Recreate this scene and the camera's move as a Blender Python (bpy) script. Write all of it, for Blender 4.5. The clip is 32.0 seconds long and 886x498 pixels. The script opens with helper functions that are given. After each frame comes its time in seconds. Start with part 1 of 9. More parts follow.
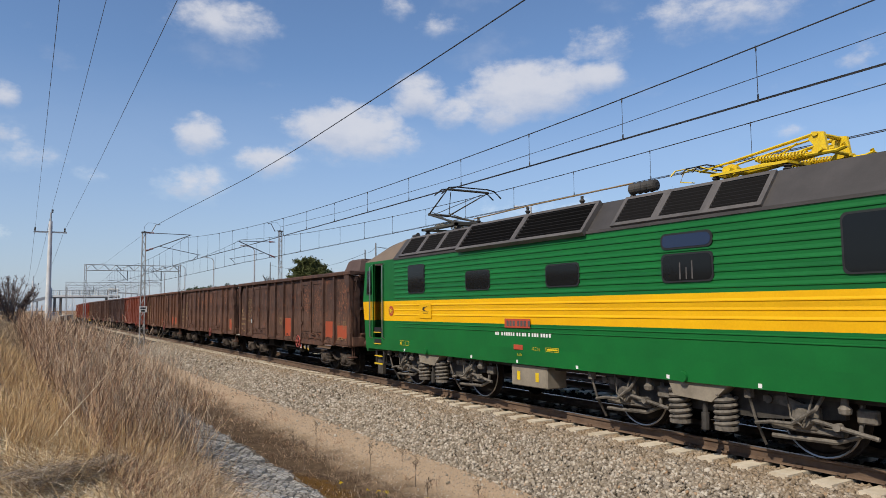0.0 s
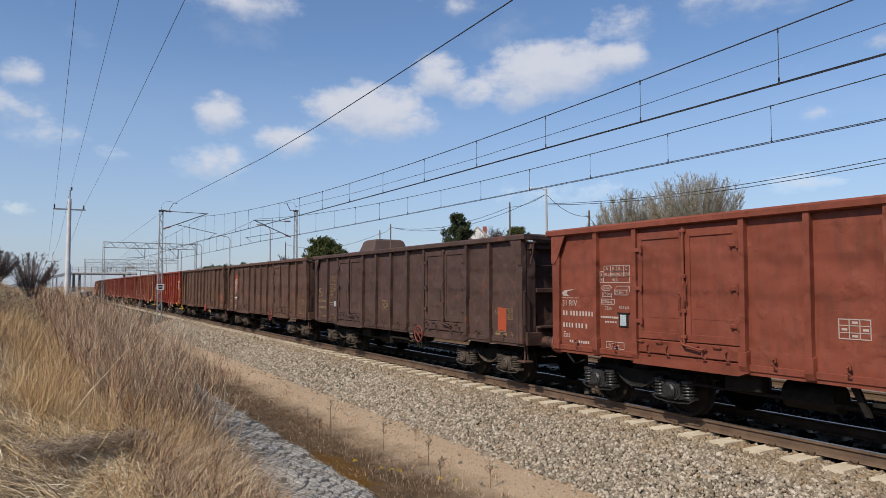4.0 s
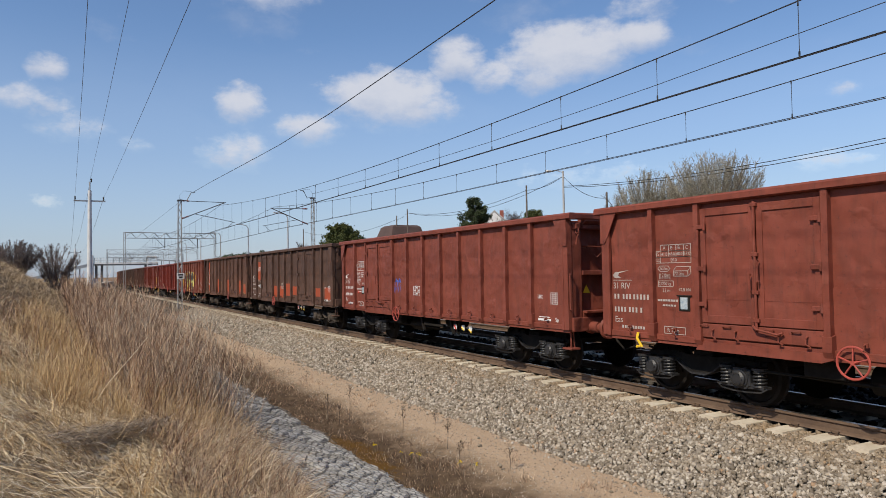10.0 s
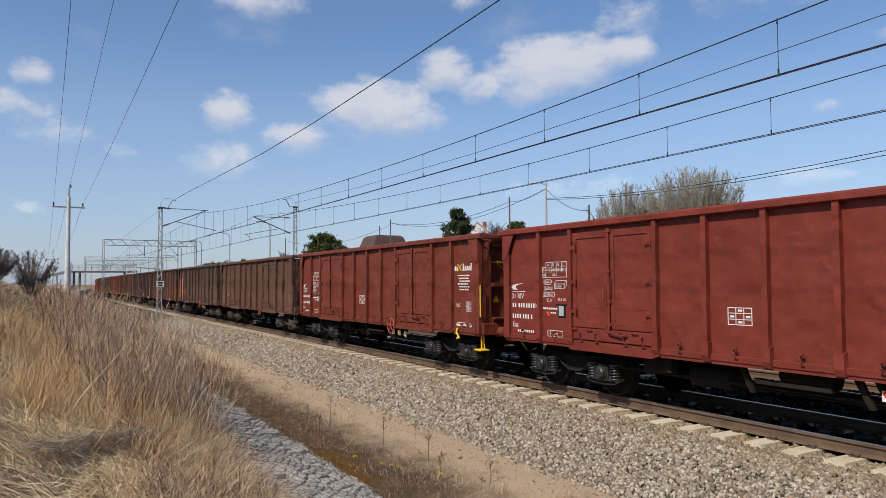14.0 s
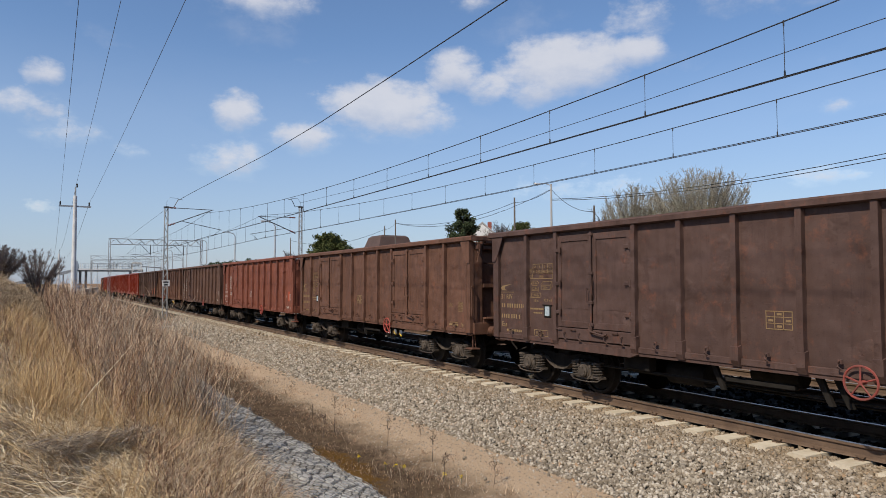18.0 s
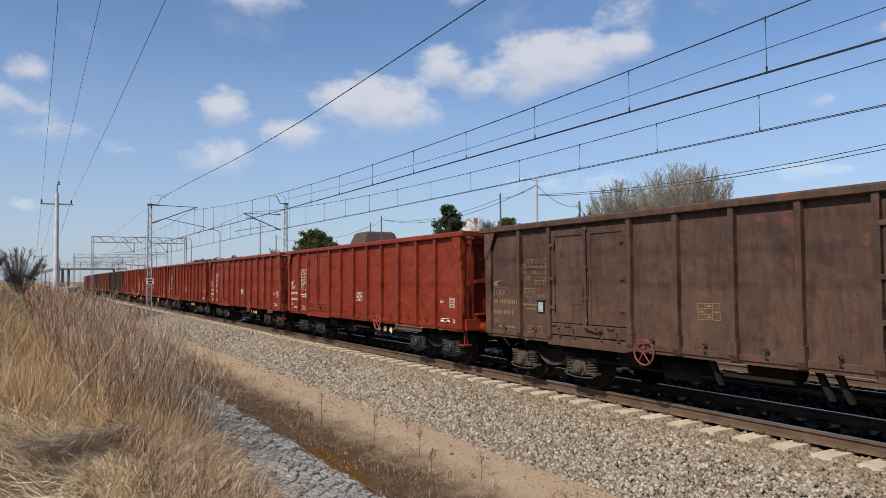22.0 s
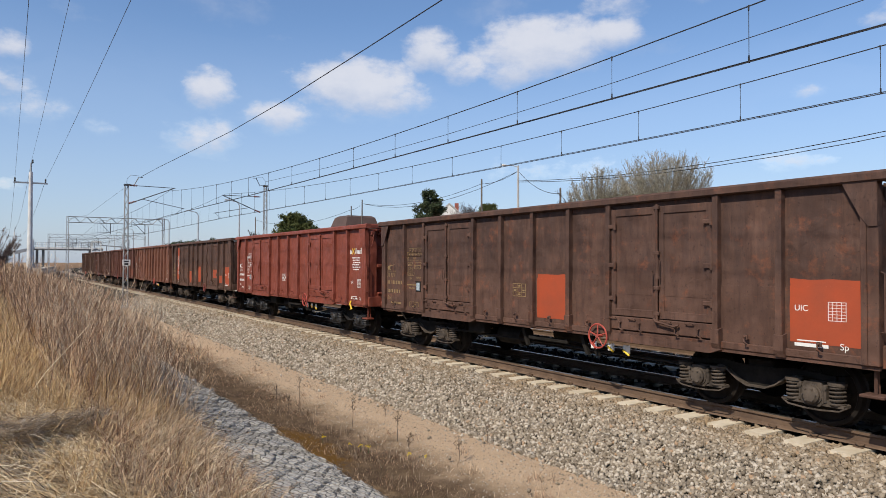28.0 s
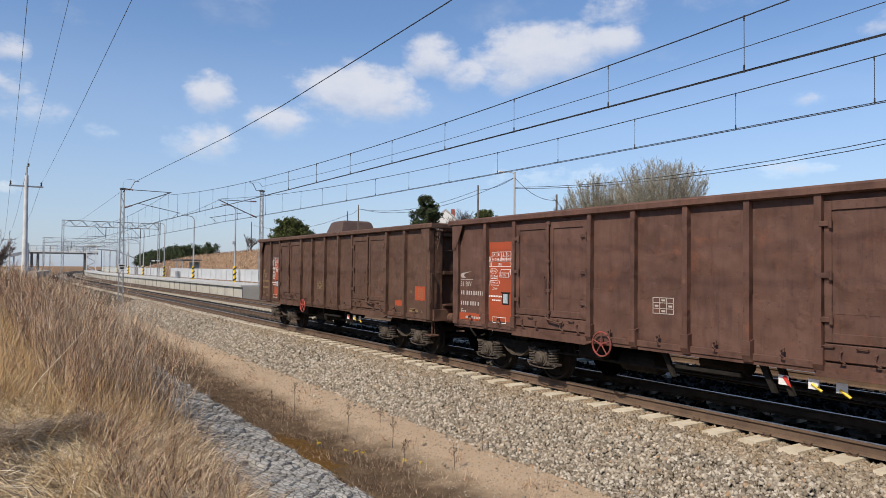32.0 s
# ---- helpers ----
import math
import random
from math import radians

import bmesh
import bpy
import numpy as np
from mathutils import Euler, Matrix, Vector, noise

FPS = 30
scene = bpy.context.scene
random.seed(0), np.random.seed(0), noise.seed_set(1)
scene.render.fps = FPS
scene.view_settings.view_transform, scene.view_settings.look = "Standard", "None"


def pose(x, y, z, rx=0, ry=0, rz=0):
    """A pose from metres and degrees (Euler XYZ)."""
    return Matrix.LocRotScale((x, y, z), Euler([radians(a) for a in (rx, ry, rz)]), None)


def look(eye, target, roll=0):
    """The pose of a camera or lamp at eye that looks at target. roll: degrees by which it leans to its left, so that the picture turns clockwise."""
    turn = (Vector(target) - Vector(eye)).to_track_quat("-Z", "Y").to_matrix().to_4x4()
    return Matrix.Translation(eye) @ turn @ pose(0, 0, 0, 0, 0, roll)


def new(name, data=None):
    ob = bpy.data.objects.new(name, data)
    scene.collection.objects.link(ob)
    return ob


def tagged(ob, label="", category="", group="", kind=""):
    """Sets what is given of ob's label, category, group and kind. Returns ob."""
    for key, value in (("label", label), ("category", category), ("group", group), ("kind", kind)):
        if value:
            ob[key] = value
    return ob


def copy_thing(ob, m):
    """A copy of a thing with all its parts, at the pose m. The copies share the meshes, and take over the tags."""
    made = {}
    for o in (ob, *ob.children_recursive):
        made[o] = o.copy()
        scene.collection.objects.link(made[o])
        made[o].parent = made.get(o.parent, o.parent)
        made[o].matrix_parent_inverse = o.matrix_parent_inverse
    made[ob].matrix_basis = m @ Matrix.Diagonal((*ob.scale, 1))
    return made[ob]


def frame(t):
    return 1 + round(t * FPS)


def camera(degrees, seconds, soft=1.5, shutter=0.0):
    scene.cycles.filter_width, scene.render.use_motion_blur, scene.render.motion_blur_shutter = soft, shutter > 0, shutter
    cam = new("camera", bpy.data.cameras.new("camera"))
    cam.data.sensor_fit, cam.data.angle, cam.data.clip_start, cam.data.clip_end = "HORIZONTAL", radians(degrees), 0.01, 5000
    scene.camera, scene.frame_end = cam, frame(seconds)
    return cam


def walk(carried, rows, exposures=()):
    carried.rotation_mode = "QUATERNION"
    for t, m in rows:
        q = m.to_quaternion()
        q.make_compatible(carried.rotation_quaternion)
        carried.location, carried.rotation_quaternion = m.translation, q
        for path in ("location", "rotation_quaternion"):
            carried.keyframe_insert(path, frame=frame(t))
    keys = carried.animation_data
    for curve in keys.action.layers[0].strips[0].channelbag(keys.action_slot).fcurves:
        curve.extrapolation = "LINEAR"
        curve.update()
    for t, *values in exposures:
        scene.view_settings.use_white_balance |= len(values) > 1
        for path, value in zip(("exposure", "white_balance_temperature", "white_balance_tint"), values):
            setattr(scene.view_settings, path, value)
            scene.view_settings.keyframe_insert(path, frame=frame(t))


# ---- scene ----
# Track axis of the near track is x = 0, the top of its rails z = 0; y runs along the line.
cam = camera(64.9, 32.0, soft=0.5)
EYES = [
    (0, -10.254, -4.807, 2.153, -31.32, 4.66, -0.68),
    (0.5, -10.230, -4.762, 2.145, -31.28, 4.45, -0.70),
    (1, -10.257, -4.814, 2.155, -31.25, 3.86, -0.55),
    (1.5, -10.259, -4.819, 2.161, -30.88, 3.63, -0.44),
    (2, -10.252, -4.816, 2.167, -30.80, 3.71, -0.39),
    (2.5, -10.250, -4.818, 2.165, -30.79, 3.61, -0.26),
    (3, -10.259, -4.814, 2.156, -30.69, 3.32, -0.10),
    (3.5, -10.276, -4.832, 2.160, -30.35, 3.16, 0.02),
    (5.5, -10.264, -4.818, 2.166, -29.91, 3.08, -0.00),
    (6, -10.254, -4.781, 2.149, -29.86, 3.17, -0.03),
    (6.5, -10.250, -4.783, 2.155, -29.70, 2.47, -0.12),
    (7, -10.239, -4.769, 2.151, -29.12, 1.83, -0.34),
    (7.5, -10.248, -4.781, 2.162, -28.93, 1.82, -0.31),
    (8, -10.229, -4.771, 2.170, -28.85, 1.86, -0.31),
    (8.5, -10.223, -4.742, 2.146, -28.97, 2.10, -0.39),
    (9, -10.238, -4.770, 2.162, -28.93, 2.17, -0.50),
    (9.5, -10.234, -4.808, 2.163, -28.87, 2.17, -1.14),
    (10, -10.226, -4.797, 2.153, -28.67, 1.87, -0.92),
    (10.5, -10.251, -4.852, 2.182, -28.79, 1.94, -0.12),
    (11, -10.255, -4.868, 2.199, -29.02, 2.27, 0.04),
    (11.5, -10.251, -4.848, 2.180, -29.75, 3.36, -0.12),
    (12, -10.242, -4.817, 2.161, -30.02, 3.56, -0.37),
    (12.5, -10.239, -4.823, 2.161, -30.04, 3.63, -0.45),
    (13, -10.238, -4.819, 2.163, -30.11, 3.60, -0.53),
    (13.5, -10.232, -4.808, 2.158, -30.10, 3.21, -0.48),
    (14, -10.228, -4.799, 2.154, -30.10, 2.73, -0.36),
    (14.5, -10.237, -4.804, 2.170, -30.03, 2.52, -0.46),
    (16.5, -10.233, -4.789, 2.161, -29.73, 2.85, -0.10),
    (17, -10.228, -4.795, 2.167, -29.71, 2.89, -0.23),
    (17.5, -10.229, -4.807, 2.169, -29.67, 2.58, -0.37),
    (18, -10.237, -4.812, 2.165, -29.70, 2.75, -0.13),
    (18.5, -10.238, -4.828, 2.171, -29.76, 2.86, -0.03),
    (19, -10.239, -4.830, 2.175, -29.83, 2.91, 0.04),
    (19.5, -10.232, -4.818, 2.166, -29.84, 3.00, -0.21),
    (20, -10.245, -4.828, 2.179, -29.93, 3.02, -0.34),
    (20.5, -10.227, -4.809, 2.171, -29.99, 3.09, -0.44),
    (21, -10.217, -4.792, 2.162, -30.08, 2.89, -0.57),
    (21.5, -10.239, -4.829, 2.172, -30.53, 2.38, -0.75),
    (22, -10.234, -4.822, 2.165, -30.83, 2.42, -0.51),
    (22.5, -10.212, -4.804, 2.160, -31.08, 2.40, 0.35),
    (23, -10.216, -4.808, 2.158, -31.10, 2.28, 0.63),
    (23.5, -10.219, -4.806, 2.152, -31.10, 2.13, 0.76),
    (24, -10.220, -4.804, 2.167, -31.13, 2.04, 0.70),
    (24.5, -10.237, -4.810, 2.158, -31.19, 2.11, 0.76),
    (25, -10.212, -4.803, 2.161, -31.19, 2.13, 0.54),
    (25.5, -10.233, -4.823, 2.166, -31.27, 2.03, 0.56),
    (27.5, -10.218, -4.786, 2.152, -31.71, 2.07, 0.36),
    (28, -10.198, -4.773, 2.158, -32.42, 1.19, 0.18),
    (28.5, -10.212, -4.807, 2.157, -32.55, 1.25, 0.01),
    (29, -10.208, -4.809, 2.158, -32.64, 1.38, 0.23),
    (29.5, -10.214, -4.802, 2.156, -32.69, 1.46, 0.32),
    (30, -10.210, -4.800, 2.159, -32.66, 1.53, 0.38),
    (30.5, -10.204, -4.793, 2.158, -32.64, 1.58, 0.37),
    (31, -10.207, -4.798, 2.150, -32.65, 1.64, 0.35),
    (31.5, -10.217, -4.807, 2.159, -32.67, 1.68, 0.37),
    (32, -10.219, -4.796, 2.173, -32.74, 1.66, 0.50),
]


def eye_pose(x, y, z, yaw, tilt, roll):
    a, b = radians(yaw), radians(tilt)
    ahead = Vector((-math.sin(a) * math.cos(b), math.cos(a) * math.cos(b), math.sin(b)))
    return look((x, y, z), Vector((x, y, z)) + ahead, roll)


walk(cam, [(t, eye_pose(*row)) for t, *row in EYES], [(0.0, 0.0), (22.5, 0.0), (25.0, 0.12), (32.0, 0.14)])

# ---- light ----
SUN = Vector((-0.665, -0.215, 0.715)).normalized()
world = bpy.data.worlds.new("sky")
scene.world = world
world.use_nodes = True
wn = world.node_tree
sky = wn.nodes.new("ShaderNodeTexSky")
sky.sky_type = "NISHITA"
sky.sun_disc = False
sky.sun_elevation = math.asin(SUN.z)
sky.sun_rotation = math.atan2(SUN.x, SUN.y)
sky.air_density, sky.dust_density, sky.ozone_density = 1.0, 0.6, 2.0
wn.nodes["Background"].inputs["Strength"].default_value = 0.118
tint = wn.nodes.new("ShaderNodeMix")
tint.data_type, tint.blend_type = "RGBA", "MULTIPLY"
tint.inputs[0].default_value = 1.0
tint.inputs[7].default_value = (0.88, 0.99, 1.13, 1)
wn.links.new(sky.outputs["Color"], tint.inputs[6])
wn.links.new(tint.outputs[2], wn.nodes["Background"].inputs["Color"])
sun_data = bpy.data.lights.new("sun", "SUN")
sun_data.energy, sun_data.angle, sun_data.color = 4.6, radians(0.53), (1.0, 0.90, 0.755)
sun = new("sun", sun_data)
sun.matrix_world = look(SUN * 50, (0, 0, 0))

# ---- line of the track ----
BEND_AT, BEND_R = 90.0, 1450.0


def heading(s):
    return max(0.0, s - BEND_AT) / BEND_R


def on_line(s, x=0.0, z=0.0):
    """A place s metres along the track and x metres to the side of its axis."""
    a = heading(s)
    if a == 0:
        return Vector((x, s, z))
    return Vector((BEND_R - (BEND_R - x) * math.cos(a), BEND_AT + (BEND_R - x) * math.sin(a), z))


def line_pose(s, x=0.0, z=0.0, turn=0.0):
    p = on_line(s, x, z)
    return pose(p.x, p.y, p.z, 0, 0, -math.degrees(heading(s)) + turn)


# ---- mesh building ----
class Build:
    """Collects vertices and faces of one mesh."""

    def __init__(self):
        self.v, self.f = [], []

    def add(self, verts, faces):
        n = len(self.v)
        self.v += [tuple(p) for p in verts]
        self.f += [tuple(n + i for i in f) for f in faces]
        return self

    def box(self, x0, x1, y0, y1, z0, z1, c=0.0):
        x0, x1, y0, y1, z0, z1 = min(x0, x1), max(x0, x1), min(y0, y1), max(y0, y1), min(z0, z1), max(z0, z1)
        if c <= 0:
            v = [(x, y, z) for z in (z0, z1) for y in (y0, y1) for x in (x0, x1)]
            return self.add(v, [(0, 2, 3, 1), (4, 5, 7, 6), (0, 1, 5, 4), (2, 6, 7, 3), (0, 4, 6, 2), (1, 3, 7, 5)])
        bm = bmesh.new()
        bmesh.ops.create_cube(bm, size=1.0)
        for p in bm.verts:
            p.co = ((x0 + x1) / 2 + p.co.x * (x1 - x0), (y0 + y1) / 2 + p.co.y * (y1 - y0), (z0 + z1) / 2 + p.co.z * (z1 - z0))
        bmesh.ops.bevel(bm, geom=bm.edges[:], offset=c, segments=1, affect="EDGES")
        return self.take(bm)

    def take(self, bm, m=None):
        if m is not None:
            bm.transform(m)
        bm.verts.index_update()
        self.add([p.co for p in bm.verts], [[p.index for p in f.verts] for f in bm.faces])
        bm.free()
        return self

    def prism(self, poly, axis, a, b):
        """A closed outline pushed along an axis: for x the outline is (y, z), for y (x, z), for z (x, y)."""
        n = len(poly)
        put = {"x": lambda p, q: (q, p[0], p[1]), "y": lambda p, q: (p[0], q, p[1]), "z": lambda p, q: (p[0], p[1], q)}[axis]
        v = [put(p, a) for p in poly] + [put(p, b) for p in poly]
        f = [(i, (i + 1) % n, n + (i + 1) % n, n + i) for i in range(n)] + [tuple(range(n))[::-1], tuple(range(n, 2 * n))]
        return self.add(v, f)

    def cyl(self, p, q, r, n=10, r2=None):
        p, q = Vector(p), Vector(q)
        d = (q - p).normalized()
        u = d.orthogonal().normalized()
        w = d.cross(u)
        r2 = r if r2 is None else r2
        ring = [u * math.cos(2 * math.pi * i / n) + w * math.sin(2 * math.pi * i / n) for i in range(n)]
        v = [p + k * r for k in ring] + [q + k * r2 for k in ring]
        f = [(i, (i + 1) % n, n + (i + 1) % n, n + i) for i in range(n)] + [tuple(range(n))[::-1], tuple(range(n, 2 * n))]
        return self.add(v, f)

    def tube(self, pts, r, n=5):
        pts = [Vector(p) for p in pts]
        v, f = [], []
        for i, p in enumerate(pts):
            d = (pts[min(i + 1, len(pts) - 1)] - pts[max(i - 1, 0)]).normalized()
            up = Vector((0, 0, 1)) if abs(d.z) < 0.9 else Vector((1, 0, 0))
            u = d.cross(up).normalized()
            w = u.cross(d)
            rr = r[i] if isinstance(r, (list, tuple)) else r
            v += [p + (u * math.cos(2 * math.pi * k / n) + w * math.sin(2 * math.pi * k / n)) * rr for k in range(n)]
        for i in range(len(pts) - 1):
            for k in range(n):
                f.append((i * n + k, i * n + (k + 1) % n, (i + 1) * n + (k + 1) % n, (i + 1) * n + k))
        f += [tuple(range(n))[::-1], tuple(range((len(pts) - 1) * n, len(pts) * n))]
        return self.add(v, f)

    def ring(self, centre, axis, radius, r, n=20, m=6):
        c, a = Vector(centre), Vector(axis).normalized()
        u = a.orthogonal().normalized()
        w = a.cross(u)
        v, f = [], []
        for i in range(n):
            o = u * math.cos(2 * math.pi * i / n) + w * math.sin(2 * math.pi * i / n)
            v += [c + o * (radius + r * math.cos(2 * math.pi * k / m)) + a * r * math.sin(2 * math.pi * k / m) for k in range(m)]
        for i in range(n):
            for k in range(m):
                f.append((i * m + k, ((i + 1) % n) * m + k, ((i + 1) % n) * m + (k + 1) % m, i * m + (k + 1) % m))
        return self.add(v, f)

    def lathe(self, profile, centre, n=16, axis="x"):
        """Turns (along, radius) pairs round an axis through centre."""
        c = Vector(centre)
        v, f, k = [], [], len(profile)
        for i in range(n):
            a, b = math.cos(2 * math.pi * i / n), math.sin(2 * math.pi * i / n)
            for d, r in profile:
                v.append(c + Vector({"x": (d, r * a, r * b), "y": (r * b, d, r * a), "z": (r * a, r * b, d)}[axis]))
        for i in range(n):
            for j in range(k - 1):
                f.append((i * k + j, ((i + 1) % n) * k + j, ((i + 1) % n) * k + j + 1, i * k + j + 1))
        f += [tuple(i * k for i in range(n))[::-1], tuple(i * k + k - 1 for i in range(n))]
        return self.add(v, f)

    def coil(self, centre, radius, r, z0, z1, turns, n=10):
        c = Vector(centre)
        pts = []
        for i in range(int(turns * n) + 1):
            a = 2 * math.pi * i / n
            pts.append(c + Vector((radius * math.cos(a), radius * math.sin(a), z0 + (z1 - z0) * i / (turns * n))))
        return self.tube(pts, r, 5)

    def mesh(self, name, material, smooth=False):
        me = bpy.data.meshes.new(name)
        me.from_pydata(self.v, [], self.f)
        if material:
            me.materials.append(material)
        if smooth:
            me.shade_smooth()
            me.set_sharp_from_angle(angle=radians(35))
        me.update()
        return me


def part(name, b, material, parent, label="", smooth=False):
    me = b if isinstance(b, bpy.types.Mesh) else b.mesh(name, material, smooth)
    ob = new(name, me)
    ob.parent = parent
    if label:
        tagged(ob, label)
    return ob


def thing(name, label, category, group="", kind="", at=None):
    ob = tagged(new(name), label, category, group, kind)
    ob.empty_display_size = 0.2
    if at is not None:
        ob.matrix_basis = at
    return ob


def setting(name, b, material, label="", category="", smooth=False, kind="structure"):
    me = b if isinstance(b, bpy.types.Mesh) else b.mesh(name, material, smooth)
    return tagged(new(name, me), label, category, "", kind)


def quick_mesh(name, verts, faces, material):
    """A mesh from number arrays; all faces have the same count of corners."""
    me = bpy.data.meshes.new(name)
    n, k = faces.shape
    me.vertices.add(len(verts))
    me.vertices.foreach_set("co", np.ascontiguousarray(verts, dtype=np.float32).ravel())
    me.loops.add(n * k)
    me.loops.foreach_set("vertex_index", np.ascontiguousarray(faces, dtype=np.int32).ravel())
    me.polygons.add(n)
    me.polygons.foreach_set("loop_start", np.arange(0, n * k, k, dtype=np.int32))
    me.polygons.foreach_set("loop_total", np.full(n, k, dtype=np.int32))
    me.materials.append(material)
    me.update(calc_edges=True)
    return me


# ---- materials ----
def nodes_of(name):
    m = bpy.data.materials.new(name)
    m.use_nodes = True
    t = m.node_tree
    return m, t, t.nodes["Principled BSDF"]


def noise_node(t, scale, detail=5.0, rough=0.6, vector=None):
    n = t.nodes.new("ShaderNodeTexNoise")
    n.inputs["Scale"].default_value, n.inputs["Detail"].default_value, n.inputs["Roughness"].default_value = scale, detail, rough
    if vector is not None:
        t.links.new(vector, n.inputs["Vector"])
    return n.outputs["Fac"]


def ramp(t, fac, *stops):
    r = t.nodes.new("ShaderNodeValToRGB")
    e = r.color_ramp.elements
    while len(e) < len(stops):
        e.new(0.5)
    for el, (p, c) in zip(e, stops):
        el.position = p
        el.color = (*c, 1) if isinstance(c, (tuple, list)) else (c, c, c, 1)
    t.links.new(fac, r.inputs["Fac"])
    return r.outputs["Color"]


def mix(t, fac, a, b, blend="MIX"):
    m = t.nodes.new("ShaderNodeMix")
    m.data_type, m.blend_type = "RGBA", blend
    for sock, val in ((m.inputs[0], fac), (m.inputs[6], a), (m.inputs[7], b)):
        if isinstance(val, bpy.types.NodeSocket):
            t.links.new(val, sock)
        elif isinstance(val, (tuple, list)):
            sock.default_value = (*val, 1)
        else:
            sock.default_value = val
    return m.outputs[2]


def calc(t, op, a, b=0.0, clamp=False):
    m = t.nodes.new("ShaderNodeMath")
    m.operation, m.use_clamp = op, clamp
    for sock, val in ((m.inputs[0], a), (m.inputs[1], b)):
        if isinstance(val, bpy.types.NodeSocket):
            t.links.new(val, sock)
        else:
            sock.default_value = val
    return m.outputs[0]


def ramp_lin(t, val, a, c):
    n = t.nodes.new("ShaderNodeMapRange")
    n.inputs["From Min"].default_value, n.inputs["From Max"].default_value = a, c
    t.links.new(val, n.inputs["Value"])
    return n.outputs["Result"]


def bump(t, bsdf, height, strength=0.4, distance=0.01):
    b = t.nodes.new("ShaderNodeBump")
    b.inputs["Strength"].default_value, b.inputs["Distance"].default_value = strength, distance
    t.links.new(height, b.inputs["Height"])
    t.links.new(b.outputs["Normal"], bsdf.inputs["Normal"])


def place_of(t, spread=0.0):
    """Object coordinates in metres, shifted from object to object."""
    c = t.nodes.new("ShaderNodeTexCoord").outputs["Object"]
    if not spread:
        return c
    info = t.nodes.new("ShaderNodeObjectInfo")
    v = t.nodes.new("ShaderNodeVectorMath")
    v.operation = "ADD"
    t.links.new(c, v.inputs[0])
    t.links.new(calc(t, "MULTIPLY", info.outputs["Random"], spread), v.inputs[1])
    return v.outputs[0]


def surface(name, colour, dark=None, rough=0.7, metal=0.0, scale=3.0, fine=40.0, relief=0.3, spread=20.0, specular=0.4, depth=0.004):
    """A plain material with stains at two scales and a fine relief."""
    m, t, b = nodes_of(name)
    co = place_of(t, spread)
    dark = dark or tuple(c * 0.6 for c in colour)
    big = ramp(t, noise_node(t, scale, 6, 0.65, co), (0.35, 0.0), (0.68, 1.0))
    small = noise_node(t, fine, 3, 0.6, co)
    col = mix(t, big, dark, colour)
    col = mix(t, calc(t, "MULTIPLY", small, 0.5), col, tuple(c * 0.55 for c in colour))
    t.links.new(col, b.inputs["Base Color"])
    b.inputs["Roughness"].default_value, b.inputs["Metallic"].default_value = rough, metal
    b.inputs["Specular IOR Level"].default_value = specular
    bump(t, b, small, relief, depth)
    return m


def plain(name, colour, rough=0.5, metal=0.0, specular=0.5):
    m, t, b = nodes_of(name)
    co = place_of(t, 9.0)
    col = mix(t, calc(t, "MULTIPLY", noise_node(t, 9.0, 4, 0.6, co), 0.4), colour, tuple(c * 0.7 for c in colour))
    t.links.new(col, b.inputs["Base Color"])
    b.inputs["Roughness"].default_value, b.inputs["Metallic"].default_value = rough, metal
    b.inputs["Specular IOR Level"].default_value = specular
    return m


def co_local(t):
    return t.nodes.new("ShaderNodeTexCoord").outputs["Object"]


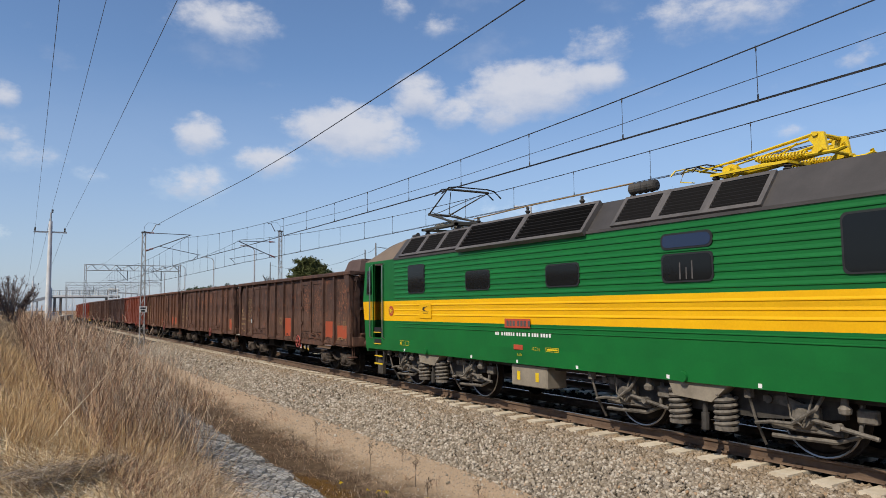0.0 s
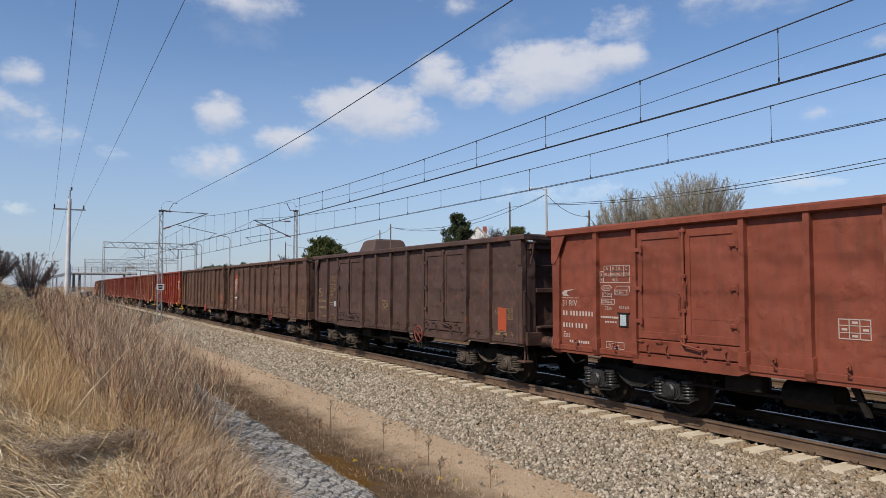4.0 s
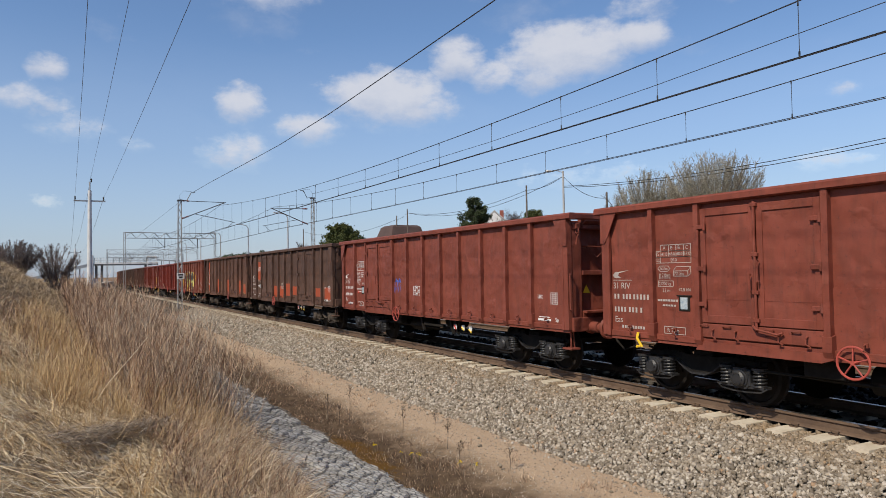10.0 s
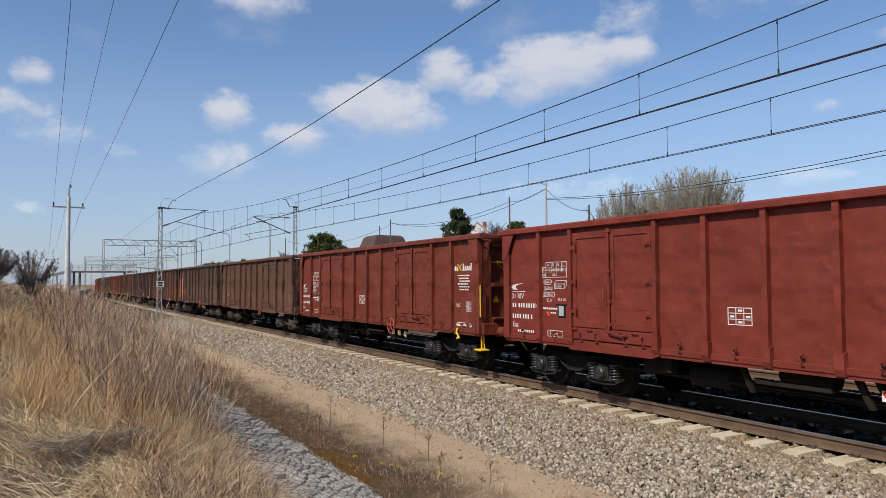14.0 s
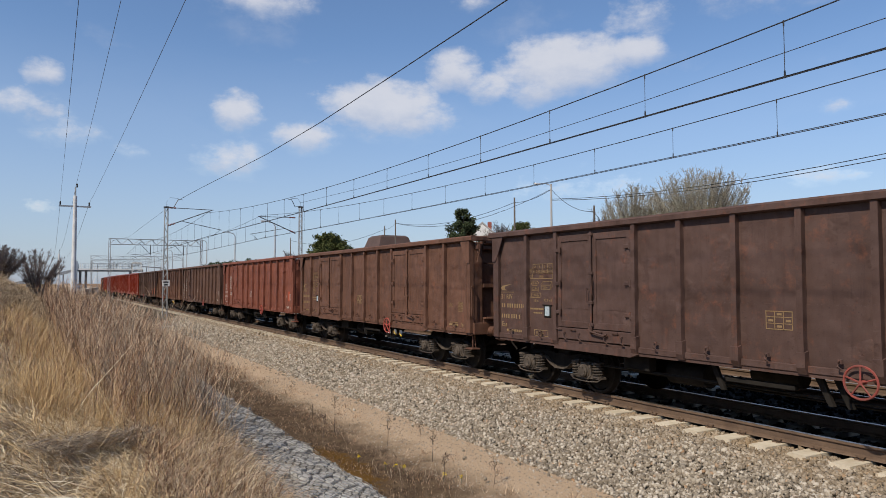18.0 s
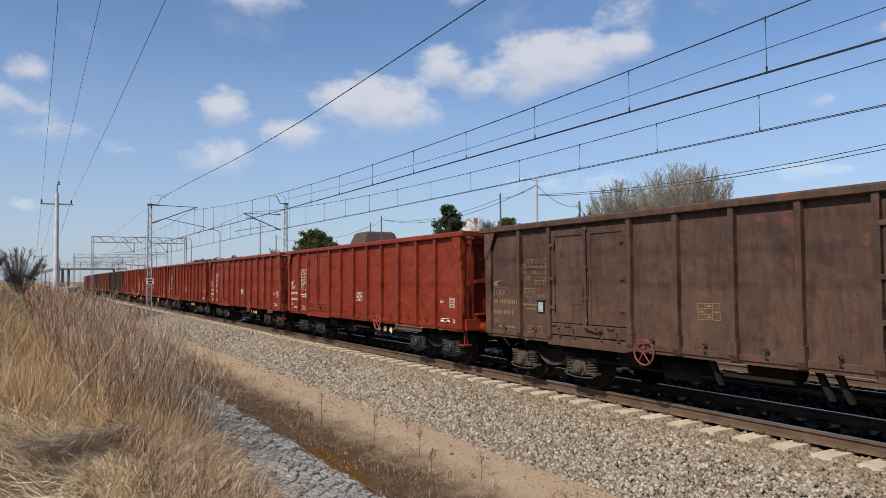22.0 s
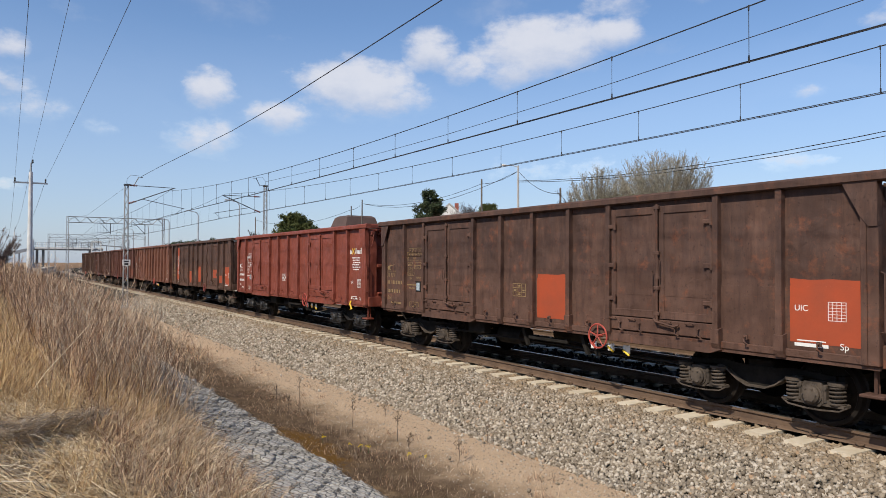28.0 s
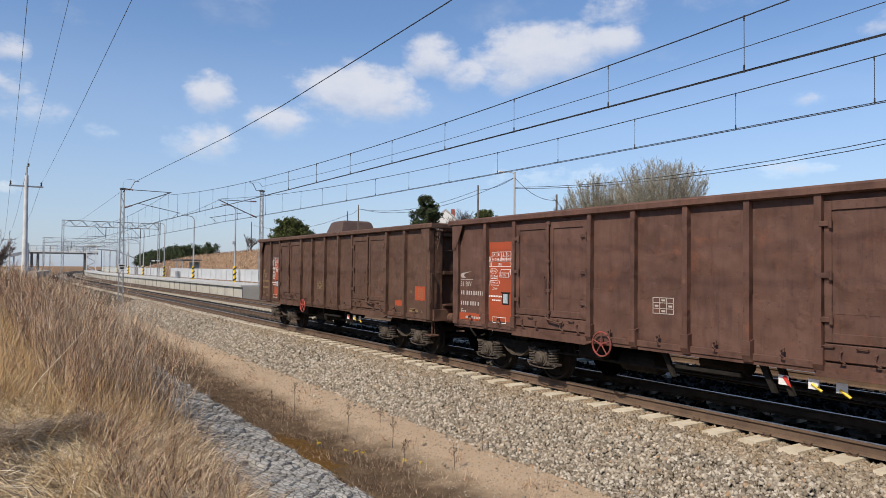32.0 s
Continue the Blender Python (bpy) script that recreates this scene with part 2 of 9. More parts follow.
def wagon_paint():
    """Paint in the object's own colour; its alpha says how far rust and dirt have gone."""
    m, t, b = nodes_of("wagon_paint")
    info = t.nodes.new("ShaderNodeObjectInfo")
    co = place_of(t, 60.0)
    wear = calc(t, "SUBTRACT", 1.0, info.outputs["Alpha"])
    stretch = t.nodes.new("ShaderNodeVectorMath")
    stretch.operation = "MULTIPLY"
    stretch.inputs[1].default_value = (1.0, 1.0, 0.22)
    t.links.new(co, stretch.inputs[0])
    cloud = noise_node(t, 1.1, 6, 0.7, co)
    streak = noise_node(t, 7.0, 5, 0.6, stretch.outputs[0])
    fine = noise_node(t, 55.0, 4, 0.7, co)
    col = info.outputs["Color"]
    shade = ramp(t, cloud, (0.3, 0.62), (0.72, 1.22))
    shade = mix(t, calc(t, "ADD", 0.25, calc(t, "MULTIPLY", wear, 0.75)), (1.0, 1.0, 1.0), shade)
    col = mix(t, 1.0, col, shade, "MULTIPLY")
    # every wagon keeps its dirt at another height; the upper panels darken in soft blotches
    sep = t.nodes.new("ShaderNodeSeparateXYZ")
    t.links.new(co_local(t), sep.inputs[0])
    wavy = calc(t, "ADD", sep.outputs["Z"], calc(t, "MULTIPLY", cloud, 1.1))
    sooty = calc(t, "MULTIPLY", ramp_lin(t, wavy, 2.25, 2.75), ramp(t, noise_node(t, 3.2, 7, 0.72, stretch.outputs[0]), (0.38, 0.0), (0.58, 1.0)))
    col = mix(t, calc(t, "MULTIPLY", sooty, calc(t, "MULTIPLY", calc(t, "SUBTRACT", wear, 0.62, True), 2.1)), col, (0.042, 0.029, 0.027))
    rust = ramp(t, streak, (0.48, 0.0), (0.66, 1.0))
    col = mix(t, calc(t, "MULTIPLY", calc(t, "MULTIPLY", rust, wear), 0.72), col, (0.060, 0.032, 0.024))
    bare = ramp(t, noise_node(t, 2.9, 9, 0.78, co), (0.545, 0.0), (0.66, 1.0))
    col = mix(t, calc(t, "MULTIPLY", calc(t, "MULTIPLY", bare, wear), 0.5), col, (0.27, 0.088, 0.040))
    # chips, scratches and runs of dirt with sharp rims
    chips = ramp(t, noise_node(t, 21.0, 8, 0.75, co), (0.585, 0.0), (0.625, 1.0))
    col = mix(t, calc(t, "MULTIPLY", chips, calc(t, "ADD", 0.22, calc(t, "MULTIPLY", wear, 0.55))), col, (0.040, 0.024, 0.020))
    thin = t.nodes.new("ShaderNodeVectorMath")
    thin.operation = "MULTIPLY"
    thin.inputs[1].default_value = (1.0, 1.0, 0.05)
    t.links.new(co, thin.inputs[0])
    runs = ramp(t, noise_node(t, 16.0, 6, 0.7, thin.outputs[0]), (0.56, 0.0), (0.64, 1.0))
    runs = calc(t, "MULTIPLY", runs, ramp(t, noise_node(t, 1.9, 4, 0.6, co), (0.40, 0.0), (0.62, 1.0)))
    col = mix(t, calc(t, "MULTIPLY", runs, calc(t, "ADD", 0.12, calc(t, "MULTIPLY", wear, 0.5))), col, (0.048, 0.029, 0.024))
    pale = ramp(t, noise_node(t, 6.0, 9, 0.8, co), (0.64, 0.0), (0.69, 1.0))
    col = mix(t, calc(t, "MULTIPLY", pale, calc(t, "ADD", 0.10, calc(t, "MULTIPLY", wear, 0.30))), col, (0.31, 0.16, 0.10))
    col = mix(t, calc(t, "MULTIPLY", fine, calc(t, "ADD", 0.10, calc(t, "MULTIPLY", wear, 0.28))), col, (0.04, 0.024, 0.020))
    t.links.new(col, b.inputs["Base Color"])
    rough = calc(t, "ADD", 0.40, calc(t, "MULTIPLY", wear, 0.40))
    t.links.new(rough, b.inputs["Roughness"])
    b.inputs["Specular IOR Level"].default_value = 0.18
    # bulged sheets, knocks and pitted skin
    bulge = calc(t, "MULTIPLY", noise_node(t, 1.5, 2, 0.5, co), 6.0)
    knocks = calc(t, "MULTIPLY", ramp(t, noise_node(t, 2.6, 3, 0.45, co), (0.60, 0.0), (0.80, 1.0)), 0.9)
    skin = calc(t, "ADD", calc(t, "MULTIPLY", fine, 0.14), calc(t, "MULTIPLY", chips, 0.05))
    bump(t, b, calc(t, "ADD", calc(t, "ADD", bulge, knocks), skin), 0.9, 0.022)
    return m


PAINT = wagon_paint()
BOGIE = surface("bogie_grime", (0.030, 0.026, 0.022), (0.010, 0.009, 0.008), 0.85, 0, 4, 60, 0.3, 20, 0.12)
AXLEDUST = surface("brake_dust", (0.125, 0.100, 0.080), (0.036, 0.030, 0.025), 0.9, 0, 5, 60, 0.4, 20, 0.15)
AXLEBLACK = surface("oily_black_casting", (0.044, 0.043, 0.044), (0.011, 0.011, 0.012), 0.45, 0, 6, 60, 0.3, 20, 0.4)
TREAD = surface("wheel_steel", (0.030, 0.025, 0.022), (0.012, 0.010, 0.009), 0.7, 0.2, 5, 50, 0.3, 20, 0.15)
BRIGHT = surface("rubbed_steel", (0.45, 0.43, 0.41), (0.3, 0.28, 0.26), 0.3, 0.9, 6, 90, 0.1)
RAIL = surface("rail_rust", (0.185, 0.122, 0.080), (0.095, 0.060, 0.041), 0.8, 0.2, 3, 50)
SLEEPER = surface("sleeper_concrete", (0.68, 0.60, 0.47), (0.46, 0.38, 0.27), 0.9, 0, 2.5, 60)


def shade_between_rails():
    """Darkens the sleepers' colour between their rails, in place of the train's shade."""
    t = SLEEPER.node_tree
    b = t.nodes["Principled BSDF"]
    clean = b.inputs["Base Color"].links[0].from_socket
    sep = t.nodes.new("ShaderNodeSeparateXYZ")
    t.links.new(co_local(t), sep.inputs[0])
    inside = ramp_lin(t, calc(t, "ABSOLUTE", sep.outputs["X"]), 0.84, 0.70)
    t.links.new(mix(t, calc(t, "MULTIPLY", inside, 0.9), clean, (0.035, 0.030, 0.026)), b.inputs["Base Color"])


shade_between_rails()
CONCRETE = surface("pale_concrete", (0.52, 0.51, 0.48), (0.38, 0.37, 0.35), 0.85, 0, 0.8, 30)
GALV = surface("galvanised_steel", (0.42, 0.44, 0.46), (0.27, 0.28, 0.29), 0.5, 0.5, 1.5, 30, 0.15)
WIRE = plain("dark_wire", (0.035, 0.033, 0.033), 0.5, 0.3)
WHITE = plain("white_paint", (0.72, 0.71, 0.68), 0.6)
BLACK = plain("black_rubber", (0.012, 0.012, 0.012), 0.6)
YELLOW = plain("yellow_paint", (0.80, 0.52, 0.02), 0.5)
ORANGE = surface("orange_primer", (0.40, 0.066, 0.020), (0.30, 0.062, 0.025), 0.7, 0, 2.5, 40)
REDPAINT = plain("red_paint", (0.55, 0.045, 0.03), 0.5)
FADEDRED = surface("faded_red_paint", (0.46, 0.075, 0.05), (0.30, 0.065, 0.05), 0.6, 0, 8, 60)
BLUE = plain("blue_paint", (0.05, 0.11, 0.45), 0.6)

# ---- track ----
def strip(b, s_list, outline):
    """A long body with the outline (x, z) laid along the line."""
    n = len(outline)
    v, f = [], []
    for s in s_list:
        v += [on_line(s, x, z) for x, z in outline]
    for i in range(len(s_list) - 1):
        for k in range(n):
            f.append((i * n + k, (i + 1) * n + k, (i + 1) * n + (k + 1) % n, i * n + (k + 1) % n))
    f += [tuple(range(n)), tuple(range((len(s_list) - 1) * n, len(s_list) * n))[::-1]]
    return b.add(v, f)


FAR = [-60, -20, 0, 20, 40, 60, 90] + [90 + 20 * i for i in range(1, 26)]
TRACKS = (0.0, 4.0)


def rail_outline(x):
    half = [(0.036, 0.0), (0.036, -0.035), (0.009, -0.05), (0.009, -0.135), (0.06, -0.155), (0.075, -0.172)]
    return [(x + a, z) for a, z in half] + [(x - a, z) for a, z in half[::-1]]


def sleeper_mesh():
    b = Build()
    out = [(-0.15, -0.42), (-0.135, -0.215), (0.135, -0.215), (0.15, -0.42)]
    for x0, x1, top in ((-1.3, -0.45, -0.19), (-0.45, 0.45, -0.235), (0.45, 1.3, -0.19)):
        b.prism([(y, z if z < -0.3 else top) for y, z in out], "x", x0, x1)
    return b.mesh("sleeper", SLEEPER)


def clip_build():
    """Spring clips and shoulders that hold both rails on one sleeper."""
    b = Build()
    for r in (-0.7535, 0.7535):
        for side in (-1, 1):
            x = r + side * 0.10
            b.box(x - 0.03, x + 0.03, -0.06, 0.06, -0.215, -0.175)
            b.tube([(x - side * 0.05, -0.05, -0.155), (x, -0.06, -0.14), (x + side * 0.035, -0.02, -0.15), (x, 0.04, -0.135), (x - side * 0.05, 0.05, -0.155)], 0.012, 5)
    return b


def tracks():
    sl, clip = sleeper_mesh(), clip_build().mesh("rail_clips", RAIL)
    for n, x in enumerate(TRACKS):
        line = thing("railway_track", "ballasted railway track with rusty rails on concrete sleepers", "railway track", "parallel tracks", "structure")
        for r in (-0.7535, 0.7535):
            rail = part("rail", strip(Build(), FAR, rail_outline(x + r)), RAIL, line, "rusty brown steel rail")
            part("running_surface", strip(Build(), FAR, [(x + r - 0.033, 0.002), (x + r + 0.033, 0.002), (x + r + 0.033, 0.0005), (x + r - 0.033, 0.0005)]), BRIGHT, rail, "polished running surface")
        first, count = (-12, 190) if n == 0 else (10, 150)
        for k in range(first, first + count):
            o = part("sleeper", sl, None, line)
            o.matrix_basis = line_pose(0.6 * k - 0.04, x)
            if -8 <= k < 70 and n == 0:
                c = part("rail_clips", clip, None, o)
        rest = Build()
        for k in range(first + count, 620):
            a, c, d, e = (on_line(0.6 * k + dy, x + dx, -0.21) for dx, dy in ((-1.3, -0.13), (1.3, -0.13), (1.3, 0.13), (-1.3, 0.13)))
            rest.add([a, c, d, e], [(0, 1, 2, 3)])
        tagged(part("far_sleepers", rest, SLEEPER, line), kind="stuff")


def ballast_material():
    m, t, b = nodes_of("ballast_bed")
    co = place_of(t)
    v = t.nodes.new("ShaderNodeTexVoronoi")
    v.inputs["Scale"].default_value = 17.0
    t.links.new(co, v.inputs["Vector"])
    tone = ramp(t, v.outputs["Color"], (0.1, (0.13, 0.113, 0.090)), (0.5, (0.24, 0.212, 0.172)), (0.9, (0.37, 0.34, 0.29)))
    dust = noise_node(t, 0.8, 5, 0.6, co)
    col = mix(t, calc(t, "MULTIPLY", dust, 0.5), tone, (0.30, 0.22, 0.14))
    sep = t.nodes.new("ShaderNodeSeparateXYZ")
    t.links.new(co, sep.inputs[0])
    # shade below the train, put into the bed's colour between the rails
    train_shade = calc(t, "MULTIPLY", ramp_lin(t, sep.outputs["X"], -0.85, -0.6), ramp_lin(t, sep.outputs["X"], 0.95, 0.7))
    col = mix(t, calc(t, "MULTIPLY", train_shade, 0.9), col, (0.018, 0.015, 0.013))
    # the same shade, coloured in beyond the near track
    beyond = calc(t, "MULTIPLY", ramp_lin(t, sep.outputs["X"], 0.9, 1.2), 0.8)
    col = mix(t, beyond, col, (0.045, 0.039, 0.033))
    # crevice shade painted in: colour falls off towards the cell rims
    gap = ramp(t, v.outputs["Distance"], (0.2, 0.8), (0.6, 0.2))
    col = mix(t, 1.0, col, gap, "MULTIPLY")
    t.links.new(col, b.inputs["Base Color"])
    b.inputs["Roughness"].default_value = 1.0
    b.inputs["Specular IOR Level"].default_value = 0.05
    bump(t, b, calc(t, "MULTIPLY", v.outputs["Distance"], -1.0), 1.0, 0.03)
    return m


def stone_material():
    m, t, b = nodes_of("ballast_stone")
    g = t.nodes.new("ShaderNodeNewGeometry")
    co = place_of(t)
    tone = ramp(t, g.outputs["Random Per Island"], (0.0, (0.075, 0.066, 0.054)), (0.30, (0.19, 0.168, 0.136)), (0.65, (0.33, 0.295, 0.24)), (0.93, (0.57, 0.525, 0.45)), (1.0, (0.33, 0.20, 0.11)))
    col = mix(t, calc(t, "MULTIPLY", noise_node(t, 60, 3, 0.6, co), 0.5), tone, (0.22, 0.17, 0.12))
    sep = t.nodes.new("ShaderNodeSeparateXYZ")
    t.links.new(co, sep.inputs[0])
    near_rail = ramp_lin(t, sep.outputs["X"], -2.1, -1.2)
    dusty = calc(t, "MULTIPLY", ramp(t, noise_node(t, 1.7, 4, 0.6, co), (0.30, 0.15), (0.65, 0.75)), calc(t, "ADD", 0.25, near_rail))
    col = mix(t, dusty, col, (0.26, 0.185, 0.110))
    t.links.new(col, b.inputs["Base Color"])
    b.inputs["Roughness"].default_value = 0.9
    b.inputs["Specular IOR Level"].default_value = 0.25
    return m


CHIP = [(x, y, z) for z in (-0.8, 0.8) for y in (-0.8, 0.8) for x in (-0.8, 0.8)]
CHIP_F = [(0, 2, 3), (0, 3, 1), (4, 5, 7), (4, 7, 6), (0, 1, 5), (0, 5, 4), (2, 6, 7), (2, 7, 3), (0, 4, 6), (0, 6, 2), (1, 3, 7), (1, 7, 5)]


def stones(name, places, sizes, flat, material, rng, jitter=0.46):
    """Many broken stones in one mesh, each with its own turn and shape."""
    n = len(places)
    base = np.array(CHIP)[None] * (1 + rng.uniform(-jitter, jitter, (n, 8, 3)))
    base = base * np.stack([sizes * rng.uniform(0.7, 1.3, n), sizes * rng.uniform(0.7, 1.3, n), sizes * flat], -1)[:, None]
    q = rng.normal(size=(n, 4))
    if flat < 0.5:
        q[:, 1:3] *= 0.12
    q /= np.linalg.norm(q, axis=1, keepdims=True)
    w, x, y, z = q.T
    turn = np.stack([1 - 2 * (y * y + z * z), 2 * (x * y - w * z), 2 * (x * z + w * y), 2 * (x * y + w * z), 1 - 2 * (x * x + z * z), 2 * (y * z - w * x), 2 * (x * z - w * y), 2 * (y * z + w * x), 1 - 2 * (x * x + y * y)], -1).reshape(n, 3, 3)
    v = np.einsum("nij,nkj->nki", turn, base) + places[:, None]
    f = np.array(CHIP_F)[None] + 8 * np.arange(n)[:, None, None]
    return quick_mesh(name, v.reshape(-1, 3), f.reshape(-1, 3), material)


def bed_height(x):
    """Top of the ballast across the near track."""
    x = np.asarray(x, float)
    return np.interp(x, [-3.05, -1.9, -1.4, -1.15, 5.3, 5.9, 7.1], [-0.84, -0.34, -0.252, -0.228, -0.24, -0.27, -0.84])


def ballast():
    m, sm = ballast_material(), stone_material()
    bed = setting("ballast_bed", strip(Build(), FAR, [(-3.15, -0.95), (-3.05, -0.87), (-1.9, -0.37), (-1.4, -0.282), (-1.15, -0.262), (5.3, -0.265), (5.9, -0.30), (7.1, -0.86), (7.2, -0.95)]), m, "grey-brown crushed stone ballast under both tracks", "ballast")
    rng = np.random.default_rng(3)
    sets = []
    for y0, y1, n in ((-3, 6, 24000), (6, 14, 16000), (14, 26, 12000), (26, 50, 9000)):
        x = rng.uniform(-3.2, -0.86, n)
        sets.append(np.stack([x, rng.uniform(y0, y1, n), bed_height(x) + rng.normal(0, 0.012, n) - 0.012], -1))
    p = np.concatenate(sets)
    size = rng.uniform(0.017, 0.036, len(p)) * np.interp(p[:, 1], [6, 26, 50], [1.0, 1.35, 1.8])
    keep = ~((np.abs((p[:, 1] + 0.04) / 0.6 - np.round((p[:, 1] + 0.04) / 0.6)) < 0.22) & (p[:, 0] > -1.31))
    p, size = p[keep], size[keep]
    tagged(new("ballast_stones", stones("ballast_stones", p, size, 0.75, sm, rng)), "loose grey and tan ballast stones beside the rails", "ballast", "", "stuff")
    # near-black stones under and beyond the train: its shade put into their colour
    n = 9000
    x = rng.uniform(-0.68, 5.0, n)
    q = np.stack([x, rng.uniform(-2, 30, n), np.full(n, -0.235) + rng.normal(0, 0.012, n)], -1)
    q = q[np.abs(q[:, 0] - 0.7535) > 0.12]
    tagged(new("ballast_stones", stones("ballast_stones", q, rng.uniform(0.025, 0.045, len(q)), 0.75, SHADESTONE, rng)), "ballast stones coloured dark like the shade under the train", "ballast", "", "stuff")
    # the odd stone that rolled onto the sand
    n = 500
    x = -3.1 - rng.exponential(0.22, n)
    r = np.stack([x, rng.uniform(-1, 30, n), np.full(n, -0.86)], -1)
    tagged(new("ballast_stones", stones("ballast_stones", r, rng.uniform(0.015, 0.035, n), 0.7, sm, rng)), "scattered stones on the sand path", "ballast", "", "stuff")


# stone colour darkened to stand for the shade below the train
SHADESTONE = surface("train_shade_stone", (0.016, 0.0135, 0.011), (0.008, 0.007, 0.006), 1.0, 0, 4, 50, 0.3, 20, 0.03)


# ---- wagons ----
PITCH = 13.695
HALF = 6.18
OVER = 0.15
LONG = 1.025


def words(text, size, material, name="lettering"):
    """Letters as a thin mesh, reading towards -y, upright, facing -x, from the origin."""
    cu = bpy.data.curves.new(name, "FONT")
    cu.body, cu.size = text, size
    ob = new(name, cu)
    bpy.context.view_layer.update()
    me = bpy.data.meshes.new_from_object(ob.evaluated_get(bpy.context.evaluated_depsgraph_get()))
    bpy.data.objects.remove(ob)
    me.transform(Matrix(((0, 0, -1, 0), (-1, 0, 0, 0), (0, 1, 0, 0), (0, 0, 0, 1))))
    me.materials.clear()
    me.materials.append(material)
    me.name = name
    return me


def flat_bars(rows, x, th=0.004):
    """Thin painted bars: (y from, y to, z from, z to)."""
    b = Build()
    for y0, y1, z0, z1 in rows:
        b.box(x - th, x, y0, y1, z0, z1)
    return b


def outline_bars(y0, y1, z0, z1, w=0.012):
    return [(y0, y1, z0, z0 + w), (y0, y1, z1 - w, z1), (y0, y0 + w, z0 + w, z1 - w), (y1 - w, y1, z0 + w, z1 - w)]


CARD = surface("paper_card", (0.50, 0.54, 0.54), (0.22, 0.30, 0.36), 0.7, 0, 25, 90)


class WagonKit:
    """Meshes that all wagons share."""

    def __init__(self):
        k = {}
        k["side_wall"] = Build().box(-1.385, -1.355, -HALF + 0.02, HALF - 0.02, 1.05, 3.15).box(-1.397, -1.385, -HALF + 0.05, HALF - 0.05, 1.02, 1.86).mesh("side_wall", PAINT)
        k["sole_bar"] = Build().box(-1.43, -1.36, -HALF, HALF, 0.95, 1.05, 0.008).box(-1.41, -1.38, -HALF, HALF, 0.90, 0.95).mesh("sole_bar", PAINT)
        k["top_rail"] = Build().prism([(-1.50, 3.17), (-1.50, 3.25), (-1.475, 3.28), (-1.37, 3.28), (-1.345, 3.25), (-1.345, 3.15), (-1.45, 3.15)], "y", -HALF - OVER, HALF + OVER).mesh("top_rail", PAINT)
        k["post"] = Build().prism([(-1.38, 3.16), (-1.472, 3.16), (-1.484, 1.62), (-1.484, 1.02), (-1.45, 0.96), (-1.38, 0.96)], "y", -0.045, 0.045).prism([(-1.38, 1.25), (-1.494, 1.22), (-1.494, 1.02), (-1.45, 0.93), (-1.38, 0.93)], "y", -0.065, 0.065).mesh("post", PAINT)
        k["corner_post"] = Build().box(-1.455, -1.33, -0.07, 0.06, 0.95, 3.16, 0.01).box(-1.462, -1.40, 0.06, 0.13, 0.95, 3.15, 0.008).mesh("corner_post", PAINT)
        k["gusset"] = Build().prism([(-0.07, 3.16), (-0.07, 2.62), (0.03, 2.62), (0.12, 2.74), (0.33, 3.16)], "x", -1.475, -1.455).mesh("gusset", PAINT)
        k["end_column"] = Build().box(-1.33, -1.08, -0.06, 0.10, 0.98, 3.1, 0.01).mesh("end_column", PAINT)
        d = Build()
        d.box(-1.432, -1.405, -0.47, 0.47, 1.32, 3.05)
        for y0, y1, z0, z1 in ((-0.475, -0.38, 1.30, 3.07), (0.38, 0.475, 1.30, 3.07), (-0.38, 0.38, 2.95, 3.07), (-0.38, 0.38, 1.30, 1.42)):
            d.box(-1.452, -1.405, y0, y1, z0, z1, 0.006)
        d.box(-1.437, -1.43, -0.38, 0.38, 1.66, 1.675)
        k["door_leaf"] = d.mesh("door_leaf", PAINT)
        h = Build()
        h.box(-1.485, -1.45, -0.05, 0.09, 0, 0.07, 0.008).cyl((-1.475, -0.05, -0.02), (-1.475, -0.05, 0.10), 0.022, 8)
        k["hinge"] = h.mesh("hinge", PAINT)
        r = Build().cyl((-1.478, 0, 1.22), (-1.478, 0, 3.10), 0.022, 8)
        for z in (1.35, 1.75, 2.3, 3.02):
            r.box(-1.50, -1.45, -0.05, 0.05, z, z + 0.06, 0.008)
        r.tube([(-1.49, -0.07, 1.95), (-1.53, -0.07, 1.93), (-1.53, -0.07, 2.25), (-1.49, -0.07, 2.23)], 0.012, 6)
        r.tube([(-1.49, 0.06, 1.80), (-1.53, 0.06, 1.79), (-1.53, 0.06, 2.05), (-1.49, 0.06, 2.03)], 0.012, 6)
        r.tube([(-1.49, 0.05, 1.30), (-1.53, -0.02, 1.26), (-1.52, -0.35, 1.20), (-1.50, -0.42, 1.23)], 0.018, 6)
        k["lock_bar"] = r.mesh("lock_bar", PAINT)
        f = Build().box(-1.455, -1.40, -0.97, 0.97, 1.07, 1.285, 0.01)
        f.prism([(-1.02, 1.0), (-1.10, 0.93), (-0.92, 0.865), (1.10, 0.865), (1.02, 1.0)], "x", -1.455, -1.37)
        for y in (-0.75, -0.35, 0.35, 0.75):
            f.tube([(-1.46, y, 1.20), (-1.50, y, 1.19), (-1.51, y, 1.10), (-1.47, y - 0.04, 1.06)], 0.014, 5)
            f.tube([(-1.46, y + 0.09, 1.24), (-1.49, y + 0.09, 1.26), (-1.49, y + 0.22, 1.26), (-1.46, y + 0.22, 1.24)], 0.010, 5)
        k["door_flap"] = f.mesh("door_flap", PAINT)
        hk = Build().tube([(-1.465, 0, 1.16), (-1.505, 0, 1.15), (-1.515, 0, 1.09), (-1.48, -0.03, 1.05)], 0.014, 5).box(-1.475, -1.455, -0.03, 0.03, 1.12, 1.18)
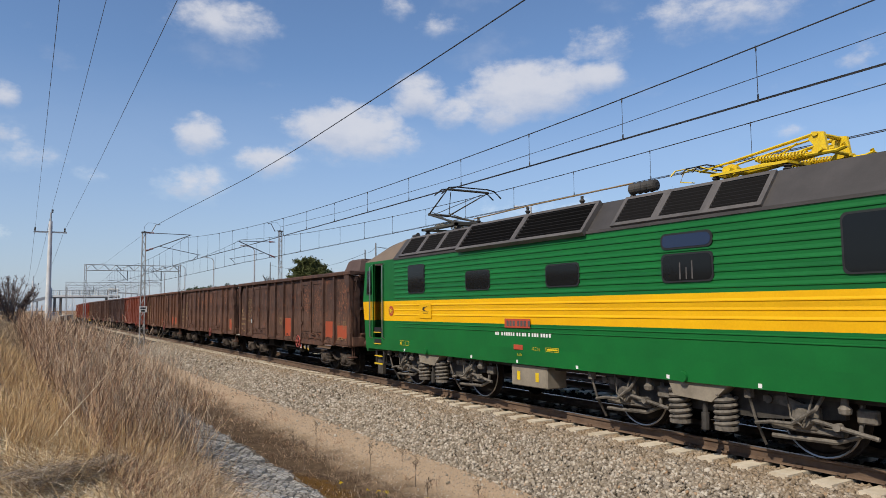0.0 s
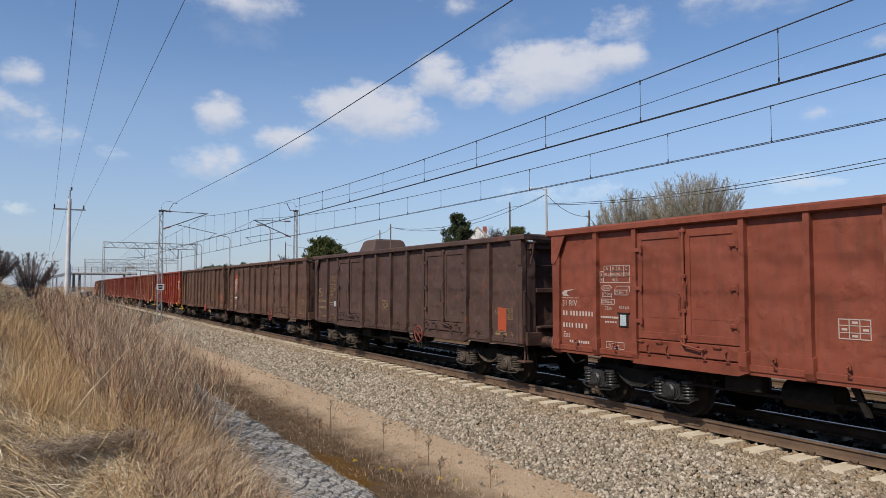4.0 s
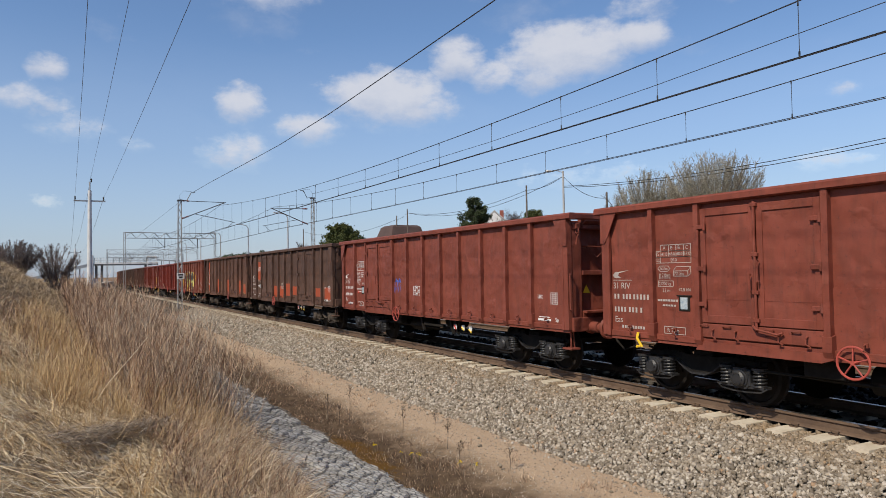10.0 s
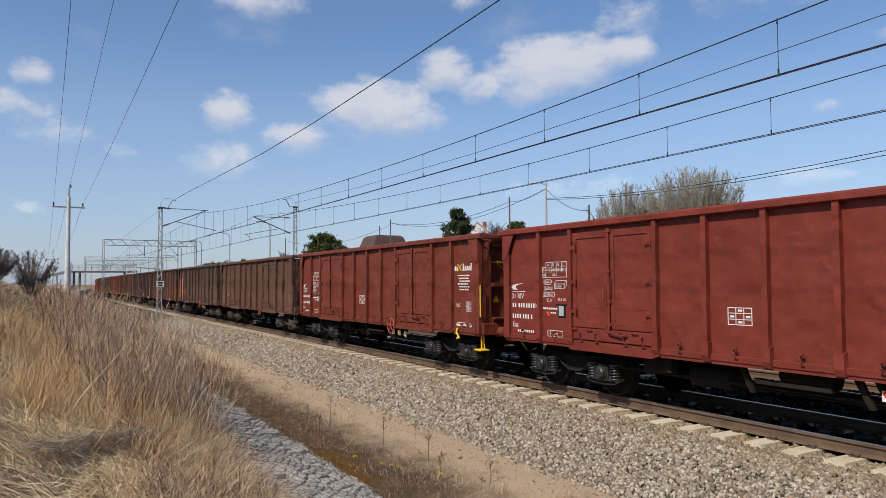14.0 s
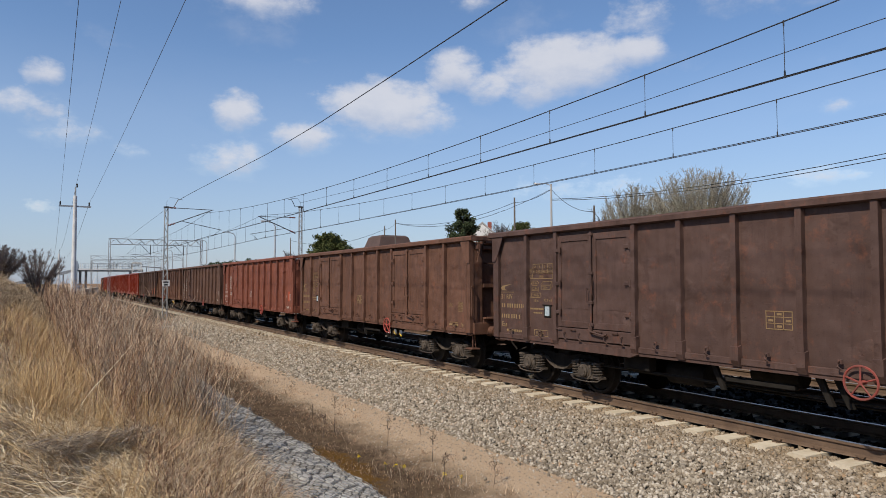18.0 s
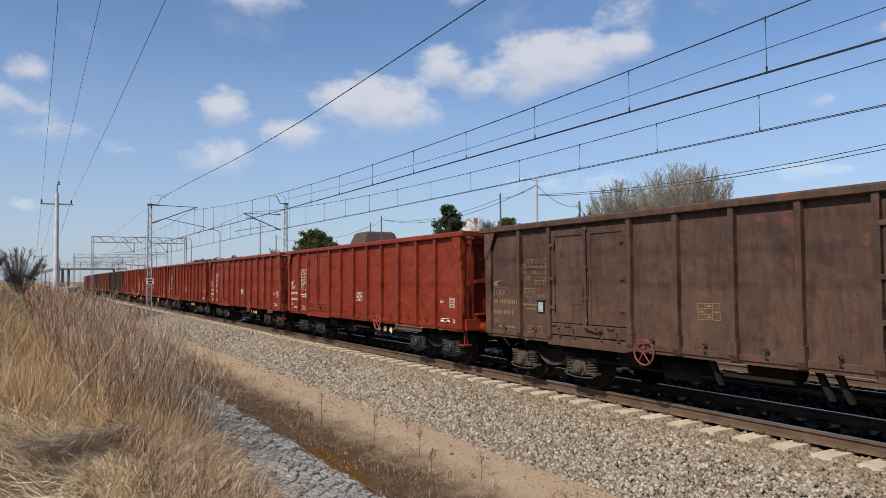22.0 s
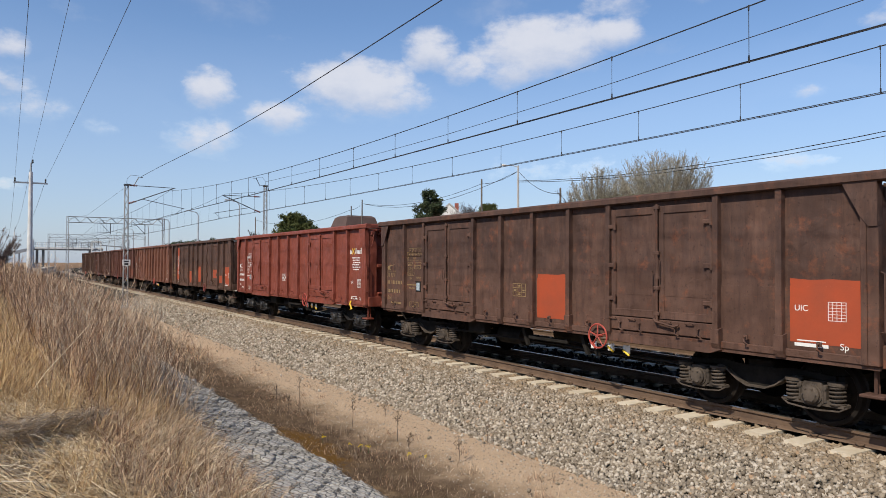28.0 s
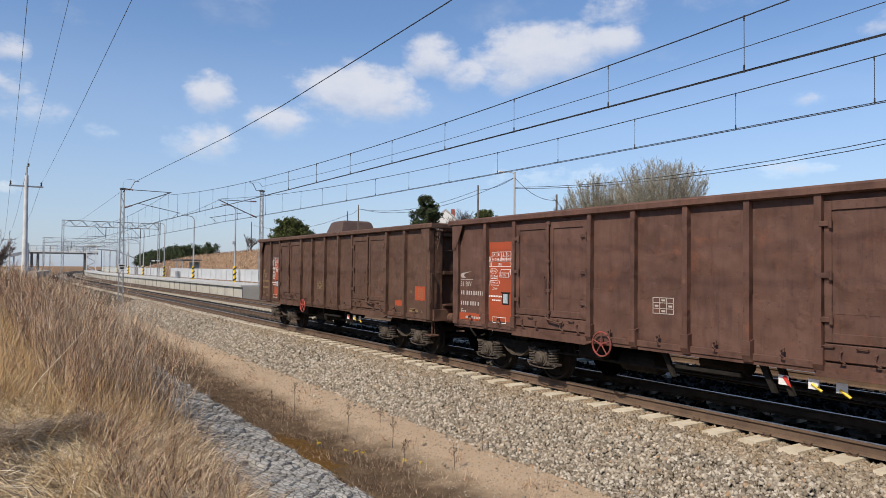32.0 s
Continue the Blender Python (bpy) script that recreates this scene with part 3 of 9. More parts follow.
        k["rope_hook"] = hk.mesh("rope_hook", PAINT)
        # end wall, built for the end at -y
        e = Build().box(-1.34, 1.34, 0.10, 0.13, 1.1, 3.14)
        k["end_wall"] = e.mesh("end_wall", PAINT)
        e = Build()
        for z0, z1, dp in ((1.02, 1.28, -0.02), (1.28, 1.33, -0.12), (2.04, 2.13, -0.03), (2.97, 3.05, -0.05)):
            e.box(-1.075, 1.075, dp, 0.105, z0, z1, 0.008)
        for x in (-0.12, ):
            e.box(x - 0.07, x + 0.07, -0.02, 0.10, 1.33, 2.97, 0.006)
        e.prism([(-0.13, 3.16), (-0.13, 3.12), (0.09, 2.98), (0.105, 3.16)], "x", -1.07, 1.07)
        k["end_frame"] = e.mesh("end_frame", PAINT)
        k["end_top_rail"] = Build().prism([(-OVER, 3.17), (-OVER, 3.25), (0.025 - OVER, 3.28), (0.10 - OVER, 3.28), (0.125 - OVER, 3.25), (0.125 - OVER, 3.15), (0.02 - OVER, 3.15)], "x", -1.345, 1.345).mesh("end_top_rail", PAINT)
        k["headstock"] = Build().box(-1.36, 1.36, -0.06, 0.12, 0.92, 1.20, 0.012).box(-0.25, 0.25, -0.10, -0.05, 0.88, 1.22, 0.01).mesh("headstock", PAINT)
        k["handrail"] = Build().tube([(0.0, 0.0, 1.35), (-0.05, -0.06, 1.36), (-0.05, -0.06, 2.05), (0.0, 0.0, 2.07)], 0.014, 6).mesh("handrail", PAINT)
        # grip bar, plus a thin sagging rod modelled in place of its cast shadow
        k["end_grip"] = Build().tube([(0, 0.10, 2.62), (0, -0.04, 2.62), (0.60, -0.04, 2.60), (0.60, 0.10, 2.60)], 0.013, 6).tube([(0.06, 0.02, 2.60), (0.34, 0.06, 2.40), (0.56, 0.02, 2.59)], 0.008, 5).mesh("end_grip", PAINT)
        k["tarpaulin_ring"] = Build().ring((0, -0.05, 2.82), (1, 0, 0), 0.05, 0.012, 12, 5).tube([(0, 0, 2.96), (0, -0.06, 2.93), (0.02, -0.08, 2.78), (0, -0.05, 2.70), (-0.02, -0.03, 2.55)], 0.016, 5).box(-0.05, 0.05, -0.08, 0.04, 2.86, 2.97, 0.01).mesh("chain", PAINT)
        st = Build().tube([(-1.30, 0, 0.95), (-1.30, 0, 0.60)], 0.02, 5).box(-1.42, -1.18, -0.14, 0.14, 0.56, 0.60, 0.01).tube([(-1.25, 0.0, 0.95), (-1.22, 0.0, 0.60)], 0.016, 5)
        k["step"] = st.mesh("step", PAINT)
        bu = Build().lathe([(0.12, 0.12), (-0.02, 0.14), (-0.04, 0.11), (-0.34, 0.11), (-0.345, 0.085), (-0.62, 0.085), (-0.63, 0.20), (-0.665, 0.215), (-0.685, 0.20), (-0.70, 0.10)], (0, 0, 0), 18, "y")
        k["buffer"] = bu.mesh("buffer", PAINT, True)
        cp = Build().box(-0.06, 0.06, -0.28, 0.0, 1.0, 1.10, 0.01).tube([(0, -0.26, 1.10), (0, -0.40, 1.13), (0, -0.46, 1.04), (0, -0.40, 0.96)], 0.03, 6)
        for i in range(3):
            cp.ring((0, -0.42 - 0.085 * i, 0.97 - 0.02 * i), (1, 0, 0) if i % 2 else (0, 0.4, 1), 0.06, 0.018, 12, 5)
        cp.tube([(-0.32, -0.05, 0.92), (-0.32, -0.20, 0.70), (-0.25, -0.40, 0.52), (-0.12, -0.62, 0.60)], 0.024, 6)
        k["coupling"] = cp.mesh("coupling", BOGIE)
        u = Build().box(-0.22, 0.22, -5.9, 5.9, 0.86, 1.05)
        for y in (-3.2, -2.0, -0.8, 0.8, 2.0, 3.2):
            u.box(-1.35, 1.35, y - 0.05, y + 0.05, 0.90, 1.05)
        u.box(-1.36, 1.36, -HALF + 0.1, HALF - 0.1, 1.045, 1.09)
        k["underframe"] = u.mesh("underframe", BOGIE)
        g = Build().cyl((-0.75, 1.0, 0.62), (-0.75, 1.75, 0.62), 0.20, 16).cyl((-0.3, -0.3, 0.72), (-0.3, 0.5, 0.72), 0.16, 14)
        g.tube([(-1.1, -3.2, 0.60), (-1.1, 3.2, 0.60)], 0.022, 6).tube([(-0.9, -3.4, 0.50), (-0.9, 2.5, 0.55)], 0.018, 6)
        for y in (-1.35, -1.1, 0.55):
            g.prism([(y, 0.92), (y + 0.10, 0.92), (y - 0.10, 0.52), (y - 0.17, 0.52)], "x", -1.22, -1.16)
        g.box(-1.25, -1.15, -0.75, 0.35, 0.66, 0.73, 0.01).box(-1.2, -1.0, 1.9, 2.5, 0.62, 0.9, 0.02)
        k["brake_gear"] = g.mesh("brake_gear", BOGIE)
        w = Build().ring((-1.50, 0, 0.92), (1, 0, 0), 0.205, 0.016, 24, 6).cyl((-1.52, 0, 0.92), (-1.2, 0, 0.92), 0.03, 8)
        for i in range(5):
            a = math.radians(90 + 72 * i)
            w.tube([(-1.51, 0, 0.92), (-1.50, 0.20 * math.cos(a), 0.92 + 0.20 * math.sin(a))], 0.012, 5)
        k["handwheel"] = w.mesh("handwheel", FADEDRED, True)
        # bogie
        fr = Build()
        for sx in (-1, 1):
            low = [(-1.10, 0.62), (-0.62, 0.66), (-0.46, 0.62), (-0.30, 0.50), (-0.14, 0.43), (0.14, 0.43), (0.30, 0.50), (0.46, 0.62), (0.62, 0.66), (1.10, 0.62)]
            fr.prism(low + [(1.10, 0.70), (0.55, 0.74), (0.25, 0.70), (-0.25, 0.70), (-0.55, 0.74), (-1.10, 0.70)], "x", sx * 0.96, sx * 1.00)
        fr.box(-0.96, 0.96, -0.20, 0.20, 0.55, 0.80, 0.02).box(-0.25, 0.25, -0.30, 0.30, 0.78, 0.88)
        for y in (-1.14, 1.14):
            fr.box(-0.95, 0.95, y - 0.04, y + 0.04, 0.60, 0.70)
        k["bogie_frame"] = fr.mesh("bogie_frame", BOGIE)
        fl = Build().prism(low[1:-1] + [(p[0], p[1] - 0.024) for p in low[-2:0:-1]], "x", -1.09, -0.90)
        k["swan_neck"] = fl.mesh("swan_neck", AXLEDUST)
        ax = Build().prism([(-0.15, 0.36), (-0.10, 0.31), (0.10, 0.31), (0.15, 0.36), (0.16, 0.52), (0.11, 0.62), (-0.11, 0.62), (-0.16, 0.52)], "x", -1.18, -0.98)
        ax.lathe([(-1.265, 0.02), (-1.262, 0.085), (-1.235, 0.118), (-1.20, 0.118), (-1.195, 0.140), (-1.17, 0.140)], (0, 0, 0.46), 16)
        for sy in (-1, 1):
            ax.prism([(sy * 0.13, 0.42), (sy * 0.40, 0.36), (sy * 0.40, 0.325), (sy * 0.13, 0.325)], "x", -1.17, -0.99)
            ax.box(-1.19, -1.0, sy * 0.145, sy * 0.185, 0.36, 0.60, 0.012).cyl((-1.20, sy * 0.165, 0.56), (-1.16, sy * 0.165, 0.56), 0.03, 8)
            ax.cyl((-1.10, sy * 0.29, 0.60), (-1.10, sy * 0.29, 0.64), 0.115, 14)
        for a in range(6):
            ax.cyl((-1.275, 0.085 * math.cos(a * 1.047), 0.46 + 0.085 * math.sin(a * 1.047)), (-1.25, 0.085 * math.cos(a * 1.047), 0.46 + 0.085 * math.sin(a * 1.047)), 0.012, 6)
        k["axle_box"] = ax.mesh("axle_box", AXLEDUST)
        k["safety_strap"] = Build().tube([(-1.15, -0.44, 0.345), (-1.165, -0.34, 0.285), (-1.17, -0.10, 0.265), (-1.17, 0.12, 0.265), (-1.165, 0.34, 0.285), (-1.15, 0.44, 0.345)], 0.012, 5).mesh("safety_strap", AXLEDUST)
        sp = Build()
        for i in range(5):
            sp.ring((-1.10, 0, 0.365 + 0.052 * i), (0, 0.08, 1), 0.088, 0.017, 16, 6)
        sp.cyl((-1.10, 0, 0.34), (-1.10, 0, 0.62), 0.06, 10)
        k["spring"] = sp.mesh("spring", AXLEDUST)
        ws = Build().cyl((-0.95, 0, 0), (0.95, 0, 0), 0.075, 10)
        for sx in (-1, 1):
            prof = [(0.685, 0.08), (0.685, 0.49), (0.70, 0.495), (0.715, 0.465), (0.82, 0.452), (0.825, 0.40), (0.79, 0.38), (0.765, 0.20), (0.80, 0.14), (0.83, 0.13), (0.83, 0.08)]
            ws.lathe([(sx * d, r) for d, r in prof], (0, 0, 0), 28)
            for i in range(3):
                a = 2 * math.pi * i / 3
                ws.cyl((sx * 0.76, 0.28 * math.cos(a), 0.28 * math.sin(a)), (sx * 0.80, 0.28 * math.cos(a), 0.28 * math.sin(a)), 0.03, 8)
        k["wheelset"] = ws.mesh("wheelset", TREAD, True)
        sh = Build()
        for sx in (-1, 1):
            for y in (-0.38, 0.38):
                sh.prism([(y - 0.03, 0.3), (y + 0.03, 0.3), (y + 0.03, 0.6), (y - 0.03, 0.6)], "x", sx * 0.70, sx * 0.80)
        k["brake_shoes"] = sh.mesh("brake_shoes", BOGIE)
        # markings near the rear end of the side that shows
        x = -1.386
        k["running_code"] = words("31 RIV", 0.155, WHITE, "running_code")
        k["class_code"] = words("Eas", 0.15, WHITE, "class_code")
        k["radius_code"] = words("R 75m", 0.095, WHITE, "radius_code")
        k["force_code"] = words("42.8 kN", 0.075, WHITE, "force_code")
        k["uic_code"] = words("UIC", 0.11, WHITE, "code")
        k["sp_code"] = words("Sp", 0.115, WHITE, "code")
        bars = []
        for z, runs in ((1.615, (0, 1, 2.6, 3.6, 4.6, 5.8, 6.8, 7.8, 8.8, 9.8)), (1.385, (0, 1, 2, 3, 4.4, 5.4, 6.4, 7.8))):
            bars += [(5.93 - 0.080 * r_ - 0.040, 5.93 - 0.080 * r_, z, z + 0.088) for r_ in runs]
        bars += [(5.75 - 0.062 * i - 0.04, 5.75 - 0.062 * i, 1.10, 1.15) for i in range(9)]
        k["number_bars"] = flat_bars(bars, x).mesh("number_bars", WHITE)
        sw = Build()
        sw.add([(x - 0.003, 5.98, 2.04), (x - 0.003, 5.92, 2.09), (x - 0.003, 5.56, 2.13), (x - 0.003, 5.82, 2.075), (x - 0.003, 5.84, 2.03), (x - 0.003, 5.76, 1.985), (x - 0.003, 5.93, 1.99)], [(0, 1, 2, 3, 4, 5, 6)])
        sw.box(x - 0.004, x, 5.5, 5.97, 1.945, 1.955)
        k["swoosh"] = sw.mesh("swoosh_mark", WHITE)
        rows = []
        for z0_, left in ((2.435, 4.83), (2.335, 4.93), (2.235, 4.96)):
            rows += outline_bars(4.20, left, z0_, z0_ + 0.109, 0.010)
        rows += [(4.665 - 0.155 * i - 0.010, 4.665 - 0.155 * i, 2.345, 2.535) for i in range(3)] + [(4.820, 4.830, 2.345, 2.435), (4.835, 4.845, 2.245, 2.335)]
        rows += [(4.64, 4.87, 1.985, 1.995), (4.64, 4.648, 1.965, 2.06), (4.862, 4.87, 1.965, 2.06)]
        rows += outline_bars(4.57, 4.90, 1.845, 1.945, 0.009) + outline_bars(4.27, 4.57, 2.015, 2.11, 0.010)
        rows += [(4.21, 4.51, 2.17, 2.18), (4.21, 4.22, 2.075, 2.17)]
        rows += [(4.69, 4.85, 2.185, 2.194), (4.69, 4.85, 2.095, 2.104)] + outline_bars(4.34, 4.78, 1.065, 1.19, 0.010)
        low = [(4.48 + 0.055 * i, 4.48 + 0.055 * i + 0.04, 1.60, 1.635) for i in range(8)] + [(4.52 + 0.06 * i, 4.52 + 0.06 * i + 0.04, 1.52, 1.55) for i in range(5)]
        low += [(4.07, 4.078, 1.08, 1.19), (4.03, 4.12, 1.05, 1.058)]
        t_ = Build()
        for a_, c_, e_, g_ in rows + low:
            xx = x - (0.012 if g_ < 1.87 else 0)
            t_.box(xx - 0.004, xx, a_, c_, e_, g_)
        for p0, p1 in (((4.69, 2.19), (4.64, 2.145)), ((4.64, 2.145), (4.69, 2.10)), ((4.85, 2.19), (4.90, 2.145)), ((4.90, 2.145), (4.85, 2.10)), ((4.57, 2.11), (4.51, 2.175)), ((4.27, 2.11), (4.21, 2.175)), ((4.27, 2.02), (4.21, 2.08))):
            t_.tube([(x - 0.002, *p0), (x - 0.002, *p1)], 0.0055, 4)
        for text, size, y_, z_ in (("A", 0.085, 4.78, 2.462), ("B", 0.085, 4.625, 2.462), ("B", 0.085, 4.47, 2.462), ("C", 0.085, 4.315, 2.462), ("S", 0.085, 4.905, 2.362), ("41.0", 0.075, 4.815, 2.362), ("48.0", 0.075, 4.655, 2.362), ("48.0", 0.075, 4.50, 2.362), ("57.0", 0.075, 4.345, 2.362), ("120", 0.075, 4.95, 2.262), ("00.0", 0.075, 4.62, 2.262), ("36.0m", 0.07, 4.86, 2.12), ("12.8m", 0.08, 4.86, 2.01), ("72.0m", 0.08, 4.555, 2.035), ("22700 kg", 0.07, 4.885, 1.87), ("23.m", 0.085, 4.80, 1.755)):
            me = words(text, size, WHITE, "figures")
            xx = x - (0.016 if z_ < 1.87 else 0.004)
            t_.add([(p.co.x + xx, p.co.y + y_, p.co.z + z_) for p in me.vertices], [tuple(q.vertices) for q in me.polygons])
            bpy.data.meshes.remove(me)
        k["load_table"] = t_.mesh("load_table", WHITE)
        k["red_tag"] = Build().box(x - 0.017, x - 0.012, 4.70, 4.78, 1.47, 1.55).mesh("red_tag", REDPAINT)
        grid = outline_bars(0.25, 0.65, 1.50, 1.76) + [(0.25, 0.65, 1.58, 1.59), (0.25, 0.65, 1.67, 1.68), (0.38, 0.39, 1.5, 1.76), (0.51, 0.52, 1.5, 1.76)]
        grid += [(0.28, 0.35, 1.61, 1.64), (0.41, 0.48, 1.70, 1.73), (0.54, 0.61, 1.61, 1.64), (0.41, 0.48, 1.53, 1.56)]
        k["inspection_grid"] = flat_bars(grid, x).mesh("inspection_grid", WHITE)
        g2 = outline_bars(-5.80, -5.58, 1.45, 1.69, 0.007) + [(-5.80, -5.58, 1.45 + 0.04 * i, 1.456 + 0.04 * i) for i in range(1, 6)] + [(-5.80 + 0.055 * i, -5.794 + 0.055 * i, 1.45, 1.69) for i in range(1, 4)]
        g2 += [(-5.55, -5.18, 1.17, 1.185), (-5.58, -5.15, 1.10, 1.145)]
        k["end_grid"] = flat_bars(g2, x - 0.012).mesh("end_grid", WHITE)
        k["label_holder"] = Build().box(-1.412, -1.38, 4.235, 4.455, 1.455, 1.70, 0.006).box(-1.420, -1.38, 4.20, 4.49, 1.695, 1.712).mesh("label_holder", BOGIE)
        k["label_card"] = Build().box(-1.417, -1.412, 4.275, 4.415, 1.485, 1.675).mesh("label_card", CARD)
        tri = Build().prism([(0.95, 1.46), (1.13, 1.46), (1.04, 1.62)], "y", 0.040, 0.055)
        k["warning_sign"] = tri.mesh("warning_sign", YELLOW)
        k["lever_plate"] = Build().box(-1.27, -1.26, -0.07, 0.07, 0.66, 0.79).mesh("lever_plate", WHITE)
        k["lever_tag"] = Build().prism([(-0.06, 0.64), (0.0, 0.68), (0.06, 0.76), (0.02, 0.80), (-0.03, 0.72)], "x", -1.28, -1.27).mesh("lever_tag", REDPAINT)
        k["lever"] = Build().cyl((-1.275, -0.06, 0.68), (-1.275, 0.07, 0.76), 0.018, 6).mesh("lever", YELLOW)
        self.k = k

    def wagon(self, two_doors):
        k = self.k
        w = thing("open_wagon", "", "freight wagon", "wagons of the train")
        part("underframe", k["underframe"], None, w)
        part("brake_gear", k["brake_gear"], None, w)
        turn = pose(0, 0, 0, 0, 0, 180)
        for side in (0, 1):
            m = turn if side else Matrix()
            ends = (3.0, -3.0) if (two_doors or side) else (3.0,)
            for name in ("side_wall", "sole_bar", "top_rail"):
                part(name, k[name], None, w).matrix_basis = m
            posts = [4.98, 4.03, 1.97, 1.0, 0.0, -1.0, -1.97, -4.03, -4.98] + ([] if len(ends) == 2 else [-3.0])
            for y in posts:
                part("post", k["post"], None, w).matrix_basis = m @ pose(0, y, 0)
            for y in () if side else (-5.5, -4.5, -1.5, -0.5, 0.5, 1.5, 4.5, 5.5) + (() if len(ends) == 2 else (-2.5, -3.5)):
                part("rope_hook", k["rope_hook"], None, w).matrix_basis = m @ pose(0, y, 0)
            for y in ends:
                flap = part("door_flap", k["door_flap"], None, w)
                flap.matrix_basis = m @ pose(0, y, 0)
                for dy in (-0.49, 0.49):
                    leaf = part("door_leaf", k["door_leaf"], None, w)
                    leaf.matrix_basis = m @ pose(0, y + dy, 0)
                    for z in () if side else (1.55, 2.1, 2.75):
                        part("hinge", k["hinge"], None, leaf).matrix_basis = pose(0, 0.43 if dy > 0 else -0.43, z)
                part("lock_bar", k["lock_bar"], None, w).matrix_basis = m @ pose(0, y, 0)
            for name in ("corner_post", "gusset", "end_column"):
                part(name, k[name], None, w).matrix_basis = m @ pose(0, -HALF + 0.06, 0)
                part(name, k[name], None, w).matrix_basis = m @ Matrix.Translation((0, HALF - 0.06, 0)) @ Matrix.Diagonal((1, -1, 1, 1))
            # the end that this half carries
            e = m @ Matrix.Translation((0, -HALF, 0))
            for name in ("end_wall", "end_frame", "end_top_rail", "headstock", "coupling"):
                part(name, k[name], None, w).matrix_basis = e
            for x in (-0.875, 0.875):
                part("buffer", k["buffer"], None, w).matrix_basis = e @ pose(x, -0.02, 1.0)
            part("handrail", k["handrail"], None, w).matrix_basis = e @ pose(-1.40, -0.02, 0)
            part("end_grip", k["end_grip"], None, w).matrix_basis = e @ pose(-0.97, 0, 0)
            part("chain", k["tarpaulin_ring"], None, w).matrix_basis = e @ pose(-1.27, -0.06, 0.10)
            part("step", k["step"], None, w).matrix_basis = e @ pose(0, 0.1, 0)
            # bogie
            bog = part("bogie", k["bogie_frame"], None, w, "dirty black two-axle bogie with coil springs")
            bog.matrix_basis = m @ pose(0, -4.5, 0)
            part("swan_neck", k["swan_neck"], None, bog).matrix_basis = pose(0, 0, 0, 0, 0, 180 if side else 0)
            for y in (-0.88, 0.88):
                ws = part("wheelset", k["wheelset"], None, bog)
                ws.matrix_parent_inverse = Matrix.Translation((0, y, 0.46))
                a = 180 if side else 0
                part("axle_box", k["axle_box"], None, bog).matrix_basis = pose(0, 0, 0, 0, 0, a) @ pose(0, y, 0)
                part("safety_strap", k["safety_strap"], None, bog).matrix_basis = pose(0, 0, 0, 0, 0, a) @ pose(0, y, 0)
                for dy in (-0.29, 0.29):
                    part("spring", k["spring"], None, bog).matrix_basis = pose(0, 0, 0, 0, 0, a) @ pose(0, y + dy, 0)
            tagged(part("brake_shoes", k["brake_shoes"], None, bog), kind="stuff")
        part("label_holder", k["label_holder"], None, w)
        part("label_card", k["label_card"], None, w, "white paper label")
        return w

    def marks(self, w, strength, grid_forward):
        """Painted marks of the side that shows: 2 fresh, 1 faded, 0 hardly any."""
        k = self.k
        mats = {2: WHITE, 1: FADED, 0: OCHRE}[strength]
        x = -1.388
        for name, mesh, y, z in (("running_code", "running_code", 6.0, 1.80), ("class_code", "class_code", 5.97, 1.20), ("radius_code", "radius_code", 4.72, 1.095), ("force_code", "force_code", 4.50, 1.775)):
            o = tagged(part("lettering", k[mesh], None, w, "stencilled code letters"), kind="stuff")
            o.matrix_basis = pose(x if z > 1.86 else x - 0.012, y - (0.04 if name != "radius_code" else 0), z)
            swap(o, mats)
        if strength == 2:
            part("red_tag", k["red_tag"], None, w, "small red square mark")
        for mesh in ("number_bars", "swoosh", "load_table", "inspection_grid", "end_grid"):
            o = tagged(part("markings", k[mesh], None, w), kind="stuff")
            o.matrix_basis = pose(-0.013, 0, 0) if mesh in ("number_bars", "inspection_grid") else Matrix()
            if mesh == "inspection_grid" and grid_forward:
                o.matrix_basis = pose(-0.013, -grid_forward, 0)
            swap(o, mats)
        for mesh, y, z in (("uic_code", -5.15, 1.56), ("sp_code", -5.72, 1.10)):
            o = tagged(part("lettering", k[mesh], None, w), kind="stuff")
            o.matrix_basis = pose(-1.403, y, z)
            swap(o, mats)


def swap(ob, material):
    """Gives one object its own material on a mesh that it shares."""
    ob.material_slots[0].link = "OBJECT"
    ob.material_slots[0].material = material


SCUFF = surface("bare_rust", (0.25, 0.100, 0.050), (0.17, 0.070, 0.042), 0.85, 0, 4, 60)
FADED = plain("faded_lettering", (0.42, 0.36, 0.32), 0.8)
OCHRE = plain("ochre_lettering", (0.24, 0.155, 0.07), 0.8)

DEEPRED, RED, RUSSET, RUST, BROWN, DARK, GREY = (0.178, 0.037, 0.022), (0.205, 0.032, 0.0135), (0.222, 0.058, 0.036), (0.200, 0.076, 0.048), (0.148, 0.068, 0.045), (0.120, 0.066, 0.047), (0.088, 0.055, 0.045)
NAMES = {DEEPRED: "dusty deep red", RED: "bright red-brown", RUSSET: "russet red", RUST: "faded rust-brown", BROWN: "weathered brown", DARK: "dark brown", GREY: "grey-brown"}
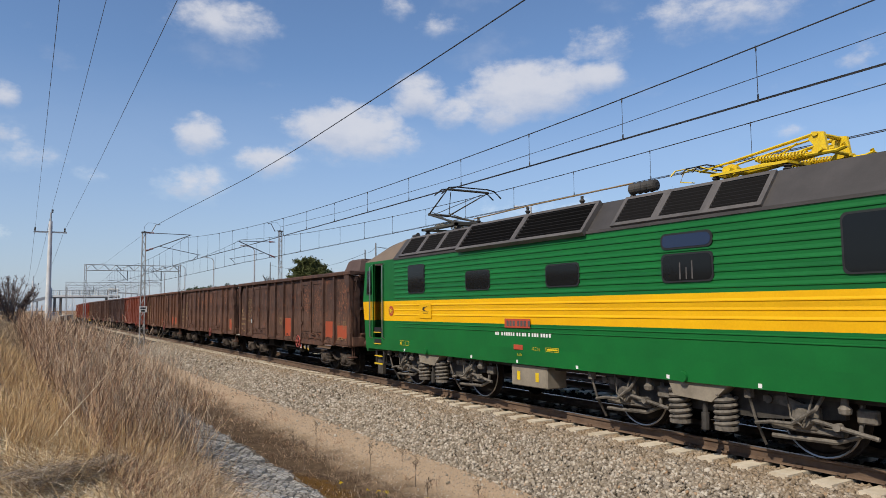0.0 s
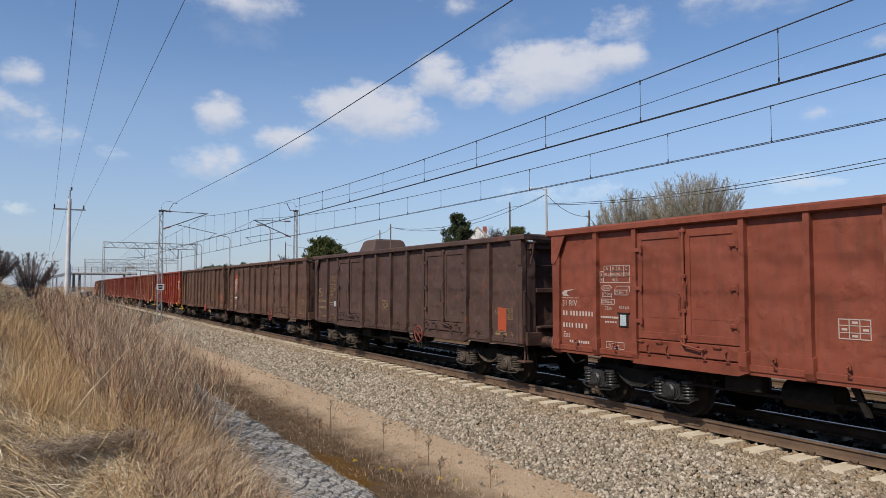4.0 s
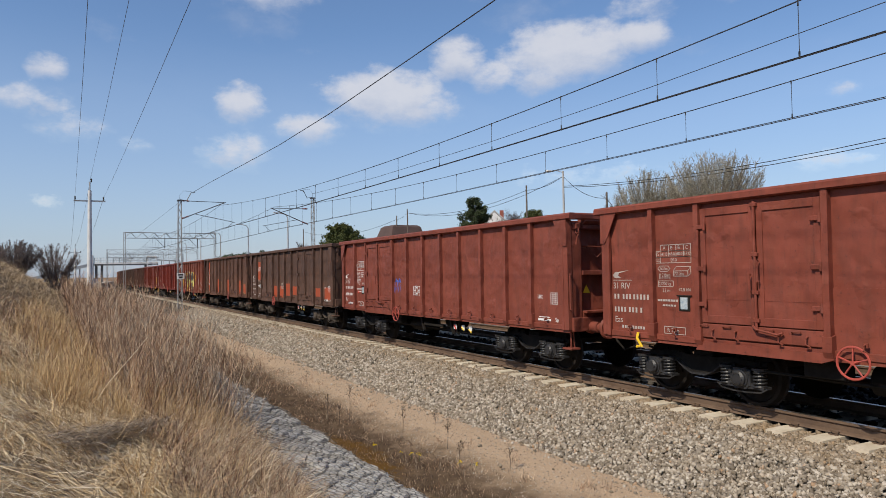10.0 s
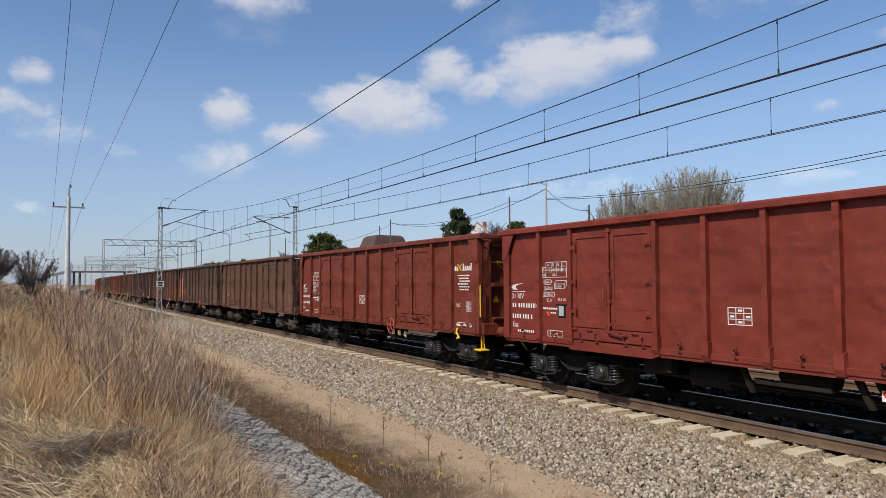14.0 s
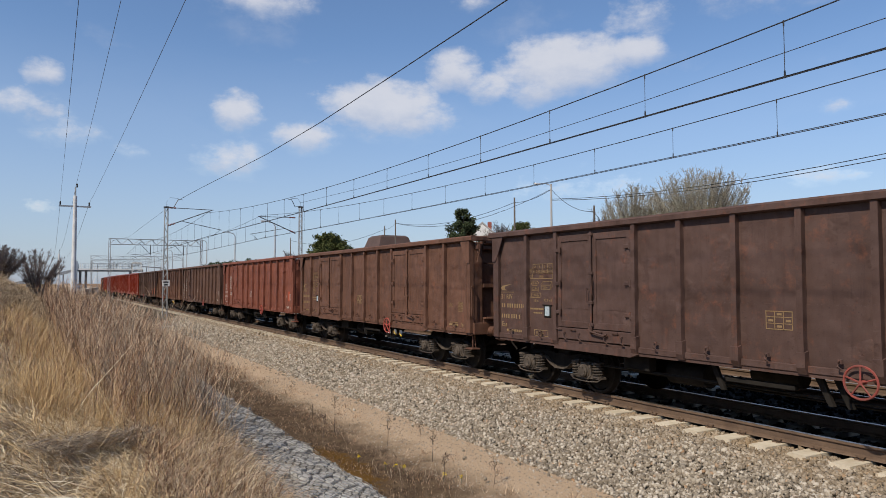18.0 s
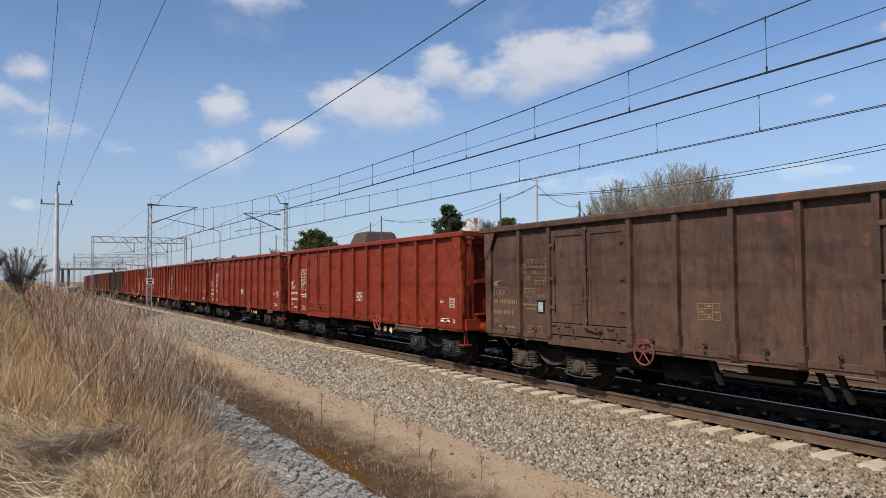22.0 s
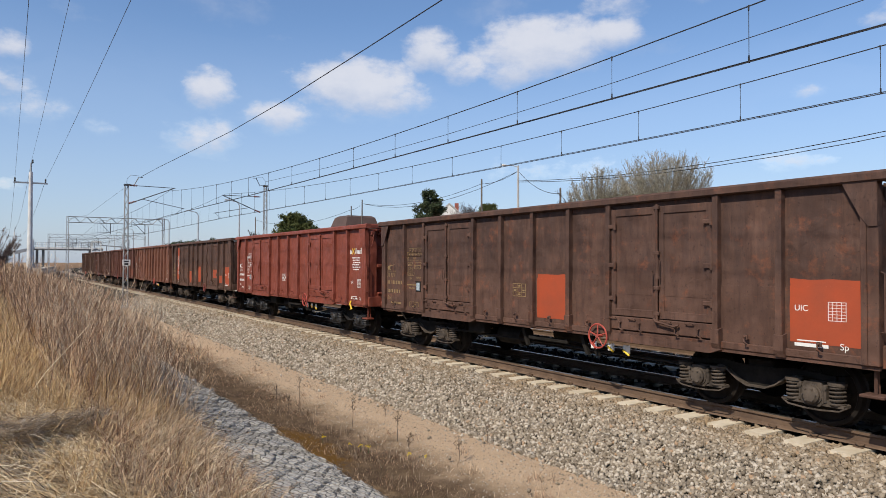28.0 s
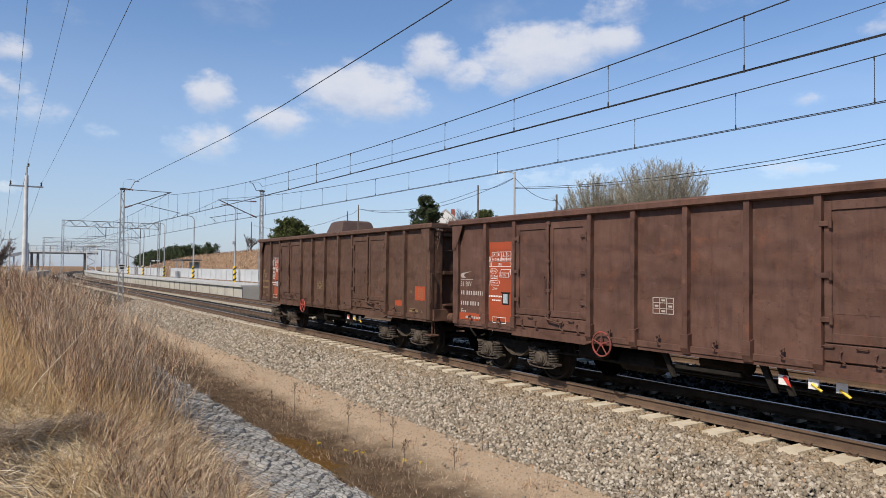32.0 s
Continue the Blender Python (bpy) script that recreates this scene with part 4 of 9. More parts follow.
# colour, wear 0..1, doors on each side, freshness of the lettering, patches (y from, y to, z from, z to), extras
WAGONS = [
    (DARK, 1.0, 2, 0, [(-0.95, -0.05, 1.08, 1.75), (-6.05, -5.1, 1.15, 1.56), (-4.95, -4.1, 1.15, 1.68)], ""),
    (BROWN, 0.9, 2, 0, [(-5.7, -5.25, 1.12, 1.62)], ""),
    (BROWN, 0.8, 2, 0, [(-0.9, -0.3, 1.06, 1.5), (-4.9, -4.1, 1.08, 1.62), (-5.6, -5.1, 1.1, 1.6)], ""),
    (RUSSET, 0.35, 2, 1, [], ""),
    (GREY, 0.7, 2, 0, [(-5.6, -5.2, 1.2, 1.7)], ""),
    (DARK, 0.7, 2, 0, [(4.1, 4.85, 1.9, 2.75)], ""),
    (DARK, 0.7, 2, 0, [(-5.6, -5.3, 1.3, 1.75)], ""),
    (RED, 0.15, 2, 2, [], "logo yellow"),
    (RUSSET, 0.3, 2, 2, [], "logo yellow"),
    (RUSSET, 0.4, 1, 1, [(-5.9, -5.3, 2.7, 2.95)], ""),
    (RUSSET, 0.4, 2, 1, [], "yellow rear"),
    (RUSSET, 0.35, 1, 2, [], "blue"),
    (DARK, 0.8, 2, 1, [(1.05, 1.95, 1.1, 1.62), (0.05, 0.95, 1.1, 1.62), (-0.95, -0.05, 1.2, 1.74), (-1.92, -1.05, 1.25, 1.62), (-4.95, -4.1, 1.25, 1.58), (-6.0, -5.15, 1.15, 1.62), (4.35, 4.9, 2.32, 2.8)], ""),
    (BROWN, 0.8, 2, 0, [(4.1, 4.95, 1.1, 3.02), (1.05, 1.92, 1.06, 1.9), (-1.92, -1.05, 1.1, 1.88), (-4.95, -4.1, 1.1, 1.84), (-6.0, -5.2, 1.1, 1.64)], ""),
    (RUSSET, 0.5, 2, 2, [], "graffiti"),
    (DEEPRED, 0.3, 1, 2, [], ""),
    (DEEPRED, 0.35, 2, 2, [], "logo yellow"),
    (BROWN, 0.8, 2, 0, [], ""),
    (DARK, 0.9, 2, 0, [(5.05, 6.0, 1.15, 2.48), (4.1, 4.95, 1.1, 3.0), (3.1, 3.85, 1.36, 1.75)], ""),
    (BROWN, 1.0, 2, 0, [(-5.75, -5.4, 1.3, 1.75)], ""),
    (GREY, 0.6, 1, 0, [(-5.6, -5.2, 1.2, 1.7)], "yellow hook"),
    (BROWN, 0.6, 2, 0, [], ""),
    (RUST, 0.5, 1, 1, [(-5.75, -5.4, 1.4, 1.8)], ""),
    (DARK, 0.6, 1, 1, [(-0.8, -0.4, 1.1, 1.4)], ""),
    (BROWN, 1.0, 2, 0, [], ""),
    (DARK, 0.9, 2, 0, [(-5.0, -4.1, 1.1, 1.62), (-5.9, -5.3, 1.2, 1.7)], ""),
    (RED, 0.1, 1, 2, [], ""),
    (RED, 0.1, 1, 2, [], ""),
    (RED, 0.1, 1, 2, [], ""),
    (RED, 0.1, 1, 2, [], ""),
    (RED, 0.15, 2, 2, [], "logo yellow"),
    (GREY, 0.7, 2, 0, [], ""),
    (RUSSET, 0.6, 1, 1, [], "scrawl"),
    (DARK, 0.9, 2, 0, [(-0.95, -0.05, 1.12, 1.96), (-6.08, -5.05, 1.15, 1.97)], ""),
    (RUSSET, 0.3, 2, 2, [], "logo yellow hook"),
    (DARK, 0.9, 2, 0, [(4.1, 4.95, 1.15, 3.02), (1.1, 1.92, 1.08, 1.7), (-0.95, -0.05, 1.15, 1.95), (-3.85, -3.1, 1.42, 1.82), (-4.95, -4.1, 1.2, 1.55), (-6.05, -5.05, 1.1, 1.96)], ""),
    (RUST, 0.55, 1, 1, [], ""),
    (BROWN, 0.7, 2, 0, [(-5.7, -5.3, 1.15, 1.6)], ""),
    (DARK, 0.6, 2, 1, [(4.1, 4.95, 1.1, 2.75), (5.2, 6.05, 1.06, 1.22)], ""),
    (DARK, 0.6, 2, 0, [(4.15, 4.7, 1.1, 2.5), (-6.0, -5.4, 1.4, 1.74), (-4.95, -4.4, 1.22, 1.36)], ""),
]


def ragged_patch(rng, xa, xb, y0, y1, z0, z1, b=None):
    """A brushed-on patch of primer with an uneven rim."""
    b = b or Build()
    y0, y1 = y0 + 0.04, y1 - 0.04
    n, m = 7, 5
    jit = lambda a: rng.uniform(-a, a)
    rim = [(y0 + (y1 - y0) * i / n, z0 + jit(0.012)) for i in range(n)] + [(y1 + jit(0.008), z0 + (z1 - z0) * i / m) for i in range(m)]
    rim += [(y1 - (y1 - y0) * i / n, z1 + jit(0.010)) for i in range(n)] + [(y0 + jit(0.008), z1 - (z1 - z0) * i / m) for i in range(m)]
    return b.prism(rim, "x", xa, xb)


def scuff(rng, y, z, sy, sz, count):
    """Flakes of bare rusty steel scattered over a panel, streaked downwards."""
    b = Build()
    for i in range(count * 3):
        cy, cz = y + max(-1.8, min(1.8, rng.gauss(0, 1))) * sy, z + max(-1.8, min(1.8, rng.gauss(0, 1))) * sz
        r, tall = rng.uniform(0.005, 0.018) * (1.8 if rng.random() < 0.12 else 1), rng.uniform(0.8, 2.4)
        door = 2.05 < abs(cy) < 3.95
        x = (-1.4325 if door else -1.3975 if cz < 1.87 else -1.3855) - 0.0002 * (i % 9)
        pts = [(cy + r * rng.uniform(0.5, 1.2) * math.cos(a), cz + tall * r * rng.uniform(0.5, 1.2) * math.sin(a)) for a in [k * math.pi / 3.5 for k in range(7)]]
        b.add([(x - 0.001, p[0], p[1]) for p in pts], [tuple(range(7))])
    return b


SCUFFS = {2: ((1.5, 2.55, 0.17, 0.18, 260), (0.5, 2.45, 0.13, 0.14, 150), (-0.5, 2.52, 0.20, 0.22, 340), (-1.5, 2.62, 0.17, 0.15, 220), (-2.75, 2.05, 0.08, 0.36, 220), (-4.5, 2.75, 0.2, 0.18, 100), (-3.5, 1.55, 0.06, 0.05, 40)),
          1: ((-2.5, 2.5, 0.2, 0.3, 90), (-3.5, 2.3, 0.2, 0.4, 90), (-5.6, 2.4, 0.25, 0.4, 100), (4.5, 2.2, 0.2, 0.5, 60)), 19: ((1.6, 1.36, 0.05, 0.05, 40),)}


def clip_band(pts, lo, hi):
    """The piece of an outline (y, z) between two heights of y."""
    for edge, keep in ((lo, lambda p: p[0] >= lo), (hi, lambda p: p[0] <= hi)):
        got = []
        for p, q in zip(pts, pts[1:] + pts[:1]):
            if keep(p):
                got.append(p)
            if keep(p) != keep(q):
                u = (edge - p[0]) / (q[0] - p[0])
                got.append((edge, p[1] + u * (q[1] - p[1])))
        pts = got
        if len(pts) < 3:
            return []
    return pts


def rounded(pts, steps=4):
    """A soft closed curve through the corners of an outline."""
    out, n = [], len(pts)
    for i in range(n):
        a, b, c, d = (pts[(i + k - 1) % n] for k in range(4))
        for j in range(steps):
            u = j / steps
            out.append(tuple(0.5 * (2 * b[k] + (c[k] - a[k]) * u + (2 * a[k] - 5 * b[k] + 4 * c[k] - d[k]) * u * u + (3 * b[k] - a[k] - 3 * c[k] + d[k]) * u ** 3) for k in (0, 1)))
    return out


# stretches of the side and how far each stands out: doors, sheets, posts
RELIEF = [(2.015, 4.0, -1.454), (1.925, 2.015, -1.496), (1.045, 1.925, -1.399), (0.955, 1.045, -1.496), (0.045, 0.955, -1.399), (-0.045, 0.045, -1.496), (-0.955, -0.045, -1.399), (-1.045, -0.955, -1.496), (-1.925, -1.045, -1.399), (-2.015, -1.925, -1.496), (-4.0, -2.015, -1.454)]


def spray(w, name, pts, layer, material, label="", soft=True):
    """Paint that follows the sheets, posts and doors of the side."""
    b, pts = Build(), rounded(pts) if soft else pts
    for lo, hi, x in RELIEF:
        cut = clip_band(pts, lo, hi)
        if cut:
            b.prism(cut, "x", x - 0.0012 * layer - 0.001, x - 0.0012 * layer)
    part(name, b, material, w, label)


def swell(pts, by):
    """An outline pushed outwards by some metres."""
    out, n = [], len(pts)
    area = sum(p[0] * q[1] - q[0] * p[1] for p, q in zip(pts, pts[1:] + pts[:1]))
    sg = 1 if area > 0 else -1
    for i in range(n):
        a, c = pts[i - 1], pts[(i + 1) % n]
        dy, dz = c[0] - a[0], c[1] - a[1]
        l = math.hypot(dy, dz) or 1.0
        out.append((pts[i][0] + sg * dz / l * by, pts[i][1] - sg * dy / l * by))
    return out


def graffiti(w):
    """Large spray-painted letters in black and grey with pale edges, lemon bands and yellow spray round them."""
    spray(w, "spray_halo", [(0.98, 2.16), (0.95, 2.40), (0.74, 2.34), (0.50, 2.40), (0.40, 2.22)], 0, YELLOWSPRAY)
    spray(w, "spray_halo", [(-0.33, 2.26), (-0.36, 2.51), (-0.54, 2.43), (-0.80, 2.40), (-0.83, 2.22)], 0, YELLOWSPRAY)
    spray(w, "spray_halo", [(-1.06, 2.19), (-1.08, 2.37), (-1.25, 2.47), (-1.43, 2.44), (-1.48, 2.22)], 0, YELLOWSPRAY)
    spray(w, "spray_halo", [(-2.41, 2.31), (-2.55, 2.44), (-2.64, 2.32), (-2.67, 1.98), (-2.78, 1.69), (-2.91, 1.45), (-2.81, 1.35), (-2.66, 1.68)], 0, YELLOWSPRAY)
    spray(w, "spray_halo", [(-0.89, 1.21), (-0.96, 1.33), (-1.09, 1.22), (-1.06, 0.98), (-0.96, 0.92)], 0, YELLOWSPRAY)
    spray(w, "spray_halo", [(1.57, 1.25), (1.36, 1.21), (1.16, 1.26), (1.28, 1.06), (1.42, 1.08)], 0, YELLOWSPRAY)
    spray(w, "spray_halo", [(1.88, 1.98), (1.95, 2.12), (2.03, 1.82), (2.35, 1.75), (2.38, 1.59), (2.13, 1.65), (2.05, 1.32), (1.95, 1.37)], 0, YELLOWSPRAY)
    spray(w, "spray_halo", [(-1.26, 1.25), (-1.43, 1.15), (-1.67, 1.04), (-1.43, 1.04), (-1.29, 1.06)], 0, YELLOWSPRAY)
    letter = [(1.80, 1.88), (1.68, 2.47), (1.13, 2.38), (0.94, 2.14), (0.83, 1.65), (0.66, 1.29), (0.49, 1.02), (0.94, 1.05), (1.05, 1.85)]
    spray(w, "letter_edge", swell(rounded(letter), 0.035), 1, SPRAYPALE, "", False)
    spray(w, "sprayed_letter", letter, 2, BLACKSPRAY, "dark grey sprayed letter")
    letter = [(0.91, 2.18), (0.66, 2.13), (0.41, 2.45), (-0.33, 2.41), (-0.36, 2.28), (-0.10, 2.18), (-0.04, 1.87), (0.02, 1.49), (0.41, 1.22), (0.66, 1.46), (0.78, 1.80)]
    spray(w, "letter_edge", swell(rounded(letter), 0.035), 1, SPRAYPALE, "", False)
    spray(w, "sprayed_letter", letter, 2, BLACKSPRAY, "dark grey sprayed letter")
    letter = [(-0.09, 2.04), (-0.27, 2.26), (-0.68, 2.16), (-0.86, 2.28), (-1.26, 2.21), (-1.26, 1.87), (-1.04, 1.80), (-0.99, 1.24), (-0.50, 1.20), (-0.21, 1.38), (-0.08, 1.74)]
    spray(w, "letter_edge", swell(rounded(letter), 0.035), 1, SPRAYPALE, "", False)
    spray(w, "sprayed_letter", letter, 2, BLACKSPRAY, "dark grey sprayed letter")
    letter = [(-1.26, 2.03), (-1.46, 2.41), (-1.72, 2.39), (-2.02, 2.38), (-2.42, 2.37), (-2.48, 2.27), (-2.63, 1.88), (-2.82, 1.39), (-2.38, 1.31), (-2.02, 0.90), (-1.43, 1.30), (-1.28, 1.59)]
    spray(w, "letter_edge", swell(rounded(letter), 0.035), 1, SPRAYPALE, "", False)
    spray(w, "sprayed_letter", letter, 2, BLACKSPRAY, "dark grey sprayed letter")
    spray(w, "sprayed_letter", [(1.42 + 0.31 * math.cos(a), 2.15 + 0.21 * math.sin(a)) for a in [k * math.pi / 8 for k in range(16)]], 3, BLACKDEEP, "", False)
    spray(w, "sprayed_letter", [(0.31 + 0.28 * math.cos(a), 1.84 + 0.28 * math.sin(a)) for a in [k * math.pi / 8 for k in range(16)]], 3, BLACKDEEP, "", False)
    spray(w, "sprayed_letter", [(-0.48 + 0.33 * math.cos(a), 1.99 + 0.19 * math.sin(a)) for a in [k * math.pi / 8 for k in range(16)]], 3, BLACKDEEP, "", False)
    spray(w, "sprayed_letter", [(-1.72 + 0.28 * math.cos(a), 1.89 + 0.16 * math.sin(a)) for a in [k * math.pi / 8 for k in range(16)]], 3, BLACKDEEP, "", False)
    band = [(-0.15, 1.94), (-0.28, 1.82), (-0.50, 1.70), (-0.95, 1.83), (-1.29, 1.73), (-0.95, 1.66), (-0.50, 1.54), (-0.34, 1.37), (-0.23, 1.52)]
    spray(w, "band_edge", swell(rounded(band), 0.015), 4, SPRAYPALE, "", False)
    spray(w, "sprayed_band", band, 5, SPRAYLEMON, "lemon yellow sprayed band")
    band = [(-1.43, 1.85), (-1.55, 1.89), (-1.73, 2.15), (-1.78, 2.35), (-1.67, 2.45), (-1.54, 2.30), (-1.56, 2.12), (-1.43, 1.96)]
    spray(w, "band_edge", swell(rounded(band), 0.015), 4, SPRAYPALE, "", False)
    spray(w, "sprayed_band", band, 5, SPRAYLEMON, "lemon yellow sprayed band")
    band = [(-1.42, 1.82), (-1.58, 1.68), (-1.92, 1.69), (-2.22, 1.80), (-2.53, 1.67), (-2.72, 1.48), (-2.79, 1.36), (-2.47, 1.46), (-2.17, 1.62), (-1.72, 1.52), (-1.52, 1.50), (-1.40, 1.65)]
    spray(w, "band_edge", swell(rounded(band), 0.015), 4, SPRAYPALE, "", False)
    spray(w, "sprayed_band", band, 5, SPRAYLEMON, "lemon yellow sprayed band")
    band = [(-2.45, 2.32), (-2.58, 2.24), (-2.74, 1.69), (-2.82, 1.42), (-2.66, 1.53), (-2.53, 1.92)]
    spray(w, "band_edge", swell(rounded(band), 0.015), 4, SPRAYPALE, "", False)
    spray(w, "sprayed_band", band, 5, SPRAYLEMON, "lemon yellow sprayed band")
    band = [(0.43, 2.13), (0.01, 2.21), (0.07, 2.10), (0.40, 2.02)]
    spray(w, "band_edge", swell(rounded(band), 0.015), 4, SPRAYPALE, "", False)
    spray(w, "sprayed_band", band, 5, SPRAYLEMON, "lemon yellow sprayed band")
    band = [(0.78, 2.06), (0.66, 1.87), (0.61, 1.41), (0.43, 1.10), (0.57, 1.09), (0.74, 1.41), (0.84, 1.80)]
    spray(w, "band_edge", swell(rounded(band), 0.015), 4, SPRAYPALE, "", False)
    spray(w, "sprayed_band", band, 5, SPRAYLEMON, "lemon yellow sprayed band")
    spray(w, "sprayed_band", [(0.57, 1.21), (0.35, 1.41), (-0.09, 1.53), (-0.10, 1.00), (0.30, 1.01)], 5, YELLOWSPRAY, "golden yellow sprayed band")
    spray(w, "sprayed_band", [(-0.38, 1.54), (-0.96, 1.58), (-0.96, 1.48), (-0.46, 1.46)], 5, YELLOWSPRAY, "golden yellow sprayed band")
    spray(w, "sprayed_band", [(-2.17, 1.48), (-2.47, 1.43), (-2.79, 1.35), (-2.47, 1.33), (-2.17, 1.37)], 5, YELLOWSPRAY, "golden yellow sprayed band")
    spray(w, "primer_patch", [(1.86, 1.22), (1.07, 1.27), (1.07, 1.87), (1.86, 1.85)], 6, ORANGE, "dull red primer square", False)
    spray(w, "notice_board", [(-0.16, 0.94), (-0.98, 1.02), (-0.98, 1.27), (-0.16, 1.21)], 6, REDPAINT, "red plate with white notices", False)
    spray(w, "notice", [(-0.28, 0.96), (-0.54, 0.99), (-0.54, 1.09), (-0.28, 1.07)], 7, WHITE, "", False)
    spray(w, "notice", [(-0.72, 0.98), (-0.97, 1.00), (-0.97, 1.20), (-0.72, 1.18)], 7, WHITE, "", False)
    star = Build()
    for i in range(4):
        a = math.pi * i / 4
        star.tube([(-1.434, -3.35 - 0.15 * math.cos(a), 1.98 - 0.25 * math.sin(a)), (-1.434, -3.35 + 0.15 * math.cos(a), 1.98 + 0.25 * math.sin(a))], 0.0065, 4)
    part("sprayed_star", star, YELLOWSPRAY, w, "small yellow sprayed star")


YELLOWSPRAY = surface("yellow_spray", (0.78, 0.52, 0.03), (0.46, 0.24, 0.03), 0.7, 0, 6, 30)
SPRAYPALE = surface("pale_spray", (0.66, 0.66, 0.52), (0.45, 0.42, 0.22), 0.7, 0, 4, 30)
SPRAYLEMON = surface("lemon_spray", (0.66, 0.64, 0.17), (0.60, 0.52, 0.09), 0.7, 0, 2.5, 30)
BLACKDEEP = plain("deep_black_spray", (0.012, 0.012, 0.013), 0.6)


def scrawl(w, material, y, z, size, label):
    b = Build()
    for j in range(5):
        pts = [(-1.390, y - size * (j * 0.25 + 0.35 * math.sin(2.2 * i + j) * 0.5), z + size * (0.5 * math.cos(1.7 * i + j * 1.3))) for i in range(6)]
        b.tube(pts, 0.012, 4)
    part("graffiti", b, material, w, label)


BLACKSPRAY = surface("black_spray", (0.022, 0.023, 0.026), (0.07, 0.07, 0.075), 0.7, 0, 2.0, 30)


def wagon_at(n, t):
    return 14.75 + PITCH * (n + 0.5) - train_way(t)


LAG_T = [0, 3, 6, 11, 13, 14, 15, 17, 20, 24, 28, 31, 32]
LAG = [0.05, 0.10, 0.30, 0.45, 0.5, 0.8, 0.5, 0.43, 0.42, 0.52, 0.45, 0.24, 0.18]


def train_way(t):
    """Metres that the train has gone since the start."""
    return 15.6275 * t + 0.0391 * t * t - float(np.interp(t, LAG_T, LAG))


